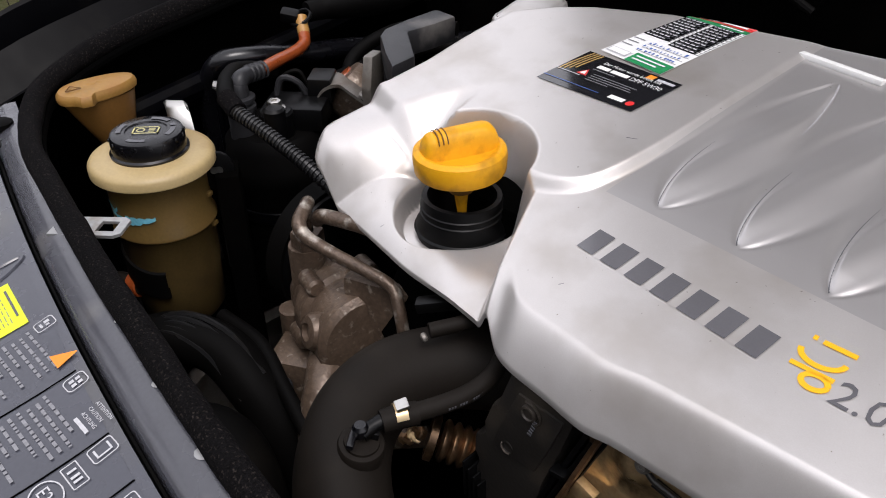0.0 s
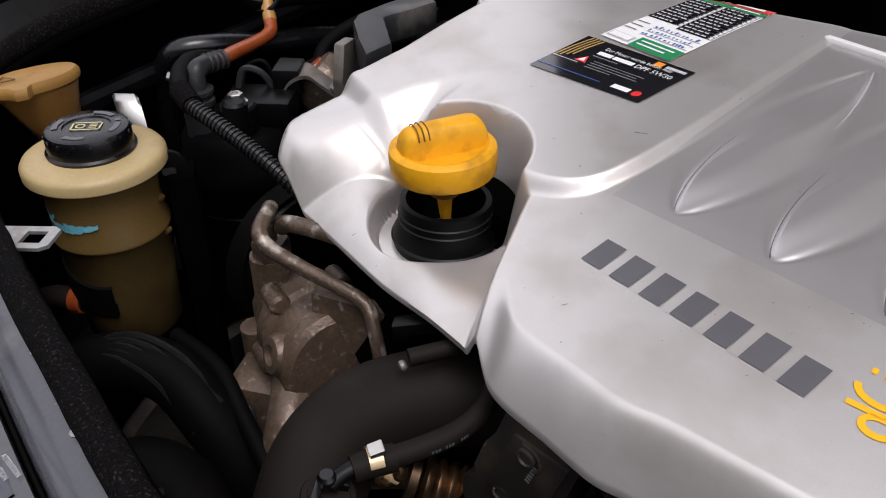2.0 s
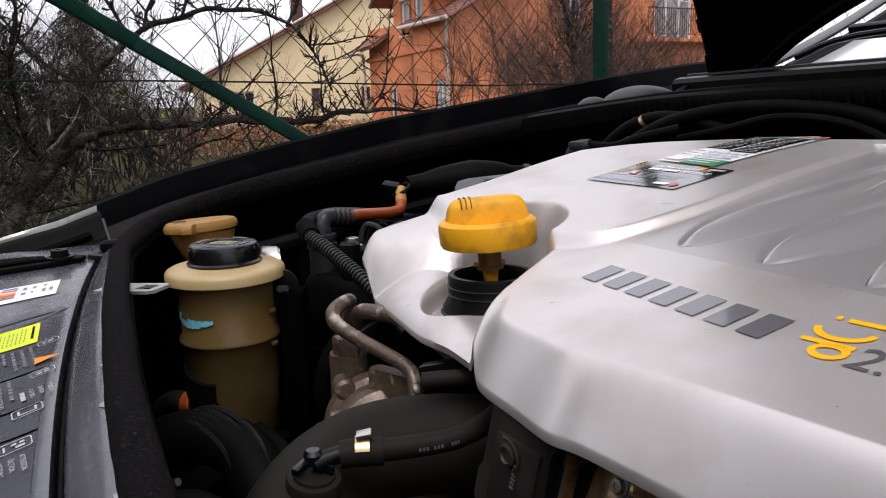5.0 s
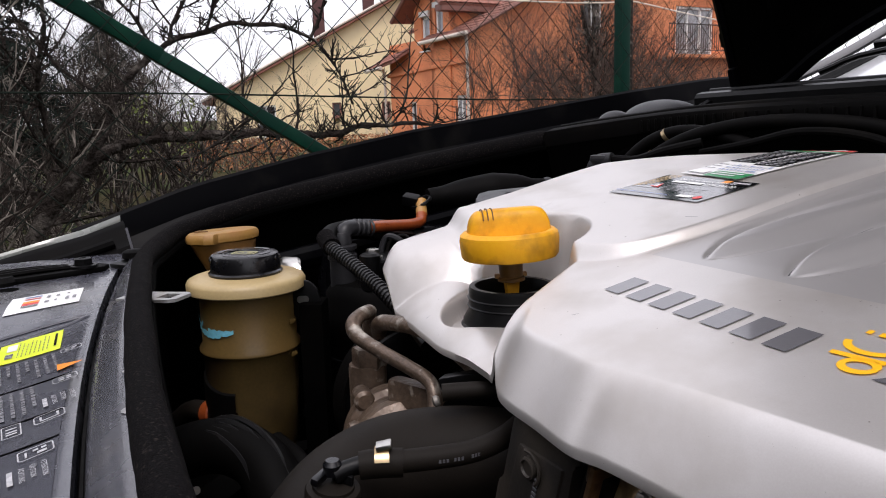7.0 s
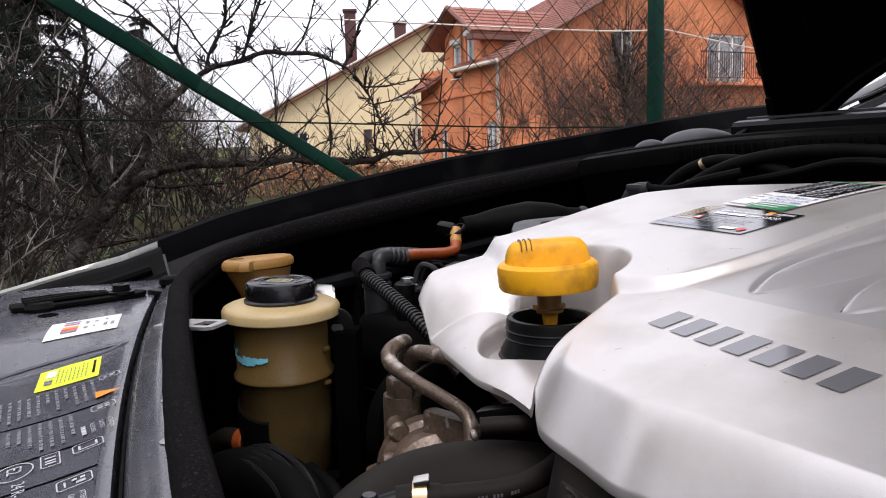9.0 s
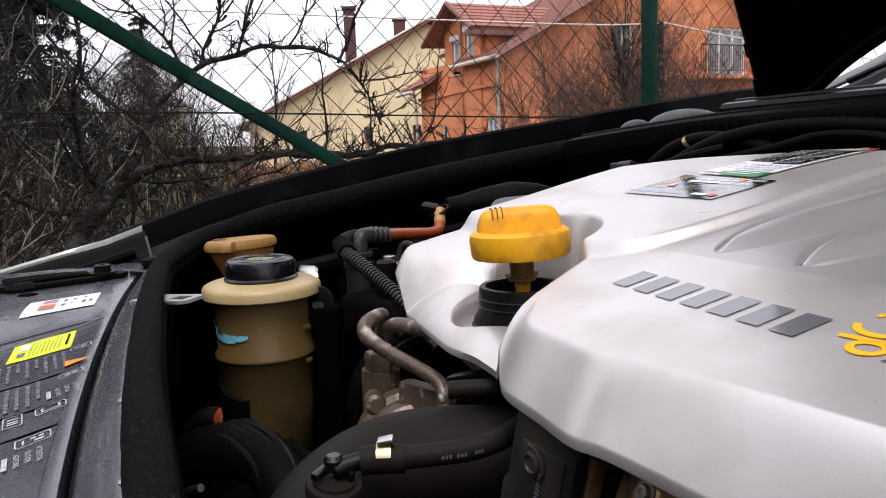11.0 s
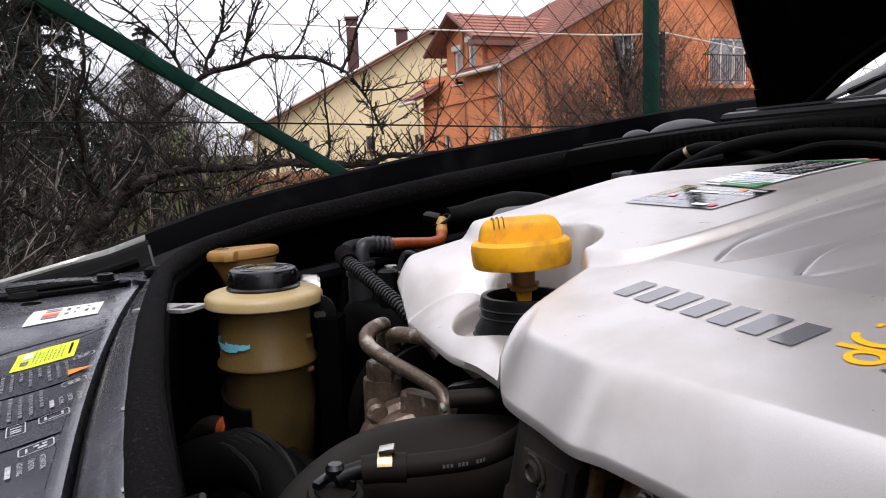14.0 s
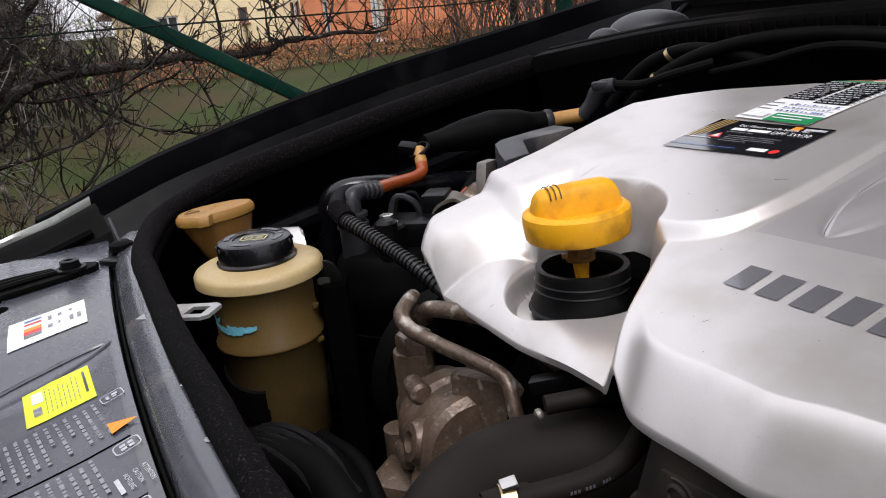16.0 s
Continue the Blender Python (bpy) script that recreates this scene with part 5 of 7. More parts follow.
part("lower_hose", tube([(-0.57, 0.40, 0.80), (-0.58, 0.44, 0.805), (-0.575, 0.49, 0.81), (-0.555, 0.53, 0.82), (-0.52, 0.56, 0.82)], 0.009, 12, 6), "rubber", cp)
part("wire_loop", tube([(-0.585, 0.372, 0.805), (-0.588, 0.380, 0.822), (-0.580, 0.392, 0.826), (-0.572, 0.396, 0.812), (-0.56, 0.40, 0.80)], 0.002, 8, 6), "rubber", cp)
part("wire_loop", tube([(-0.575, 0.36, 0.805), (-0.572, 0.367, 0.828), (-0.56, 0.377, 0.825), (-0.555, 0.385, 0.805)], 0.003, 8, 6), "grey_fit", cp)

# egr housing with duct
eg = thing("intake_duct", (-0.48, 0.47, 0.80), "dark grey plastic duct elbow over a cast alloy housing", "duct")
duct = [(-0.5023, 0.4258), (-0.5126, 0.4401), (-0.5181, 0.4756), (-0.5197, 0.5108), (-0.4915, 0.5089), (-0.4908, 0.4809), (-0.4926, 0.4497), (-0.4701, 0.4327), (-0.446, 0.4145), (-0.4414, 0.3847), (-0.469, 0.4021)]
part("duct", prism(duct, 0.024, pose(0, 0, 0.847, 0, 0, 0), 0.004, 2), "grey_box", eg)
part("duct_mouth", box((0.020, 0.012, 0.016), pose(-0.474, 0.4235, 0.855, 0, 0, 25), 0.003), "bay_shade_black", eg)
for k in (0, 1):
    part("duct_leg", tube([(-0.480 + 0.014 * k, 0.421 + 0.005 * k, 0.866), (-0.478 + 0.014 * k, 0.414 + 0.005 * k, 0.850), (-0.476 + 0.014 * k, 0.414 + 0.005 * k, 0.82)], 0.005, 10, 4), "grey_box", eg)
part("alloy_block", box((0.085, 0.085, 0.07), pose(-0.425, 0.485, 0.815, 0, 0, 28), 0.008), "alu", eg)
for k in range(5):
    part("alloy_rib", box((0.003, 0.07, 0.006), pose(-0.452 + 0.012 * k, 0.490 - 0.006 * k, 0.853, 0, 0, 28), 0.001), "alu", eg)
part("alloy_flange", prism([(-0.016, -0.03), (0.014, -0.034), (0.018, 0.0), (0.012, 0.024), (-0.010, 0.026), (-0.018, 0.0)], 0.009, Matrix.Translation((-0.500, 0.409, 0.835)) @ Matrix.Rotation(radians(28), 4, "Z") @ Matrix.Rotation(radians(90), 4, "Y") @ Matrix.Rotation(radians(90), 4, "Z"), 0.002), "alu", eg)
part("canister", lathe([(0.0, -0.03), (0.024, -0.03), (0.027, -0.02), (0.027, 0.012), (0.022, 0.022), (0.0, 0.026)], (-0.545, 0.432, 0.80), (-0.5, -0.4, 0.7), 28), "cast", eg)
part("orange_disc", lathe([(0.013, 0.0), (0.012, 0.002), (0.0, 0.002)], (-0.556, 0.423, 0.818), (-0.5, -0.4, 0.7), 20), "orange_hose", eg)
strap = spline([(-0.555, 0.385, 0.79), (-0.553, 0.395, 0.815), (-0.54, 0.405, 0.824), (-0.52, 0.405, 0.822), (-0.505, 0.41, 0.815), (-0.49, 0.42, 0.81)], 8)
part("strap", loft([[p + Vector((s * 0.011, s * -0.009, dz)) for s, dz in ((-1, 0), (1, 0), (1, 0.003), (-1, 0.003))] for p in strap], close=True), "alu", eg)
hexbolt("bolt", (-0.498, 0.407, 0.822), 0.006, 0.010, "alu", eg)
part("vacuum_hose", tube([(-0.54, 0.43, 0.78), (-0.575, 0.445, 0.80), (-0.59, 0.47, 0.82), (-0.58, 0.52, 0.835), (-0.53, 0.55, 0.84)], 0.007, 12, 6), "rubber", eg)

# power steering pump with its pipes
pp = thing("steering_pump", (-0.40, 0.27, 0.66), "oily cast alloy power steering pump below the engine cover", "pump")
part("union_body", lathe([(0.0, 0.68), (0.0165, 0.68), (0.0165, 0.72), (0.0140, 0.726), (0.0140, 0.757), (0.0135, 0.760), (0.0, 0.760)], (-0.430, 0.280, 0), n=32), "cast", pp)
part("union_nut", lathe([(0.0, 0.758), (0.0125, 0.758), (0.0130, 0.760), (0.0130, 0.771), (0.0122, 0.773), (0.0, 0.773)], (-0.428, 0.281, 0), n=6), "oily_pipe", pp, sharp=25)
PX = (0.95, -0.28, 0.08)
part("casting", lathe([(0.0, -0.040), (0.026, -0.040), (0.030, -0.036), (0.031, -0.012), (0.037, -0.010), (0.037, 0.004), (0.033, 0.007), (0.032, 0.03), (0.038, 0.033), (0.038, 0.044), (0.033, 0.048), (0.0, 0.05)], (-0.392, 0.283, 0.715), PX, 36), "cast", pp)
for k in range(4):
    a = 0.9 + k * 1.3
    q = frame_at((-0.392, 0.283, 0.715), PX)
    part("casting_lug", lathe([(0.0, -0.014), (0.007, -0.014), (0.0075, 0.006), (0.005, 0.008), (0.0, 0.008)], q @ Vector((0.037 * math.cos(a), 0.037 * math.sin(a), 0.0)), PX, 14), "cast", pp)
part("valve_boss", lathe([(0.0, 0.0), (0.014, 0.0), (0.0145, 0.016), (0.012, 0.020), (0.007, 0.021), (0.0065, 0.017), (0.0, 0.017)], (-0.372, 0.256, 0.722), (-0.25, -0.9, 0.3), 22), "cast", pp)
part("foot", lathe([(0.0, 0.0), (0.013, 0.0), (0.0135, 0.006), (0.0105, 0.010), (0.0105, 0.05), (0.0, 0.05)], (-0.433, 0.262, 0.655), n=20), "cast", pp)
part("spout", tube([(-0.37, 0.25, 0.70), (-0.352, 0.228, 0.69), (-0.345, 0.215, 0.67), (-0.34, 0.21, 0.64)], [0.016, 0.0145, 0.0135, 0.013], 16, 5), "cast", pp)
part("back_plate", box((0.07, 0.012, 0.08), pose(-0.335, 0.282, 0.73, 0, 0, 20), 0.004), "cast", pp)
part("lower_block", box((0.06, 0.05, 0.06), pose(-0.40, 0.255, 0.66, 0, 0, 30), 0.008), "cast", pp)
part("pressure_pipe", tube([(-0.428, 0.281, 0.765), (-0.4275, 0.281, 0.785), (-0.425, 0.281, 0.797), (-0.418, 0.278, 0.8025), (-0.410, 0.267, 0.8025), (-0.4035, 0.259, 0.799), (-0.394, 0.258, 0.793), (-0.370, 0.264, 0.787), (-0.345, 0.271, 0.782), (-0.325, 0.276, 0.776), (-0.315, 0.273, 0.764), (-0.307, 0.270, 0.745)], [0.0052, 0.0050, 0.0050, 0.0050, 0.0050, 0.0054, 0.0052, 0.0047, 0.0046, 0.0045, 0.0044, 0.0044], 14, 6), "oily_pipe", pp)
part("return_pipe", tube([(-0.418, 0.285, 0.785), (-0.405, 0.280, 0.796), (-0.385, 0.283, 0.800), (-0.360, 0.290, 0.800), (-0.330, 0.296, 0.793), (-0.29, 0.30, 0.78)], 0.0056, 14, 6), "oily_pipe", pp)
pu = thing("drive_pulley", (-0.475, 0.30, 0.64), "black belt pulley behind the pump", "pulley")
part("rim", lathe([(0.0, 0.0), (0.052, 0.0), (0.058, 0.002), (0.060, 0.006), (0.057, 0.009), (0.060, 0.013), (0.057, 0.017), (0.060, 0.022), (0.058, 0.026), (0.050, 0.027), (0.045, 0.020), (0.0, 0.018)], (-0.452, 0.332, 0.715), (-1, 0, 0), 48), "black_plastic", pu)
part("belt", lathe([(0.0605, 0.004), (0.0635, 0.004), (0.0635, 0.024), (0.0605, 0.024)], (-0.452, 0.332, 0.715), (-1, 0, 0), 48), "rubber", pu)

# turbo hose with its plug and vent hose
th = thing("turbo_hose", (-0.26, 0.2, 0.60), "wide dusty black moulded turbo hose curving under the cover", "hose")
part("hose", tube([(-0.16, 0.34, 0.738), (-0.202, 0.306, 0.751), (-0.242, 0.279, 0.756), (-0.265, 0.250, 0.757), (-0.274, 0.219, 0.755), (-0.266, 0.189, 0.749), (-0.243, 0.163, 0.738), (-0.210, 0.146, 0.713), (-0.182, 0.138, 0.675), (-0.165, 0.132, 0.60)], [0.027, 0.027, 0.027, 0.027, 0.027, 0.0275, 0.028, 0.029, 0.031, 0.034], 32, 8), "hose", th)
PA, PN = Vector((-0.2385, 0.1755, 0.7695)), Vector((0.18, 0.05, 0.98)).normalized()
plug = part("plug", lathe([(0.0130, -0.010), (0.0132, 0.0), (0.0125, 0.0013), (0.0100, 0.0018), (0.0097, 0.0033), (0.0, 0.0038)], PA, PN, 36), "hose", th, "round dusty vent plug")
pm = frame_at(PA + PN * 0.004, PN) @ Matrix.Rotation(radians(20), 4, "Z")
part("plug_bar", box((0.0115, 0.0042, 0.0042), pm @ Matrix.Translation((-0.004, 0.005, 0.003)), 0.0015), "gloss_black", plug)
part("plug_rib", box((0.0025, 0.011, 0.005), pm @ Matrix.Translation((0.003, -0.003, 0.002)), 0.0008), "black_plastic", plug)
vh = thing("vent_hose", (-0.22, 0.22, 0.77), "thin dusty rubber vent hose with a spring clip", "hose")
part("spigot", tube([(-0.238, 0.176, 0.777), (-0.237, 0.184, 0.779), (-0.234, 0.194, 0.780)], [0.0045, 0.0042, 0.005], 14, 4), "black_plastic", vh)
part("knuckle", lathe([(0.0042, -0.003), (0.0046, 0.002), (0.0032, 0.004), (0, 0.004)], (-0.239, 0.176, 0.780), n=16), "gloss_black", vh)
part("cuff", tube([(-0.2355, 0.188, 0.7795), (-0.2315, 0.197, 0.7800), (-0.2265, 0.2065, 0.7798)], [0.0066, 0.0070, 0.0068], 18, 5), "hose", vh)
part("hose", tube([(-0.230, 0.200, 0.780), (-0.2215, 0.217, 0.781), (-0.2150, 0.237, 0.782), (-0.2140, 0.255, 0.785), (-0.219, 0.272, 0.788), (-0.225, 0.30, 0.79)], 0.0055, 18, 7), "hose", vh)
cm = Matrix.Translation((-0.2312, 0.198, 0.780)) @ Matrix.Rotation(radians(63), 4, "Z") @ Matrix.Rotation(radians(90), 4, "Y")
clip_bm = loft([[cm @ Vector((-r * math.cos(a), r * math.sin(a), h)) for r, h in ((0.0071, -0.0034), (0.0079, -0.0034), (0.0079, 0.0034), (0.0071, 0.0034))] for a in np.linspace(-1.15, 1.35, 18)], close=True)
clip = part("clip", clip_bm, "brass", vh, "yellowed spring hose clip")
part("clip_tang", box((0.0074, 0.0075, 0.0024), pose(-0.2302, 0.1985, 0.7890, 0, -10, 63), 0.0007), "bright", clip)
hose_line = spline([(-0.2215, 0.217, 0.781), (-0.2150, 0.237, 0.782), (-0.2140, 0.255, 0.785)], 12)
for k in (3, 4, 5, 7, 8, 9, 12, 13, 14, 16, 17, 18):
    p, q_ = hose_line[k], hose_line[k + 1]
    part("print_bar", box((0.0011, 0.0005, 0.0016), frame_at(p + Vector((0.0050, -0.0022, 0.0001)), (0, 0, 1)) @ Matrix.Rotation(math.atan2(q_.y - p.y, q_.x - p.x), 4, "Z"), 0.0), "worn_text", vh)
bp = thing("breather_tube", (-0.25, 0.26, 0.79), "black rubber breather tube stub", "tube")
part("tube", tube([(-0.2575, 0.246, 0.7965), (-0.252, 0.256, 0.797), (-0.240, 0.28, 0.797), (-0.23, 0.31, 0.79)], 0.0048, 18, 5), "hose", bp)
part("ferrule", lathe([(0.002, 0.0), (0.003, 0.001), (0.003, 0.003), (0.0015, 0.004)], (-0.2585, 0.245, 0.7925), (-0.4, -0.9, -0.3), 12), "alu", bp)
part("cable_clip", box((0.035, 0.010, 0.008), pose(-0.272, 0.272, 0.795, 0, -15, 35), 0.002), "black_plastic", bp)

# engine block parts below the cover
ec = thing("engine_front_cover", (-0.155, 0.24, 0.60), "dusty dark moulded engine front cover with raised marks", "engine part")
epoly = [(-0.219, 0.60), (-0.2195, 0.705), (-0.2165, 0.716), (-0.2205, 0.722), (-0.2205, 0.737), (-0.2125, 0.743), (-0.2135, 0.752), (-0.209, 0.769), (-0.205, 0.771), (-0.1955, 0.803), (-0.190, 0.812), (-0.146, 0.808), (-0.1475, 0.797), (-0.1515, 0.795), (-0.158, 0.768), (-0.168, 0.732), (-0.176, 0.60)]
part("panel", prism(epoly, 0.05, Matrix(((1, 0, 0, 0), (0, 0, 1, 0.247), (0, 1, 0, 0), (0, 0, 0, 1))), 0.004), "ecu", ec)
part("raised_field", prism([(-0.204, 0.742), (-0.196, 0.772), (-0.188, 0.794), (-0.157, 0.793), (-0.165, 0.765), (-0.173, 0.742)], 0.003, Matrix(((1, 0, 0, 0), (0, 0, 1, 0.2455), (0, 1, 0, 0), (0, 0, 0, 1))), 0.0012), "ecu", ec)
part("boss", lathe([(0.0052, 0.0), (0.0050, 0.0022), (0.0040, 0.0026), (0.0036, 0.0014), (0.0, 0.0014)], (-0.179, 0.2455, 0.786), (0, -1, 0), 22), "ecu", ec)
part("boss_guard", tube([(-0.179 + 0.0078 * math.cos(a), 0.2445, 0.786 + 0.0078 * math.sin(a)) for a in np.linspace(-0.9, 1.9, 9)], 0.0009, 6, 3), "ecu", ec)
for k in range(6):
    part("print_mark", box((0.0026, 0.0006, 0.0013), pose(-0.1745 - k * 0.0007, 0.2452, 0.7815 - k * 0.0023, 0, 14, 0), 0.0002), "worn_text", ec)
part("port", lathe([(0.0050, 0.001), (0.0040, 0.0012), (0.0034, -0.004), (0, -0.004)], (-0.1925, 0.2455, 0.748), (0, -1, 0), 18), "ecu", ec)
part("port_edge", tube([(-0.1925 + 0.0042 * math.cos(a), 0.2444, 0.748 + 0.0042 * math.sin(a)) for a in np.linspace(2.6, 5.2, 8)], 0.0005, 5, 2), "alu", ec)
for k in range(3):
    part("side_rib", box((0.0032, 0.014, 0.10), pose(-0.1585 + 0.0046 * k, 0.2545, 0.751, 0, 19, 0), 0.001), "black_plastic", ec)
for k in range(4):
    part("fin", box((0.0016, 0.014, 0.03), pose(-0.2215 + 0.0042 * k, 0.247, 0.7 - 0.004 * k, 0, -4, 0), 0.0006), "black_plastic", ec)
part("clip_foot", box((0.011, 0.008, 0.0035), pose(-0.155, 0.2455, 0.758, 0, -12, 0), 0.001), "black_plastic", ec)
hb = thing("oily_bracket", (-0.06, 0.26, 0.60), "oily golden-brown casting with flange bolts and a thin pipe", "bracket")
relief = lambda x, z: 0.0030 * noise.noise(Vector((x * 38, 0.3, z * 38))) + 0.0016 * noise.noise(Vector((x * 110, 4.1, z * 110))) - 0.0065 * math.exp(-((x + 0.118) / 0.010) ** 2 - ((z - 0.787) / 0.008) ** 2) - 0.010 * math.exp(-((x + 0.085) / 0.02) ** 2 - ((z - 0.765) / 0.018) ** 2) + 0.006 * math.exp(-((x + 0.10) / 0.007) ** 2 - ((z - 0.772) / 0.012) ** 2)
part("plate", loft([[Vector((x + 0.30 * (z - 0.80), 0.2535 + relief(x + 0.30 * (z - 0.80), z), z)) for z in np.linspace(0.60, 0.815, 60)] for x in np.linspace(-0.139, 0.06, 56)]), "brown_oil", hb)
part("edge_strip", box((0.0028, 0.012, 0.085), pose(-0.1455, 0.2475, 0.764, 0, 17, 0), 0.0008), "copper", hb, "bare bronze-coloured edge")
part("tab", box((0.006, 0.005, 0.011), pose(-0.1365, 0.2465, 0.8005, 0, 10, 0), 0.001), "copper", hb)
part("tab", box((0.013, 0.006, 0.012), pose(-0.1405, 0.2485, 0.752, 0, 17, 0), 0.001), "brown_oil", hb)
for bx_, bz in ((-0.1105, 0.7985), (-0.0685, 0.7975)):
    part("bolt_boss", lathe([(0.0050, -0.006), (0.0050, 0.002), (0.0042, 0.003), (0.0, 0.003)], (bx_, 0.2500, bz), (0, -1, 0.3), 20), "brown_oil", hb)
    hexbolt("flange_bolt", (bx_, 0.2470, bz + 0.001), 0.0028, 0.0032, "alu", hb, (0.0, -1, 0.35))
part("tube", tube([(-0.108, 0.2475, 0.7965), (-0.103, 0.2465, 0.7945), (-0.096, 0.2465, 0.7935), (-0.0865, 0.2465, 0.7925), (-0.081, 0.2465, 0.7955), (-0.075, 0.2465, 0.797), (-0.0685, 0.248, 0.797)], 0.0017, 10, 6), "ecu", hb)
part("strap", tube([(-0.104, 0.2495, 0.7905), (-0.094, 0.249, 0.7895), (-0.086, 0.249, 0.7885), (-0.078, 0.249, 0.792)], 0.0032, 10, 5, flat=0.5), "black_plastic", hb)
part("casting", box((0.10, 0.05, 0.07), pose(-0.07, 0.285, 0.70, 0, 10, 0), 0.015, 3), "brown_oil", hb)
bl = thing("exhaust_bellows", (-0.235, 0.27, 0.62), "heat-tinted corrugated metal pipe below the hoses", "pipe")
prof = []
for i in range(9):
    prof += [(0.011, i * 0.0068), (0.0145, i * 0.0068 + 0.002), (0.0145, i * 0.0068 + 0.0042)]
part("bellows", lathe(prof, (-0.255, 0.252, 0.700), (0.78, 0.55, -0.25), 26), "copper", bl, sharp=60)
part("end_clamp", lathe([(0.0135, -0.003), (0.0158, -0.0025), (0.0158, 0.0025), (0.0135, 0.003)], (-0.259, 0.249, 0.7012), (0.78, 0.55, -0.25), 26), "copper", bl)
part("clamp_lug", prism([(-0.006, -0.004), (0.005, -0.005), (0.007, 0.002), (0.002, 0.006), (-0.005, 0.004)], 0.006, pose(-0.267, 0.240, 0.705, 40, 20, 30), 0.0015), "brown_oil", bl)
for k in range(3):
    part("nut", lathe([(0.0, 0.0), (0.0042, 0.0), (0.0046, 0.001), (0.0046, 0.0035), (0.0038, 0.0045), (0.0018, 0.005), (0.0016, 0.009), (0.0, 0.009)], (-0.276 + 0.009 * k, 0.240 - 0.003 * (k % 2), 0.694 + 0.0085 * k), (0.3 - 0.4 * k, -0.5, 0.7), 8), "copper", bl, sharp=30)
part("pipe_stub", tube([(-0.285, 0.238, 0.688), (-0.274, 0.243, 0.694), (-0.262, 0.248, 0.700)], 0.0075, 12, 4), "oily_pipe", bl)

# radiator hoses and cables down in the bay
rh = thing("radiator_hose", (-0.44, 0.17, 0.60), "ribbed black radiator hose low in the bay", "hose")
part("hose", tube([(-0.52, 0.12, 0.66), (-0.49, 0.145, 0.695), (-0.465, 0.175, 0.708), (-0.435, 0.195, 0.703), (-0.40, 0.20, 0.685), (-0.37, 0.205, 0.65), (-0.355, 0.21, 0.60)], 0.020, 18, 7), "rubber", rh)
for i in range(5):
    part("hose_rib", tube([(-0.505 + 0.003 * i, 0.135 - 0.001 * i, 0.69 - 0.003 * i), (-0.465, 0.178 - 0.004 * i, 0.7285 - 0.002 * i), (-0.43, 0.20 - 0.005 * i, 0.722 - 0.002 * i), (-0.39, 0.205 - 0.005 * i, 0.70 - 0.003 * i)], 0.0022, 5, 5), "conduit", rh)
lh = thing("intercooler_hose", (-0.38, 0.14, 0.60), "wide black intercooler hose behind the front panel", "hose")
part("hose", tube([(-0.43, 0.10, 0.63), (-0.40, 0.135, 0.675), (-0.37, 0.155, 0.675), (-0.335, 0.15, 0.65), (-0.31, 0.14, 0.58)], 0.026, 20, 7), "rubber", lh)
part("hose_band", lathe([(0.0262, -0.006), (0.0275, -0.005), (0.0275, 0.005), (0.0262, 0.006)], (-0.385, 0.145, 0.675), (0.8, 0.55, 0.0), 28), "black_paint", lh)
sb = thing("bay_cable", (-0.42, 0.2, 0.6), "thin grey cable low in the bay", "cable")
part("cable", tube([(-0.44, 0.25, 0.66), (-0.415, 0.235, 0.672), (-0.395, 0.225, 0.67), (-0.385, 0.215, 0.65)], 0.005, 10, 5), "grey_fit", sb)
pl = thing("coolant_tube", (-0.37, 0.2, 0.6), "grey alloy tube crossing the bay floor", "tube")
part("tube", tube([(-0.47, 0.22, 0.70), (-0.42, 0.222, 0.70), (-0.38, 0.213, 0.69), (-0.335, 0.203, 0.675), (-0.29, 0.195, 0.65)], 0.006, 12, 5), "rubber", pl)
hs = thing("bright_loop", (-0.36, 0.11, 0.7), "bent bright wire clip near the front panel", "clip")
part("wire", tube([(-0.33, 0.118, 0.73), (-0.322, 0.121, 0.745), (-0.31, 0.128, 0.752)], 0.0022, 8, 5), "bright", hs)
gl2 = thing("gearbox_lump", (-0.45, 0.55, 0.45), "engine block mass deep in the bay, shade put into its black", "engine block")
part("block", box((0.5, 0.28, 0.36), pose(-0.10, 0.44, 0.60), 0.02), "bay_shade_black", gl2)
part("head", box((0.44, 0.2, 0.06), pose(-0.10, 0.44, 0.80), 0.01), "bay_shade_black", gl2)
part("gearbox", box((0.26, 0.3, 0.25), pose(-0.50, 0.60, 0.55), 0.03), "bay_shade_black", gl2)

# scuttle hoses
sh = thing("scuttle_hoses", (-0.45, 0.66, 0.85), "black rubber heater hoses with brass-coloured rings behind the engine", "hose")
part("hose", tube([(-0.585, 0.655, 0.86), (-0.565, 0.662, 0.885), (-0.54, 0.672, 0.906), (-0.505, 0.682, 0.916), (-0.46, 0.69, 0.911), (-0.42, 0.69, 0.90)], 0.0068, 14, 6), "rubber", sh)
part("hose", tube([(-0.56, 0.655, 0.86), (-0.53, 0.662, 0.888), (-0.49, 0.675, 0.910), (-0.44, 0.692, 0.922), (-0.38, 0.705, 0.925), (-0.31, 0.715, 0.918), (-0.25, 0.72, 0.895)], 0.0070, 14, 6), "rubber", sh)
part("cable", tube([(-0.47, 0.67, 0.895), (-0.42, 0.68, 0.905), (-0.37, 0.69, 0.916), (-0.31, 0.70, 0.910), (-0.25, 0.70, 0.885)], 0.0042, 10, 6), "rubber", sh)
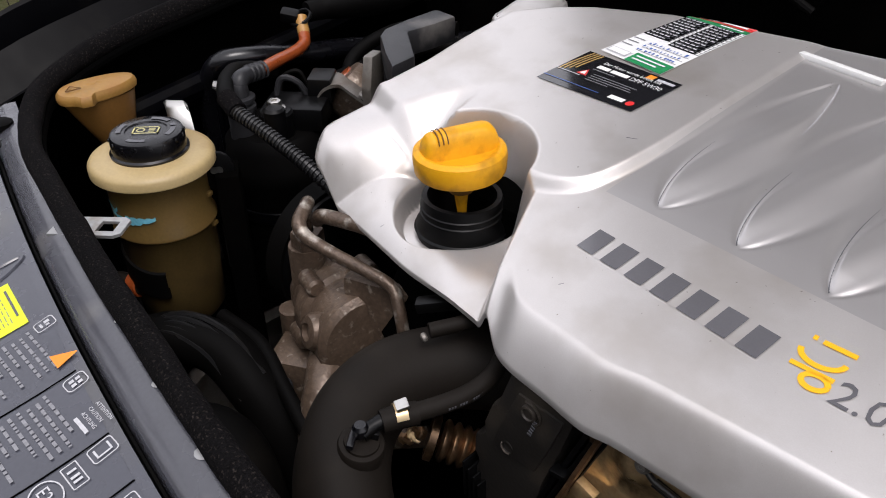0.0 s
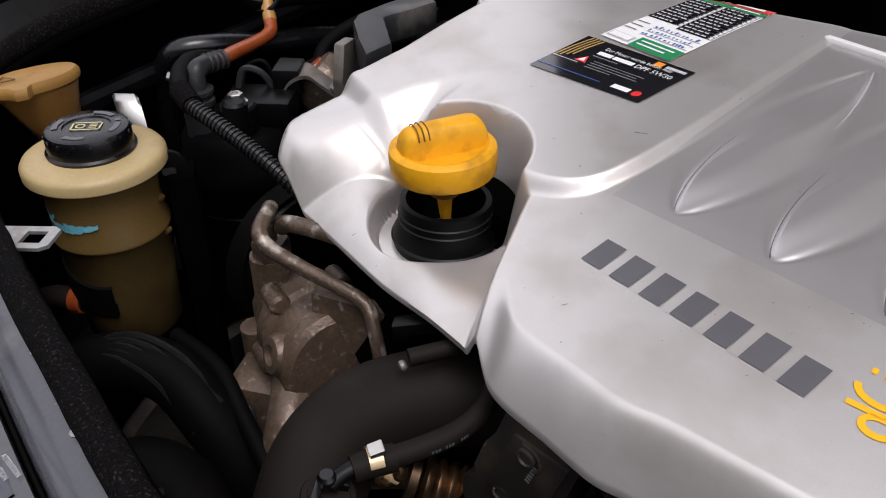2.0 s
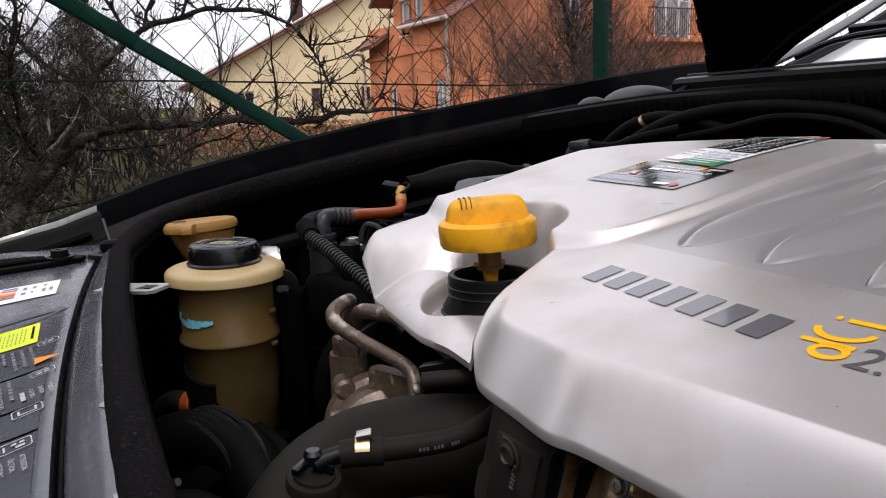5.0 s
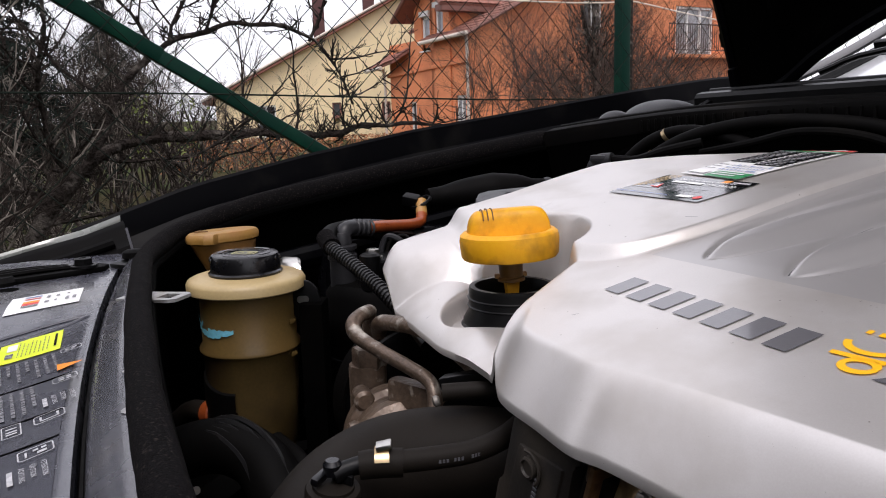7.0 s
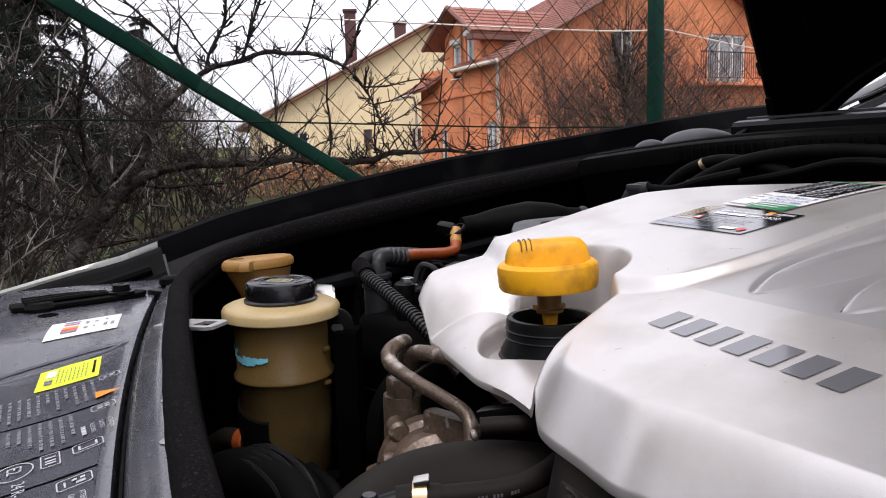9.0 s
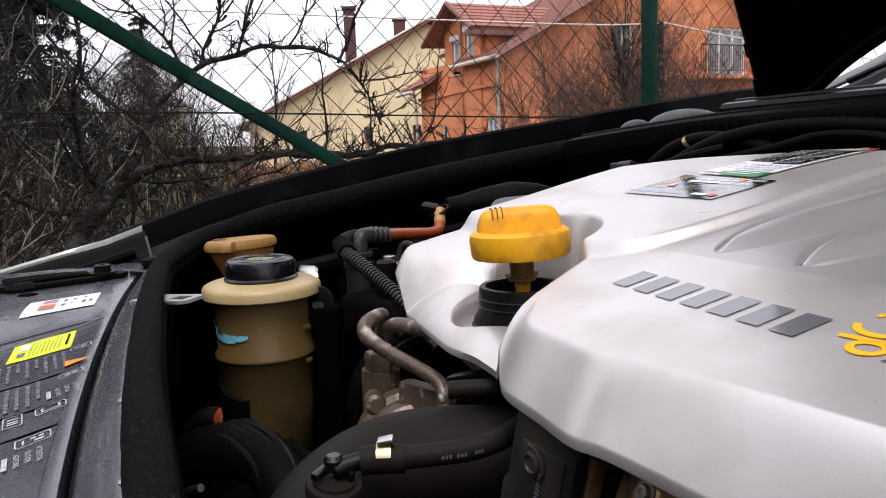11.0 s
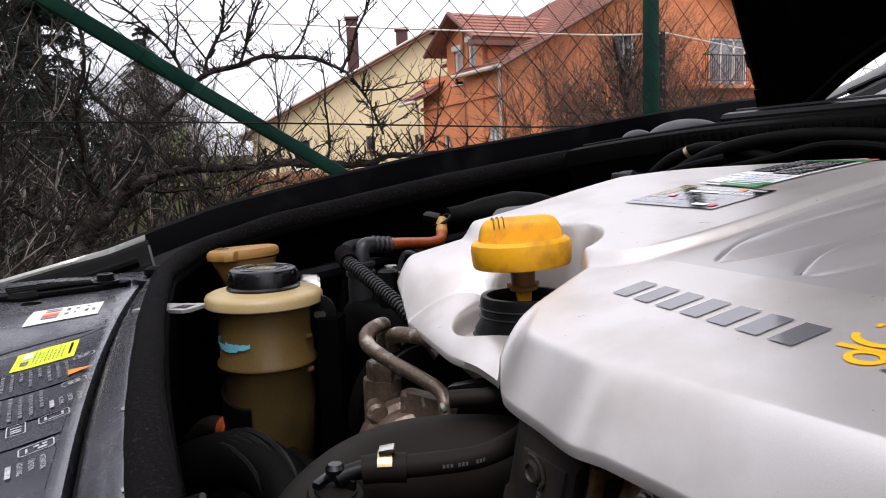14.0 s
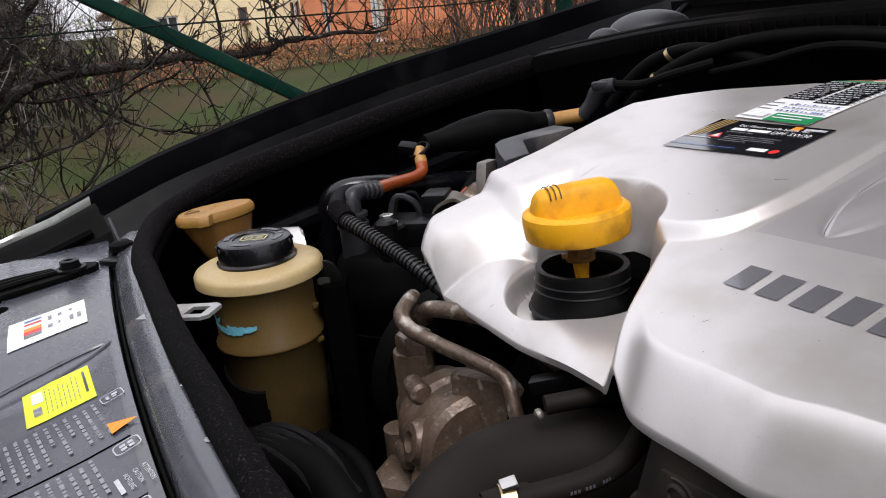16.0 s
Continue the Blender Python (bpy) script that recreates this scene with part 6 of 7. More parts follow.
for p, ax in (((-0.523, 0.677, 0.9115), (0.75, 0.2, 0.5)), ((-0.528, 0.6625, 0.8895), (0.7, 0.2, 0.6))):
    part("ring", lathe([(0.0069, -0.0020), (0.0078, -0.0020), (0.0078, 0.0020), (0.0069, 0.0020)], p, ax, 20), "brass", sh, "small brass-coloured ring")

# ---- printed panels and labels on the front panel ----
def on_panel(x, y, lift=0.0):
    return Vector((x, y, panel_z(x, y) + 0.0006 + lift))


def label_quad(name, quad, mt, label):
    a, b_, c, d = [Vector(p) for p in quad]

    def pq(u, v, up=0.0):
        p = a * (1 - u) * (1 - v) + b_ * u * (1 - v) + c * u * v + d * (1 - u) * v
        return on_panel(p.x, p.y, up)
    return solo(name, tile(bmesh.new(), 0, 0, 1, 1, pq, 8, 8), mt, label, "label"), pq


wl_, q = label_quad("refrigerant_label", [(-0.512, 0.0492), (-0.5225, 0.0980), (-0.5705, 0.1062), (-0.5575, 0.0570)], "white_label", "white label with a small striped flag on the dark panel")
for x0, y0, x1, y1, mt in ((0.20, 0.42, 0.42, 0.55, "orange_print"), (0.20, 0.30, 0.42, 0.42, "red_print"), (0.20, 0.20, 0.42, 0.30, "black_print"),
                           (0.20, 0.68, 0.42, 0.74, "red_print"), (0.20, 0.83, 0.42, 0.88, "blue_print")):
    part("print_bar", tile(bmesh.new(), x0, y0, x1, y1, lambda u, v: q(u, v, 0.0004), 2, 2), mt, wl_)
for u0, v0, u1, v1 in ((0.50, 0.30, 0.56, 0.42), (0.50, 0.62, 0.55, 0.78), (0.63, 0.34, 0.66, 0.42), (0.63, 0.66, 0.68, 0.76), (0.78, 0.30, 0.83, 0.50), (0.88, 0.30, 0.93, 0.50), (0.78, 0.70, 0.82, 0.78)):
    part("print_bar", tile(bmesh.new(), u0, v0, u1, v1, lambda u, v: q(u, v, 0.0004), 2, 2), "grey_print", wl_)
yl_, q2 = label_quad("yellow_label", [(-0.4125, 0.0428), (-0.4118, 0.0772), (-0.4580, 0.0826), (-0.4580, 0.0474)], "yellow_label", "fluorescent yellow label with dark lines of print")
yl_rnd = random.Random(8)
for k in range(8):
    v, end = 0.14, 0.88 - 0.07 * (k % 3)
    while v < end:
        w = min(yl_rnd.uniform(0.04, 0.15), end - v)
        part("print_bar", tile(bmesh.new(), 0.31 + 0.066 * k, v, 0.324 + 0.066 * k, v + w, lambda u, t: q2(u, t, 0.0004), 1, 1), "grey_print", yl_)
        v += w + 0.035
part("print_bar", tile(bmesh.new(), 0.88, 0.22, 0.92, 0.86, lambda u, v: q2(u, v, 0.0004), 1, 4), "black_print", yl_)
part("print_bar", tile(bmesh.new(), 0.12, 0.55, 0.28, 0.85, lambda u, v: q2(u, v, 0.0004), 2, 2), "white_label", yl_)
part("print_bar", tile(bmesh.new(), 0.12, 0.20, 0.24, 0.42, lambda u, v: q2(u, v, 0.0004), 2, 2), "grey_print", yl_)
solo("warning_triangle", loft([[on_panel(-0.3722, 0.0728, 0.0010), on_panel(-0.3595, 0.0722, 0.0010)], [on_panel(-0.3630, 0.0846, 0.0010), on_panel(-0.3620, 0.0846, 0.0010)]]), "orange_print", "orange printed warning triangle on the dark panel", "warning sign")


def outline(parent, cx, cy, w, h, r, name="pictogram_frame"):
    """A printed rounded frame."""
    pts = rounded(w, h, r, 4)
    inner = rounded(w - 0.0011, h - 0.0011, max(r - 0.0004, 0.0004), 4)
    ring = [[on_panel(cx + a, cy + b_, 0.0005), on_panel(cx + c, cy + d, 0.0005)] for (a, b_), (c, d) in zip(pts, inner)]
    return part(name, loft(ring + ring[:1]), "pale_print_glint", parent)


def marks(parent, cx, cy, rects, name="pictogram"):
    for x0, y0, x1, y1 in rects:
        part(name, tile(bmesh.new(), cx + x0, cy + y0, cx + x1, cy + y1, lambda u, v: on_panel(u, v, 0.0005), 1, 1), "pale_print_glint", parent)


def text_lines(parent, x0, x1, y0, y1, pitch, rnd, mt="grey_print"):
    """Lines of small print along the panel, each a row of word-long bars."""
    lines = bmesh.new()
    y = y1
    while y > y0:
        x, end = x0 + rnd.choice((0, 0, 0.002)), x1 - (x1 - x0) * rnd.choice((0, 0.05, 0.2, 0.45))
        while x < end:
            w = min(rnd.uniform(0.0016, 0.0062), end - x)
            tile(lines, x, y - 0.0017, x + w, y, lambda u, v: on_panel(u, v, 0.0005), 1, 1)
            x += w + 0.0011
        y -= pitch
    tagged(part("text_block", lines, mt, parent, "pale lines of small print"), kind="stuff")


def heading(parent, x, y, words):
    for k, w in enumerate(words):
        if w:
            part("heading", word(bmesh.new(), w, 0.0030, lambda u, v, k=k: on_panel(x + u * 0.98, y - 0.0040 * k + v, 0.0006)), "pale_print_glint", parent)
        else:
            marks(parent, x, y - 0.0040 * k, [(0, 0, 0.0135, 0.0020)], "heading_bar")


PANELS = [(-0.406, -0.3525), (-0.3505, -0.2985), (-0.2965, -0.2635), (-0.2615, -0.172), (-0.170, -0.105), (-0.103, -0.02), (-0.018, 0.07), (0.072, 0.17)]
for n_, (bx0, bx1) in enumerate(PANELS):
    rnd = random.Random(40 + n_)
    gy = lambda x: groove(x) - 0.0085
    shape = [[on_panel(x + 0.05 * (y - 0.06), y, -0.0003) for y in [-0.07 + (gy(x) + 0.07) * j / 14 for j in range(15)]] for x in np.linspace(bx0, bx1, 8)]
    pan = solo("instruction_panel", loft(shape), "panel_print", "dark printed panel with pale lines of instructions", "label", "printed panels")
    part("panel_edge", tube([on_panel(bx1 + 0.0008 + 0.05 * (y - 0.06), y, -0.0003) for y in np.linspace(-0.07, gy(bx1), 8)], 0.0004, 5, 1), "bay_shade_black", pan)
    yt = gy((bx0 + bx1) / 2)
    if n_ == 0:
        outline(pan, -0.4005, 0.0823, 0.0095, 0.0115, 0.002)
        marks(pan, -0.4005, 0.0823, [(-0.002, -0.003, 0.002, -0.0015), (-0.0025, 0.0, 0.0, 0.003), (0.0008, 0.0, 0.0025, 0.002)])
        text_lines(pan, -0.4030, -0.3610, 0.000, 0.0735, 0.0046, rnd)
    elif n_ == 1:
        outline(pan, -0.3425, 0.0745, 0.0105, 0.0120, 0.0028)
        marks(pan, -0.3425, 0.0745, [(-0.0028, -0.003, -0.0006, -0.0004), (0.0006, -0.003, 0.0028, -0.0004), (-0.0028, 0.0006, -0.0006, 0.003), (0.0006, 0.0006, 0.0028, 0.003)])
        heading(pan, -0.3195, 0.0745, ("ATTENTION", "CAUTION", "ACHTUNG", ""))
        text_lines(pan, -0.3475, -0.3050, -0.005, 0.0600, 0.0046, rnd)
    elif n_ == 2:
        outline(pan, -0.2900, 0.0640, 0.0110, 0.0130, 0.002)
        marks(pan, -0.2900, 0.0640, [(-0.003, -0.004, 0.003, -0.003), (-0.003, 0.003, 0.003, 0.004), (0.002, -0.003, 0.003, 0.003)])
        outline(pan, -0.2875, 0.0487, 0.0160, 0.0080, 0.0006)
        marks(pan, -0.2875, 0.0487, [(-0.004, -0.0022, -0.0026, 0.0022), (0.000, -0.0022, 0.0016, 0.0022), (0.003, -0.0022, 0.0046, 0.0022)])
        part("approval_ring", loft([[on_panel(-0.2865 + r * math.cos(a), 0.0345 + 0.78 * r * math.sin(a), 0.0005) for r in (0.0092, 0.0100)] for a in np.linspace(0, 2 * math.pi, 33)]), "pale_print_glint", pan)
        part("lettering", word(bmesh.new(), "E2", 0.0085, lambda u, v: on_panel(-0.2925 + u, 0.0318 + v, 0.0006)), "pale_print_glint", pan)
        part("lettering", word(bmesh.new(), "24 R-", 0.0070, lambda u, v: on_panel(-0.2720 + u, 0.0340 + v, 0.0006)), "pale_print_glint", pan)
    else:
        ox, oy = bx0 + 0.0095, gy(bx0 + 0.01) - 0.0080
        outline(pan, ox, oy, 0.0110, 0.0135, 0.0018)
        marks(pan, ox, oy, [(-0.003, -0.004, 0.003, -0.0032), (-0.003, -0.001, -0.001, 0.001), (0.0005, 0.0005, 0.003, 0.004), (-0.003, 0.0022, -0.001, 0.004)])
        heading(pan, bx0 + 0.022, gy(bx0 + 0.03) - 0.0045, ("ATTENTION", "CAUTION", "ACHTUNG", ""))
        text_lines(pan, bx0 + 0.006, bx1 - 0.006, -0.02, yt - 0.024, 0.0046, rnd)


# ---- outside: ground, fence, trees, houses ----
def ground_z(x, y):
    return -0.28 * float(smooth(np.array((-x - 2.5) / 6.0))) + 0.03 * noise.noise(Vector((x * 0.3, y * 0.3, 0)))


gx = [-4000, -900, -200, -80] + list(np.linspace(-45, 15, 90)) + [60, 300, 4000]
gy = [-4000, -600, -120, -40] + list(np.linspace(-20, 60, 80)) + [150, 600, 4000]
solo("ground", loft([[Vector((x, y, ground_z(x, y) if abs(x) < 60 and abs(y) < 100 else -0.3)) for x in gx] for y in gy]), "ground", "winter lawn with bare earth and old leaves", "ground", kind="structure")

# an unseen wall, added to keep southern sky light off the cover and bay
solo("wall_south", box((9.0, 0.25, 2.9), pose(2.2, -2.9, 1.35), 0.01), "blocking_wall", "plain grey unseen wall, added to block light from the car's front", "wall", kind="structure")

FX = -1.71
fence = thing("fence", (FX, 1.0, 0), "green wire mesh fence with steel posts and a diagonal brace", "fence")


def flat_bar(a, b_, w, d, name, parent, mt="green_steel"):
    a, b_ = Vector(a), Vector(b_)
    m = frame_at((a + b_) / 2, b_ - a)
    return part(name, box((w, d, (b_ - a).length), m, 0.004), mt, parent)


for y in (-0.80, 1.73, 4.2, 6.7):
    part("post", box((0.036, 0.036, 2.0), pose(FX - 0.028, y, 0.85, 0, 0, 0), 0.006), "green_steel", fence)
    part("post_cap", box((0.042, 0.042, 0.02), pose(FX - 0.028, y, 1.855), 0.006), "green_steel", fence)
flat_bar((FX - 0.03, -0.83, 1.845), (FX - 0.03, 0.40, 1.082), 0.032, 0.032, "brace", fence)
flat_bar((FX - 0.03, 0.39, 1.086), (FX - 0.03, 2.03, 0.075), 0.030, 0.030, "brace", fence)
for pts in ([(FX, -3, 1.06), (FX, 0.01, 1.008), (FX, 0.55, 0.997), (FX, 1.27, 0.974), (FX, 1.7, 0.97), (FX, 4.2, 0.93), (FX, 7, 0.9)],
            [(FX, -3, 1.72), (FX, 1.7, 1.70), (FX, 7, 1.66)], [(FX, -3, 0.45), (FX, 1.7, 0.42), (FX, 7, 0.4)]):
    part("strain_wire", tube(pts, 0.0022, 6, 4), "wire", fence)
# woven mesh: zigzag wires
mesh_bm = bmesh.new()
W2, HH = 0.0495, 0.0495
for i in range(-20, 150):
    y0 = -2.6 + i * W2 * 1.0
    if y0 > 7:
        break
    for s in (1, -1):
        pts = []
        z0, z1 = 0.02, 1.78
        n = 6
        for j in range(n + 1):
            z = z0 + (z1 - z0) * j / n
            y = y0 * 2 * 1.0 + s * (z - 0.9) * (W2 / HH)
            pts.append((y, z))
        if pts[-1][0] < -3.2 and pts[0][0] < -3.2 or min(p[0] for p in pts) > 7.2:
            continue
        rnd = random.Random(i * 2 + s)
        tube([(FX + 0.003 + s * 0.0016, y + rnd.uniform(-0.003, 0.003), z) for y, z in pts], 0.0011, 4, 3, mesh_bm, False)
tagged(part("mesh", mesh_bm, "wire", fence, "diamond wire mesh"), kind="stuff")


def limb(bm, p, d, length, r, depth, rnd, droop=0.0, wander=0.25, kids=3, spur=True, n=5):
    """A bare limb with its twigs."""
    pts, rs = [p.copy()], [r]
    d = d.normalized()
    steps = 6
    for i in range(steps):
        d = (d + Vector((rnd.uniform(-1, 1), rnd.uniform(-1, 1), rnd.uniform(-1, 1) - droop)) * wander).normalized()
        p = p + d * length / steps
        pts.append(p.copy())
        rs.append(r * (1 - 0.75 * (i + 1) / steps))
        if depth > 0 and i > 0:
            for _ in range(kids if i < steps - 1 else 1):
                if rnd.random() < 0.75:
                    side = (d + Vector((rnd.uniform(-1, 1), rnd.uniform(-1, 1), rnd.uniform(-0.5, 1.0))) * 0.9).normalized()
                    limb(bm, p, side, length * rnd.uniform(0.3, 0.6), rs[-1] * 0.6, depth - 1, rnd, droop, wander * 1.1, kids, spur, max(3, n - 1))
    tube(pts, rs, n, 2 if depth > 0 else 1, bm, False)


def shoot(bm, p, d, length, r, rnd, depth=1, wander=0.2, stubs=2, blunt=0.5):
    """A knobbly shoot that bends at its joints, with blunt budded stubs on either side."""
    d = Vector(d).normalized()
    steps = max(3, int(length / 0.055))
    p = Vector(p)
    pts, rs = [p.copy()], [r]
    for i in range(steps):
        d = (d + Vector((rnd.uniform(-1, 1), rnd.uniform(-1, 1), rnd.uniform(-0.7, 1))) * wander).normalized()
        p = p + d * (length / steps) * rnd.uniform(0.7, 1.3)
        k = 1 - (1 - blunt) * (i + 1) / steps
        pts.append(p.copy())
        rs.append(r * k * (1.18 if i % 2 else 0.92))
        for _ in range(stubs):
            if rnd.random() < 0.7:
                side = (d * 0.5 + Vector((rnd.uniform(-1, 1), rnd.uniform(-1, 1), rnd.uniform(-0.6, 1)))).normalized()
                ln, q = rnd.uniform(0.012, 0.05), r * k * 0.62
                mid = p + side * ln * 0.6
                end = mid + (side + Vector((0, 0, 0.5))).normalized() * ln * 0.5
                tube([p, mid, end, end + side * 0.004], [q, q * 0.85, q * 1.15, q * 0.4], 4, 1, bm, False)
        if depth > 0 and rnd.random() < 0.55:
            side = (d * 0.6 + Vector((rnd.uniform(-1, 1), rnd.uniform(-1, 1), rnd.uniform(-0.3, 1)))).normalized()
            shoot(bm, p, side, length * rnd.uniform(0.2, 0.5), max(r * k * 0.65, 0.0018), rnd, depth - 1, wander * 1.2, stubs, 0.6)
    tube(pts, rs, 5, 1, bm, False)


def spurs(bm, line, rnd, count, length):
    """Short knobbly fruit spurs along a limb."""
    for _ in range(count):
        p = line[rnd.randrange(len(line))]
        d = Vector((rnd.uniform(-0.4, 0.4), rnd.uniform(-1, 1), rnd.uniform(-0.2, 1)))
        shoot(bm, p, d, length * rnd.uniform(0.4, 1.3), rnd.uniform(0.0024, 0.0038), rnd, 0, 0.4, 2, 0.7)


# the fruit tree whose limbs cross behind the fence
rnd = random.Random(5)
tree = thing("fruit_tree", (-2.9, 0.05, 0), "bare grey fruit tree with knobbly twigs behind the fence", "tree", "bare trees")
limb_a = [(-2.9, 0.02, -0.1), (-2.9, 0.10, 0.35), (-2.9, 0.19, 0.62), (-2.9, 0.355, 0.80), (-2.9, 0.555, 0.875), (-2.88, 0.914, 0.889), (-2.85, 1.24, 0.872), (-2.85, 1.39, 0.903), (-2.83, 1.80, 0.905)]
def knobbly(pts, rs, n, k):
    """A limb with swellings and kinks at its joints."""
    bm = tube(pts, rs, n, k)
    for v in bm.verts:
        v.co += Vector((noise.noise(v.co * 9), noise.noise(v.co * 9 + Vector((7, 0, 0))), noise.noise(v.co * 9 + Vector((0, 7, 0))))) * 0.014
        v.co += Vector((noise.noise(v.co * 45), noise.noise(v.co * 45 + Vector((3, 0, 0))), noise.noise(v.co * 45 + Vector((0, 3, 0))))) * 0.0035
    return bm


part("trunk", knobbly(limb_a, [0.055, 0.043, 0.030, 0.023, 0.019, 0.016, 0.013, 0.010, 0.006], 12, 14), "bark", tree)
limb_b = [(-2.9, 0.34, 0.76), (-2.92, 0.40, 0.88), (-2.94, 0.47, 1.03), (-2.95, 0.52, 1.10), (-2.95, 0.66, 1.213), (-2.95, 0.80, 1.27), (-2.95, 0.94, 1.30), (-2.95, 1.12, 1.284), (-2.95, 1.26, 1.205), (-2.95, 1.33, 1.10), (-2.95, 1.375, 0.985)]
part("limb", knobbly(limb_b, [0.020, 0.017, 0.014, 0.012, 0.0105, 0.0095, 0.0085, 0.0075, 0.0062, 0.005, 0.004], 10, 14), "bark", tree)
crown = bmesh.new()
la, lb = spline(limb_a, 8), spline(limb_b, 8)
for base, d, ln, r in (((-2.95, 0.66, 1.213), (0, 0.15, 1), 0.55, 0.012), ((-2.95, 0.80, 1.27), (0, 0.3, 1), 0.5, 0.011), ((-2.95, 0.62, 1.19), (0, -0.5, 1), 0.5, 0.012), ((-2.95, 1.20, 1.24), (0.02, 0.55, 1), 0.42, 0.013), ((-2.95, 1.0, 1.30), (0, 0.8, 0.7), 0.4, 0.008),
                       ((-2.95, 1.28, 1.17), (0, 1, -0.2), 0.3, 0.008), ((-2.95, 1.36, 1.02), (0, 1, 0.2), 0.3, 0.006), ((-2.95, 1.33, 1.1), (0, 1, 0.1), 0.28, 0.006), ((-2.85, 1.5, 0.905), (0, 0.6, 1), 0.35, 0.009), ((-2.86, 1.3, 0.89), (0, -0.3, 1), 0.3, 0.008),
                       ((-2.88, 0.95, 0.89), (0, 0.5, -1), 0.4, 0.009), ((-2.88, 1.1, 0.88), (0, 0.4, 1), 0.35, 0.009), ((-2.9, 0.55, 0.87), (0, 0.8, -0.6), 0.6, 0.012), ((-2.9, 0.4, 0.82), (0, 0.8, -0.2), 0.7, 0.012), ((-2.9, 0.25, 0.7), (0, -1, 0.4), 0.7, 0.015), ((-2.9, 0.2, 0.6), (0, 1, 0), 0.8, 0.013), ((-2.9, 0.3, 0.75), (0, -0.6, 1), 0.9, 0.016), ((-2.9, 0.45, 0.98), (0, -0.4, 1), 0.6, 0.012)):
    shoot(crown, base, d, ln * 1.1, r * 0.58, rnd, 1, 0.26, 3, 0.4)
spurs(crown, la[20:], rnd, 110, 0.09)
spurs(crown, lb[8:], rnd, 70, 0.07)
tagged(part("crown", crown, "bark", tree, "bare knobbly twigs"), kind="stuff")

# the thicket to the side
thick = thing("thicket", (-4.2, -0.6, -0.1), "dense tangle of bare shrubs and young trees beyond the fence", "shrubs", kind="stuff")
bm = bmesh.new()
for k in range(22):
    x, y = rnd.uniform(-3.8, -2.3), rnd.uniform(-1.7, 0.2)
    shoot(bm, (x, y, ground_z(x, y)), (rnd.uniform(-0.25, 0.25), rnd.uniform(-0.9, 0.9), 1), rnd.uniform(0.7, 1.35), rnd.uniform(0.004, 0.0085), rnd, 2, 0.24, 2, 0.35)
for k in range(34):
    x, y = rnd.uniform(-3.3, -2.1), rnd.uniform(-1.5, 0.6)
    shoot(bm, (x, y, ground_z(x, y) + rnd.uniform(0.05, 0.5)), (rnd.uniform(-0.3, 0.3), rnd.choice((-1.6, 1.6, 1.0, -1.0)) * rnd.uniform(0.6, 1.2), rnd.uniform(0.25, 0.9)), rnd.uniform(0.5, 0.95), rnd.uniform(0.0035, 0.0075), rnd, 2, 0.30, 2, 0.3)
for k in range(75):
    x, y = rnd.uniform(-7.5, -2.4), rnd.uniform(-2.6, 0.45)
    y *= 1 + (-x - 2.5) * 0.12
    p = Vector((x, y, ground_z(x, y)))
    limb(bm, p, Vector((rnd.uniform(-0.3, 0.3), rnd.uniform(-0.5, 0.5), 1)), rnd.uniform(0.7, 1.7) * (0.6 if y > -0.2 else 1.0), rnd.uniform(0.005, 0.012), 2, rnd, 0.05, 0.36, 3)
part("twigs", bm, "twig", thick)
bm = bmesh.new()
for k in range(120):
    x = rnd.uniform(-14, -6)
    y = rnd.uniform(-6, 1.0) * (-x / 8)
    limb(bm, Vector((x, y, ground_z(x, y))), Vector((rnd.uniform(-0.25, 0.25), rnd.uniform(-0.4, 0.4), 1)), rnd.uniform(1.4, 3.2) * (0.55 if y > -1.5 else 1.0), rnd.uniform(0.012, 0.03), 2, rnd, 0.0, 0.3, 2)
for k in range(95):
    x = rnd.uniform(-17, -11)
    y = -x * rnd.uniform(0.075, 0.245)
    limb(bm, Vector((x, y, ground_z(x, y))), Vector((rnd.uniform(-0.2, 0.2), rnd.uniform(-0.2, 0.2), 1)), rnd.uniform(1.5, 2.9) * (1.0 if y < -x * 0.18 else 0.6), rnd.uniform(0.012, 0.022), 2, rnd, 0.0, 0.26, 3)
part("far_twigs", bm, "twig", thick)

# low brush in front of the houses and by the orange wall
brush = thing("garden_brush", (-12, 8, -0.2), "leafless garden bushes in front of the houses", "shrubs", kind="stuff")
bm = bmesh.new()
for k in range(245):
    if k >= 215:
        x, y, h = rnd.uniform(-21, -15), rnd.uniform(13.5, 18.5), rnd.uniform(2.4, 4.8)
    elif k < 55:
        x, y, h = rnd.uniform(-21, -17), rnd.uniform(15.5, 22.5), rnd.uniform(3.0, 5.6)
    elif k < 171:
        x, y, h = rnd.uniform(-22, -16), rnd.uniform(13.2, 19.5), rnd.uniform(2.0, 4.6)
    elif k < 191:
        x, y, h = rnd.uniform(-20, -14), rnd.uniform(3.0, 6.3), rnd.uniform(1.0, 2.4)
    else:
        x, y, h = rnd.uniform(-16, -9), rnd.uniform(8, 15.0), rnd.uniform(0.8, 1.5)
    if y > -0.98 * x:
        h *= 0.55
    limb(bm, Vector((x, y, -0.28)), Vector((rnd.uniform(-0.3, 0.3), rnd.uniform(-0.3, 0.3), 1)), h, 0.008 + 0.004 * h, 2, rnd, 0, 0.3, 3)
part("twigs", bm, "brush", brush)


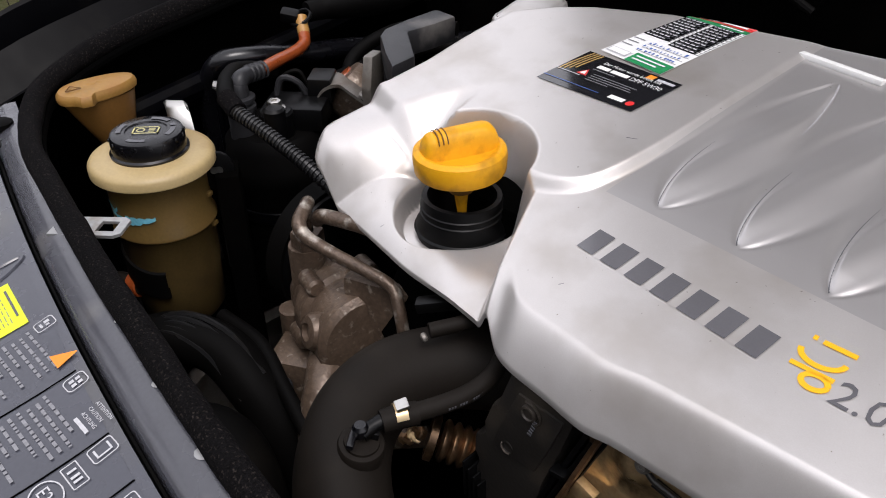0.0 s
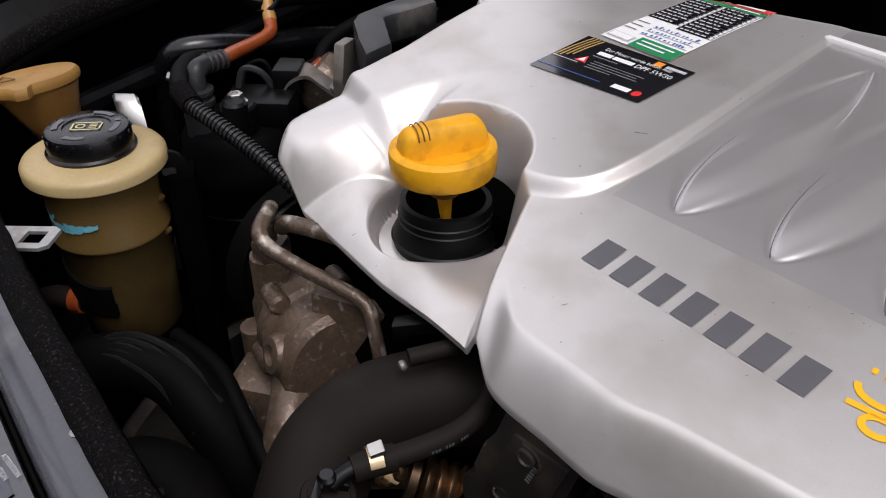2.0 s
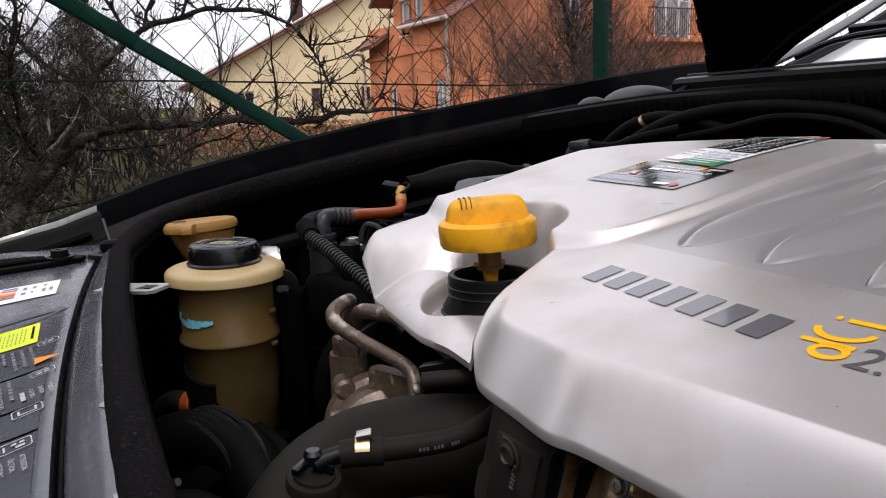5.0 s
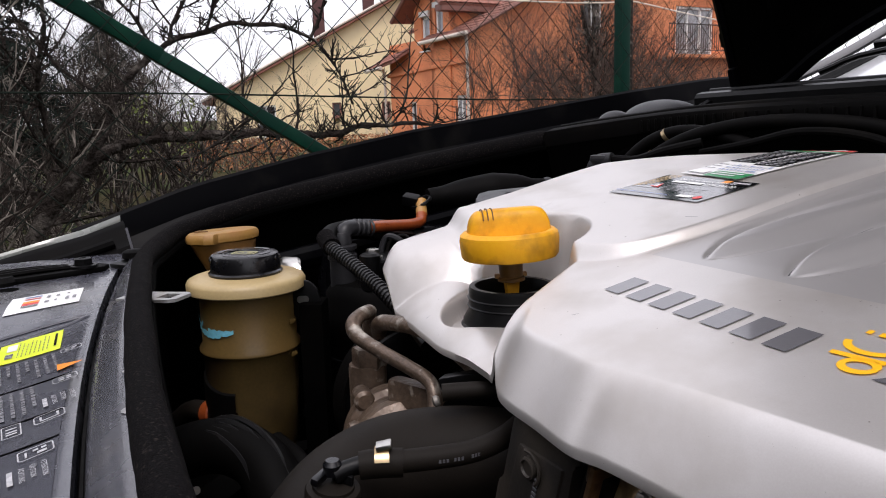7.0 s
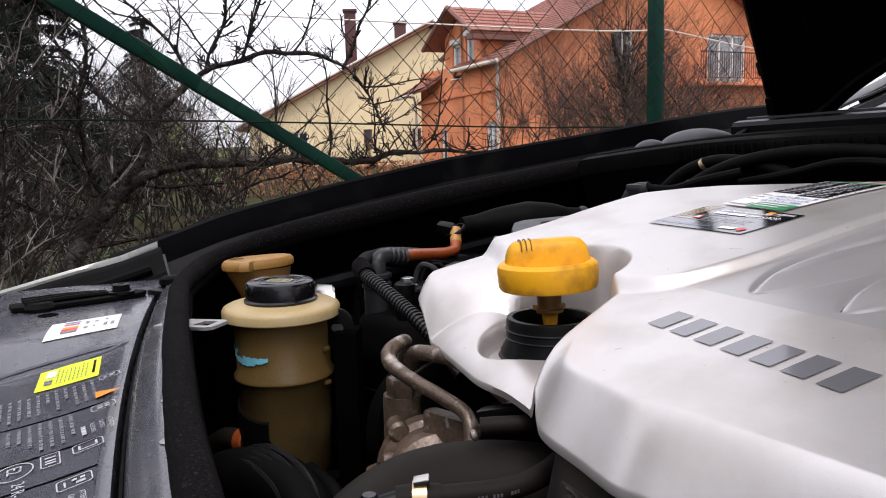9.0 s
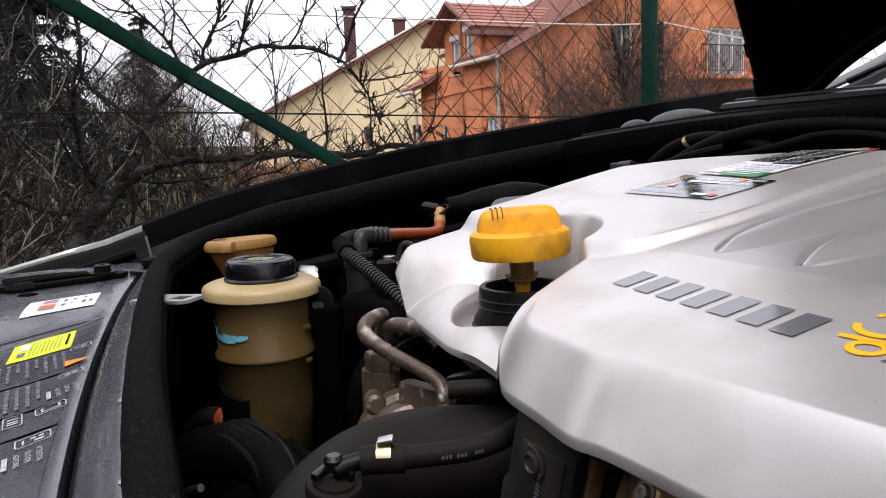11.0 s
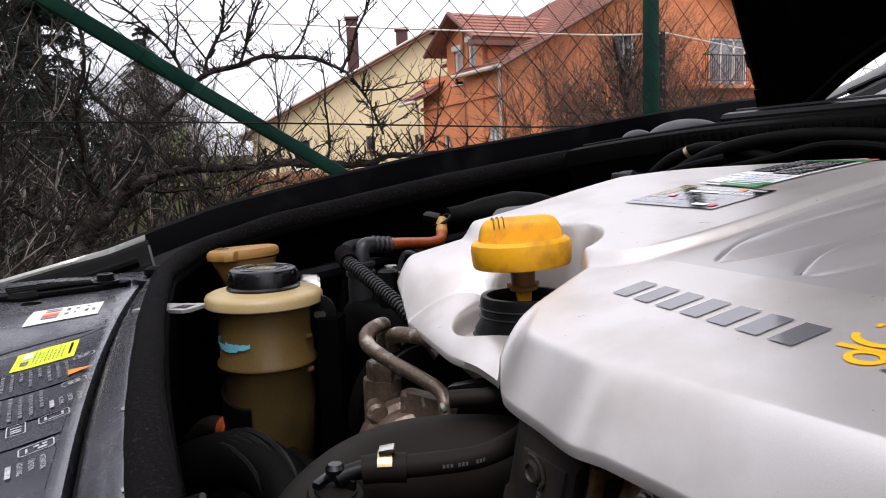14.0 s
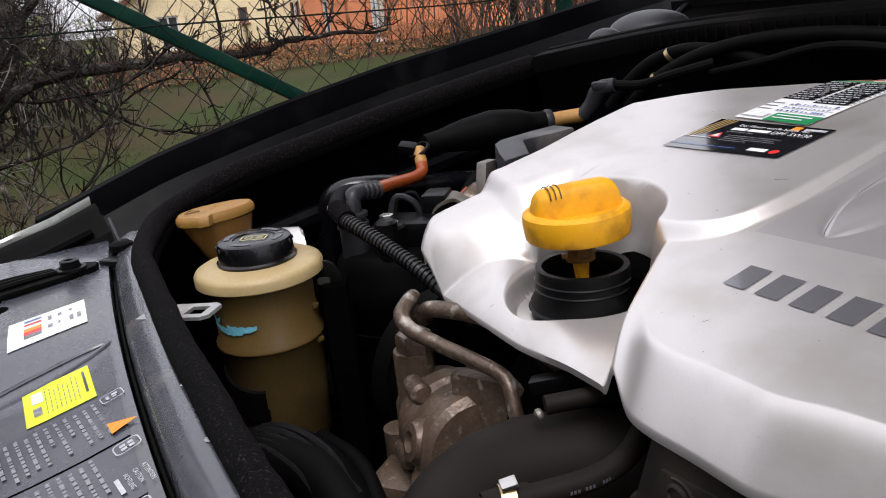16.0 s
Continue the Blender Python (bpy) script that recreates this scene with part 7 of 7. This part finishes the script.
def leaf_cloud(bm, n, where, size, rnd):
    for _ in range(n):
        p = where()
        a, b_ = [Vector((rnd.gauss(0, 1), rnd.gauss(0, 1), rnd.gauss(0, 1))).normalized() * size * rnd.uniform(0.6, 1.4) for _ in (0, 1)]
        v = [bm.verts.new(q) for q in (p - a * 0.5, p + b_ * 0.4, p + a * 0.5, p - b_ * 0.4)]
        bm.faces.new(v)


hedge = thing("beech_hedge", (-19, 8, -0.28), "low hedge with dry copper-brown leaves", "hedge", kind="stuff")
bm = bmesh.new()
leaf_cloud(bm, 9000, lambda: Vector((rnd.uniform(-19.6, -18.6), rnd.uniform(3.5, 15), -0.28 + 0.75 * rnd.random() ** 0.8)), 0.07, rnd)
part("leaves", bm, "dead_leaf", hedge)
bm = bmesh.new()
for k in range(120):
    y = 3.5 + k * 0.095
    limb(bm, Vector((rnd.uniform(-19.5, -18.7), y, -0.28)), Vector((rnd.uniform(-0.3, 0.3), rnd.uniform(-0.3, 0.3), 1)), 0.8, 0.012, 1, rnd, 0, 0.2, 2)
part("stems", bm, "twig", hedge)

# ivy on the tree by the orange wall
ivy = thing("ivy_tree", (-17.5, 15.2, -0.28), "ivy-grown bare tree in front of the orange wall", "tree", "bare trees")
part("trunk", tube([(-17.5, 15.2, -0.3), (-17.5, 15.3, 1.2), (-17.45, 15.0, 2.6), (-17.5, 14.7, 3.8)], [0.12, 0.1, 0.08, 0.04], 8, 5), "bark", ivy)
bm = bmesh.new()
leaf_cloud(bm, 1100, lambda: Vector((-17.5 + rnd.gauss(0, 0.3), 15.1 + rnd.gauss(0, 0.42), rnd.uniform(0.6, 3.4))), 0.06, rnd)
tagged(part("ivy", bm, "needles", ivy, "dark green ivy leaves"), kind="stuff")
bm = bmesh.new()
for k in range(40):
    limb(bm, Vector((-17.5, 15.2, 0.5 + 0.08 * k)), Vector((rnd.uniform(-1, 1), rnd.uniform(-1, 1), 0.8)), rnd.uniform(1.2, 2.4), 0.022, 2, rnd, 0, 0.22, 2)
tagged(part("crown", bm, "twig", ivy), kind="stuff")


def conifer(at, h, spread, seed):
    r = random.Random(seed)
    t = thing("conifer", at, "tall dark green conifer with drooping branches", "tree", "conifers")
    at = Vector(at)
    part("trunk", tube([at, at + Vector((0.05, 0.03, h * 0.5)), at + Vector((0, 0, h))], [0.14, 0.09, 0.012], 8, 4), "bark", t)
    limbs, bm = bmesh.new(), bmesh.new()
    for k in range(150):
        z = h * (0.05 + 0.94 * r.random() ** 0.9)
        a = r.uniform(0, 2 * math.pi)
        ln = spread * (1 - z / h) ** 0.8 * r.uniform(0.35, 1.25) + 0.12
        p = at + Vector((0, 0, z))
        sag = r.uniform(0.25, 0.7)

        def along(s):
            return p + Vector((math.cos(a) * ln * s, math.sin(a) * ln * s, ln * (0.25 * s - sag * s * s)))
        tube([along(s) for s in (0, 0.25, 0.5, 0.75, 1.0)], [0.018, 0.014, 0.01, 0.007, 0.003], 4, 2, limbs, False)
        for s in np.linspace(0.12, 1.05, 9):
            q = along(s)
            for _ in range(5):
                # a hanging spray: a thin twig with needles on both sides
                d = Vector((math.cos(a) * 0.3 + r.gauss(0, 0.45), math.sin(a) * 0.3 + r.gauss(0, 0.45), -0.9)).normalized()
                l2 = r.uniform(0.12, 0.42) * min(1.0, ln)
                for m in range(9):
                    c = q + d * l2 * m / 8
                    w = Vector((r.gauss(0, 1), r.gauss(0, 1), r.gauss(-0.4, 0.5))).normalized() * r.uniform(0.03, 0.075)
                    e = d * 0.012
                    bm.faces.new([bm.verts.new(x) for x in (c - e, c + e, c + w + d * 0.03)])
    tagged(part("branchwork", limbs, "bark", t), kind="stuff")
    tagged(part("needles", bm, "needles", t, "drooping dark needles"), kind="stuff")


conifer((-9.0, -1.35, -0.3), 6.2, 1.9, 3)
conifer((-8.5, -2.8, -0.3), 6.5, 2.4, 13)
conifer((-11.5, 0.25, -0.3), 3.6, 1.5, 4)
conifer((-10.2, -0.5, -0.3), 4.8, 1.6, 21)
conifer((-12.5, -4.2, -0.3), 8.0, 2.6, 8)
conifer((-24.0, 3.2, -0.3), 5.0, 1.8, 9)

# yellow and olive shrubs
sv = thing("evergreen_shrub", (-9, 1.7, -0.28), "small yellow-green shrub in the garden", "shrub", kind="stuff")
bm = bmesh.new()
leaf_cloud(bm, 260, lambda: Vector((-9 + rnd.gauss(0, 0.2), 1.75 + rnd.choice((-0.22, 0.25)) + rnd.gauss(0, 0.08), rnd.uniform(0.5, 1.25))), 0.04, rnd)
part("leaves", bm, "shrub", sv)
gr = thing("grass_tufts", (-4, 1, -0.1), "short rough winter grass", "grass", kind="stuff")
bm = bmesh.new()
for _ in range(9000):
    x = -1.0 - 9 * rnd.random() ** 1.5
    y = rnd.uniform(-2.5, 6)
    p = Vector((x, y, ground_z(x, y) - 0.005))
    d = Vector((rnd.gauss(0, 0.35), rnd.gauss(0, 0.35), 1)) * rnd.uniform(0.03, 0.09)
    w = Vector((rnd.gauss(0, 1), rnd.gauss(0, 1), 0)).normalized() * 0.004
    bm.faces.new([bm.verts.new(q) for q in (p - w, p + w, p + d)])
part("blades", bm, "grass", gr)


# ---- houses ----
def wall_with_openings(name, width, height_at, openings, m, mt, parent, thick=0.3):
    """A wall in the xz plane of m, its top following height_at(x), with real rectangular openings."""
    xs = sorted({0, width, *[o[0] for o in openings], *[o[2] for o in openings], *np.linspace(0, width, 5)})
    bm = bmesh.new()
    for x0, x1 in zip(xs, xs[1:]):
        xm = (x0 + x1) / 2
        cuts = sorted([(o[1], o[3]) for o in openings if o[0] <= xm <= o[2]])
        zs, z = [], -1.0
        for a, b_ in cuts:
            zs.append((z, a, z, a))
            z = b_
        zs.append((z, height_at(x0), z, height_at(x1)))
        for a0, b0, a1, b1 in zs:
            v = [bm.verts.new(m @ Vector(q)) for q in ((x0, 0, a0), (x1, 0, a1), (x1, 0, b1), (x0, 0, b0), (x0, thick, a0), (x1, thick, a1), (x1, thick, b1), (x0, thick, b0))]
            for f in ((0, 1, 2, 3), (5, 4, 7, 6), (3, 2, 6, 7), (1, 0, 4, 5), (0, 3, 7, 4), (2, 1, 5, 6)):
                bm.faces.new([v[i] for i in f])
    bmesh.ops.remove_doubles(bm, verts=bm.verts, dist=0.001)
    return part(name, bm, mt, parent, sharp=20)


def window(x0, z0, x1, z1, m, parent, bars_n=1, box_top=False, frame_mt="white_frame", pane_mt="dark_pane", t=0.07):
    w = part("window", box((x1 - x0, 0.03, z1 - z0), m @ Matrix.Translation(((x0 + x1) / 2, 0.16, (z0 + z1) / 2))), pane_mt, parent)
    for a, b_, c, d in ((x0, z0, x1, z0 + t), (x0, z1 - t, x1, z1), (x0, z0, x0 + t, z1), (x1 - t, z0, x1, z1)) + tuple((x0 + (x1 - x0) * (k + 1) / (bars_n + 1) - t / 2, z0, x0 + (x1 - x0) * (k + 1) / (bars_n + 1) + t / 2, z1) for k in range(bars_n)):
        part("frame_bar", box((c - a, 0.08, d - b_), m @ Matrix.Translation(((a + c) / 2, 0.11, (b_ + d) / 2)), 0.01, 1), frame_mt, w)
    part("sill", box((x1 - x0 + 0.12, 0.25, 0.05), m @ Matrix.Translation(((x0 + x1) / 2, 0.02, z0 - 0.03)), 0.01, 1), frame_mt, w)
    if box_top:
        part("shutter_box", box((x1 - x0 + 0.1, 0.22, 0.22), m @ Matrix.Translation(((x0 + x1) / 2, 0.0, z1 + 0.08)), 0.02, 1), frame_mt, w)
    return w


def tiled_slope(a, b_, c, d, name, parent, thick=0.10):
    """A roof slope over its four corners, with rows of raised tiles joined in it."""
    a, b_, c, d = map(Vector, (a, b_, c, d))
    nrm = (b_ - a).cross(d - a).normalized()
    if nrm.z < 0:
        nrm = -nrm
    bm = bmesh.new()
    v = [bm.verts.new(q) for q in (a, b_, c, d)] + [bm.verts.new(q - nrm * thick) for q in (a, b_, c, d)]
    for f in ((0, 1, 2, 3), (7, 6, 5, 4), (0, 4, 5, 1), (1, 5, 6, 2), (2, 6, 7, 3), (3, 7, 4, 0)):
        bm.faces.new([v[i] for i in f])
    slab = part(name, bm, "roof", parent)
    bm = bmesh.new()
    n = max(4, int((d - a).length / 0.33))
    k = max(6, int((b_ - a).length / 0.23))
    for i in range(n):
        t0, t1 = i / n, (i + 1.12) / n
        row0, row1 = [], []
        for j in range(k * 2 + 1):
            s = j / (k * 2)
            up = 0.05 if j % 2 else 0.02
            row0.append(a.lerp(b_, s).lerp(d.lerp(c, s), t0) + nrm * (up + 0.035))
            row1.append(a.lerp(b_, s).lerp(d.lerp(c, s), min(1, t1)) + nrm * up)
        loft([[q - nrm * 0.03 for q in row0], row0, row1], bm=bm)
    tagged(part("tiles", bm, "roof", slab, "rows of red roof tiles"), kind="stuff")
    return slab


# yellow house: a gable wall across the view
yh = thing("yellow_house", (-44.0, 16, -0.3), "pale yellow rendered house with a low gable and brown chimneys", "house", "houses")
my = Matrix.Translation((-42.523, 10.734, -0.231)) @ Matrix(((0.375, -0.927, 0, 0), (0.927, 0.375, 0, 0), (0, 0, 1, 0), (0, 0, 0, 1))) @ Matrix.Scale(1.25, 4)
top = lambda x: 1.98 + 0.515 * x if x < 7.95 else 6.07 - 0.515 * (x - 7.95)
wall_with_openings("front_wall", 10.2, top, [(4.90, 0.93, 5.28, 1.55), (7.04, 0.90, 7.42, 1.54), (1.7, 0.2, 2.5, 1.5)], my, "yellow_wall", yh)
window(4.90, 0.93, 5.28, 1.55, my, yh, 0, False, "brown_wood")
window(7.04, 0.90, 7.42, 1.54, my, yh, 0, False, "brown_wood")
window(1.7, 0.2, 2.5, 1.5, my, yh, 1)
part("side_wall", box((0.3, 9, 3.0), my @ Matrix.Translation((0.16, 4.8, 0.6))), "yellow_wall", yh)
tiled_slope(my @ Vector((-0.5, -0.4, 1.64)), my @ Vector((-0.5, 9.5, 1.64)), my @ Vector((8.05, 9.5, 6.04)), my @ Vector((8.05, -0.4, 6.04)), "roof", yh)
tiled_slope(my @ Vector((10.9, -0.4, 4.55)), my @ Vector((10.9, 9.5, 4.55)), my @ Vector((8.05, 9.5, 6.04)), my @ Vector((8.05, -0.4, 6.04)), "roof", yh)
part("verge", tube([my @ Vector((-0.5, -0.42, 1.72)), my @ Vector((8.05, -0.42, 6.12))], 0.07, 6, 1), "cream_trim", yh)
for x, w, z0, z1 in ((4.50, 0.5, 3.2, 6.68), (6.68, 0.5, 4.6, 6.16)):
    ch = part("chimney", box((w, w, z1 - z0), my @ Matrix.Translation((x, 0.9, (z0 + z1) / 2)), 0.02), "chimney", yh)
    part("chimney_cap", box((w + 0.12, w + 0.12, 0.12), my @ Matrix.Translation((x, 0.9, z1 + 0.02)), 0.02), "chimney", ch)

# orange house: long side, gable end and a raised upper storey
ohs = thing("orange_house", (-29, 22, -0.3), "bright orange rendered house with red tiled roofs and white windows", "house", "houses")
ma = Matrix.Translation((-33.0, 16.4, 0))
wall_with_openings("side_wall", 6.9, lambda x: 4.05, [(1.9, -0.4, 2.75, 1.5), (5.8, -0.3, 6.55, 1.65)], ma, "orange_wall", ohs)
window(1.9, -0.4, 2.75, 1.5, ma, ohs, 1)
window(5.8, -0.3, 6.55, 1.65, ma, ohs, 1, pane_mt="sky_pale_pane", t=0.1)
part("cornice", box((7.1, 0.22, 0.16), pose(-29.5, 16.36, 2.83, 0, -2.2, 0), 0.03), "orange_wall", ohs)
mb = Matrix.Translation((-26.1, 16.705, 0)) @ Matrix(((0, -1, 0, 0), (1, 0, 0, 0), (0, 0, 1, 0), (0, 0, 0, 1)))
wall_with_openings("gable_wall", 18, lambda x: 4.05 + 0.5 * x if x < 9.1 else 8.6 - 0.5 * (x - 9.1), [(5.3, 4.1, 6.3, 5.4), (10.6, 3.2, 13.0, 5.4)], mb, "orange_wall", ohs)
window(5.3, 4.1, 6.3, 5.4, mb, ohs, 1)
window(10.6, 3.2, 13.0, 5.4, mb, ohs, 2, pane_mt="sky_pale_pane", t=0.12)
part("balcony_slab", box((1.0, 5.6, 0.15), pose(-25.6, 28.6, 3.15), 0.02), "orange_wall", ohs)
rail = part("balcony_rail", tube([(-25.15, 25.9, 4.5), (-25.15, 31.4, 4.5)], 0.03, 6, 1), "iron", ohs)
part("lower_rail", tube([(-25.15, 25.9, 3.4), (-25.15, 31.4, 3.4)], 0.02, 6, 1), "iron", rail)
for k in range(40):
    part("baluster", box((0.02, 0.02, 1.1), pose(-25.15, 25.95 + k * 0.139, 3.95)), "iron", rail)
tiled_slope((-25.5, 15.9, 3.88), (-29.15, 15.9, 3.88), (-29.15, 25.5, 8.68), (-25.5, 25.5, 8.68), "roof", ohs)
tiled_slope((-29.15, 17.6, 4.73), (-33.4, 17.6, 4.73), (-33.4, 25.5, 8.68), (-29.15, 25.5, 8.68), "roof", ohs)
tiled_slope((-25.5, 35.2, 3.88), (-33.4, 35.2, 3.88), (-33.4, 25.5, 8.68), (-25.5, 25.5, 8.68), "roof", ohs)
part("verge_board", tube([(-25.48, 15.85, 3.83), (-25.48, 25.5, 8.66)], 0.07, 6, 1), "brown_wood", ohs)
part("gutter", tube([(-25.35, 15.82, 3.88), (-29.1, 15.82, 3.80)], 0.085, 8, 1), "cream_trim", ohs)
part("left_gutter", tube([(-32.2, 15.55, 3.02), (-33.9, 15.55, 2.95)], 0.08, 8, 1), "cream_trim", ohs)
part("downpipe", tube([(-26.0, 16.05, 3.85), (-26.05, 16.25, 3.6), (-26.05, 16.25, -0.3)], 0.06, 8, 3), "cream_trim", ohs)
part("downpipe", tube([(-33.3, 15.95, 3.0), (-33.2, 16.2, 2.7), (-33.2, 16.2, -0.3)], 0.06, 8, 3), "cream_trim", ohs)
# upper storey
mu = Matrix.Translation((-30.4, 16.33, 0))
wall_with_openings("upper_gable", 2.95, lambda x: 5.3 + 0.55 * min(x, 2.95 - x), [(0.65, 3.55, 1.35, 4.95), (1.8, 4.0, 2.45, 5.2)], mu, "orange_wall", ohs)
window(0.65, 3.55, 1.35, 4.95, mu, ohs, 0, True, pane_mt="sky_pale_pane", t=0.13)
window(1.8, 4.0, 2.45, 5.2, mu, ohs, 0, True, pane_mt="sky_pale_pane", t=0.13)
part("upper_side", box((0.3, 6, 1.8), pose(-27.6, 19.4, 4.6)), "orange_wall", ohs)
tiled_slope((-26.9, 15.7, 5.15), (-26.9, 22, 5.15), (-28.9, 22, 6.35), (-28.9, 15.7, 6.35), "upper_roof", ohs)
tiled_slope((-31.2, 15.7, 4.9), (-31.2, 22, 4.9), (-28.9, 22, 6.35), (-28.9, 15.7, 6.35), "upper_roof", ohs)
part("fascia", tube([(-26.88, 15.66, 5.12), (-28.9, 15.66, 6.34)], 0.10, 6, 1), "brown_wood", ohs)
part("fascia", tube([(-31.2, 15.66, 4.86), (-28.9, 15.66, 6.34)], 0.10, 6, 1), "brown_wood", ohs)
part("soffit", box((0.5, 6.2, 0.25), pose(-27.2, 18.8, 5.0), 0.02), "brown_wood", ohs)
tiled_slope((-31.2, 15.6, 3.25), (-34.0, 15.6, 2.95), (-34.0, 17.4, 4.0), (-30.6, 17.4, 4.45), "porch_roof", ohs)

# overhead cable and its pole
cb = thing("overhead_cable", (-12, 6.3, 2.9), "pale overhead cable slung between buildings", "cable")
part("cable", tube([(-14.5, 2.0, 3.3), (-12, 6.345, 2.907), (-12, 9.8, 2.937), (-12, 11.5, 3.03)], 0.014, 6, 4), "cream_trim", cb)
part("cable_end", tube([(-12, 11.5, 3.03), (-12, 13.9, 2.75), (-12, 18, 2.4)], 0.014, 6, 4), "cream_trim", cb)
solo("cable_pole", box((0.10, 0.10, 3.5), pose(-12, 11.35, 1.3), 0.01), "bark", "grey wooden pole holding the cable", "pole")

# far trees closing the view
far = thing("far_trees", (-45, 0, -0.3), "line of bare trees in the distance", "trees", kind="stuff")
bm = bmesh.new()
for k in range(60):
    y = rnd.uniform(-30, 9)
    limb(bm, Vector((rnd.uniform(-50, -30), y, -0.3)), Vector((rnd.uniform(-0.1, 0.1), rnd.uniform(-0.1, 0.1), 1)), rnd.uniform(2.5, 5.5), 0.07, 2, rnd, 0, 0.16, 3)
part("twigs", bm, "twig", far)
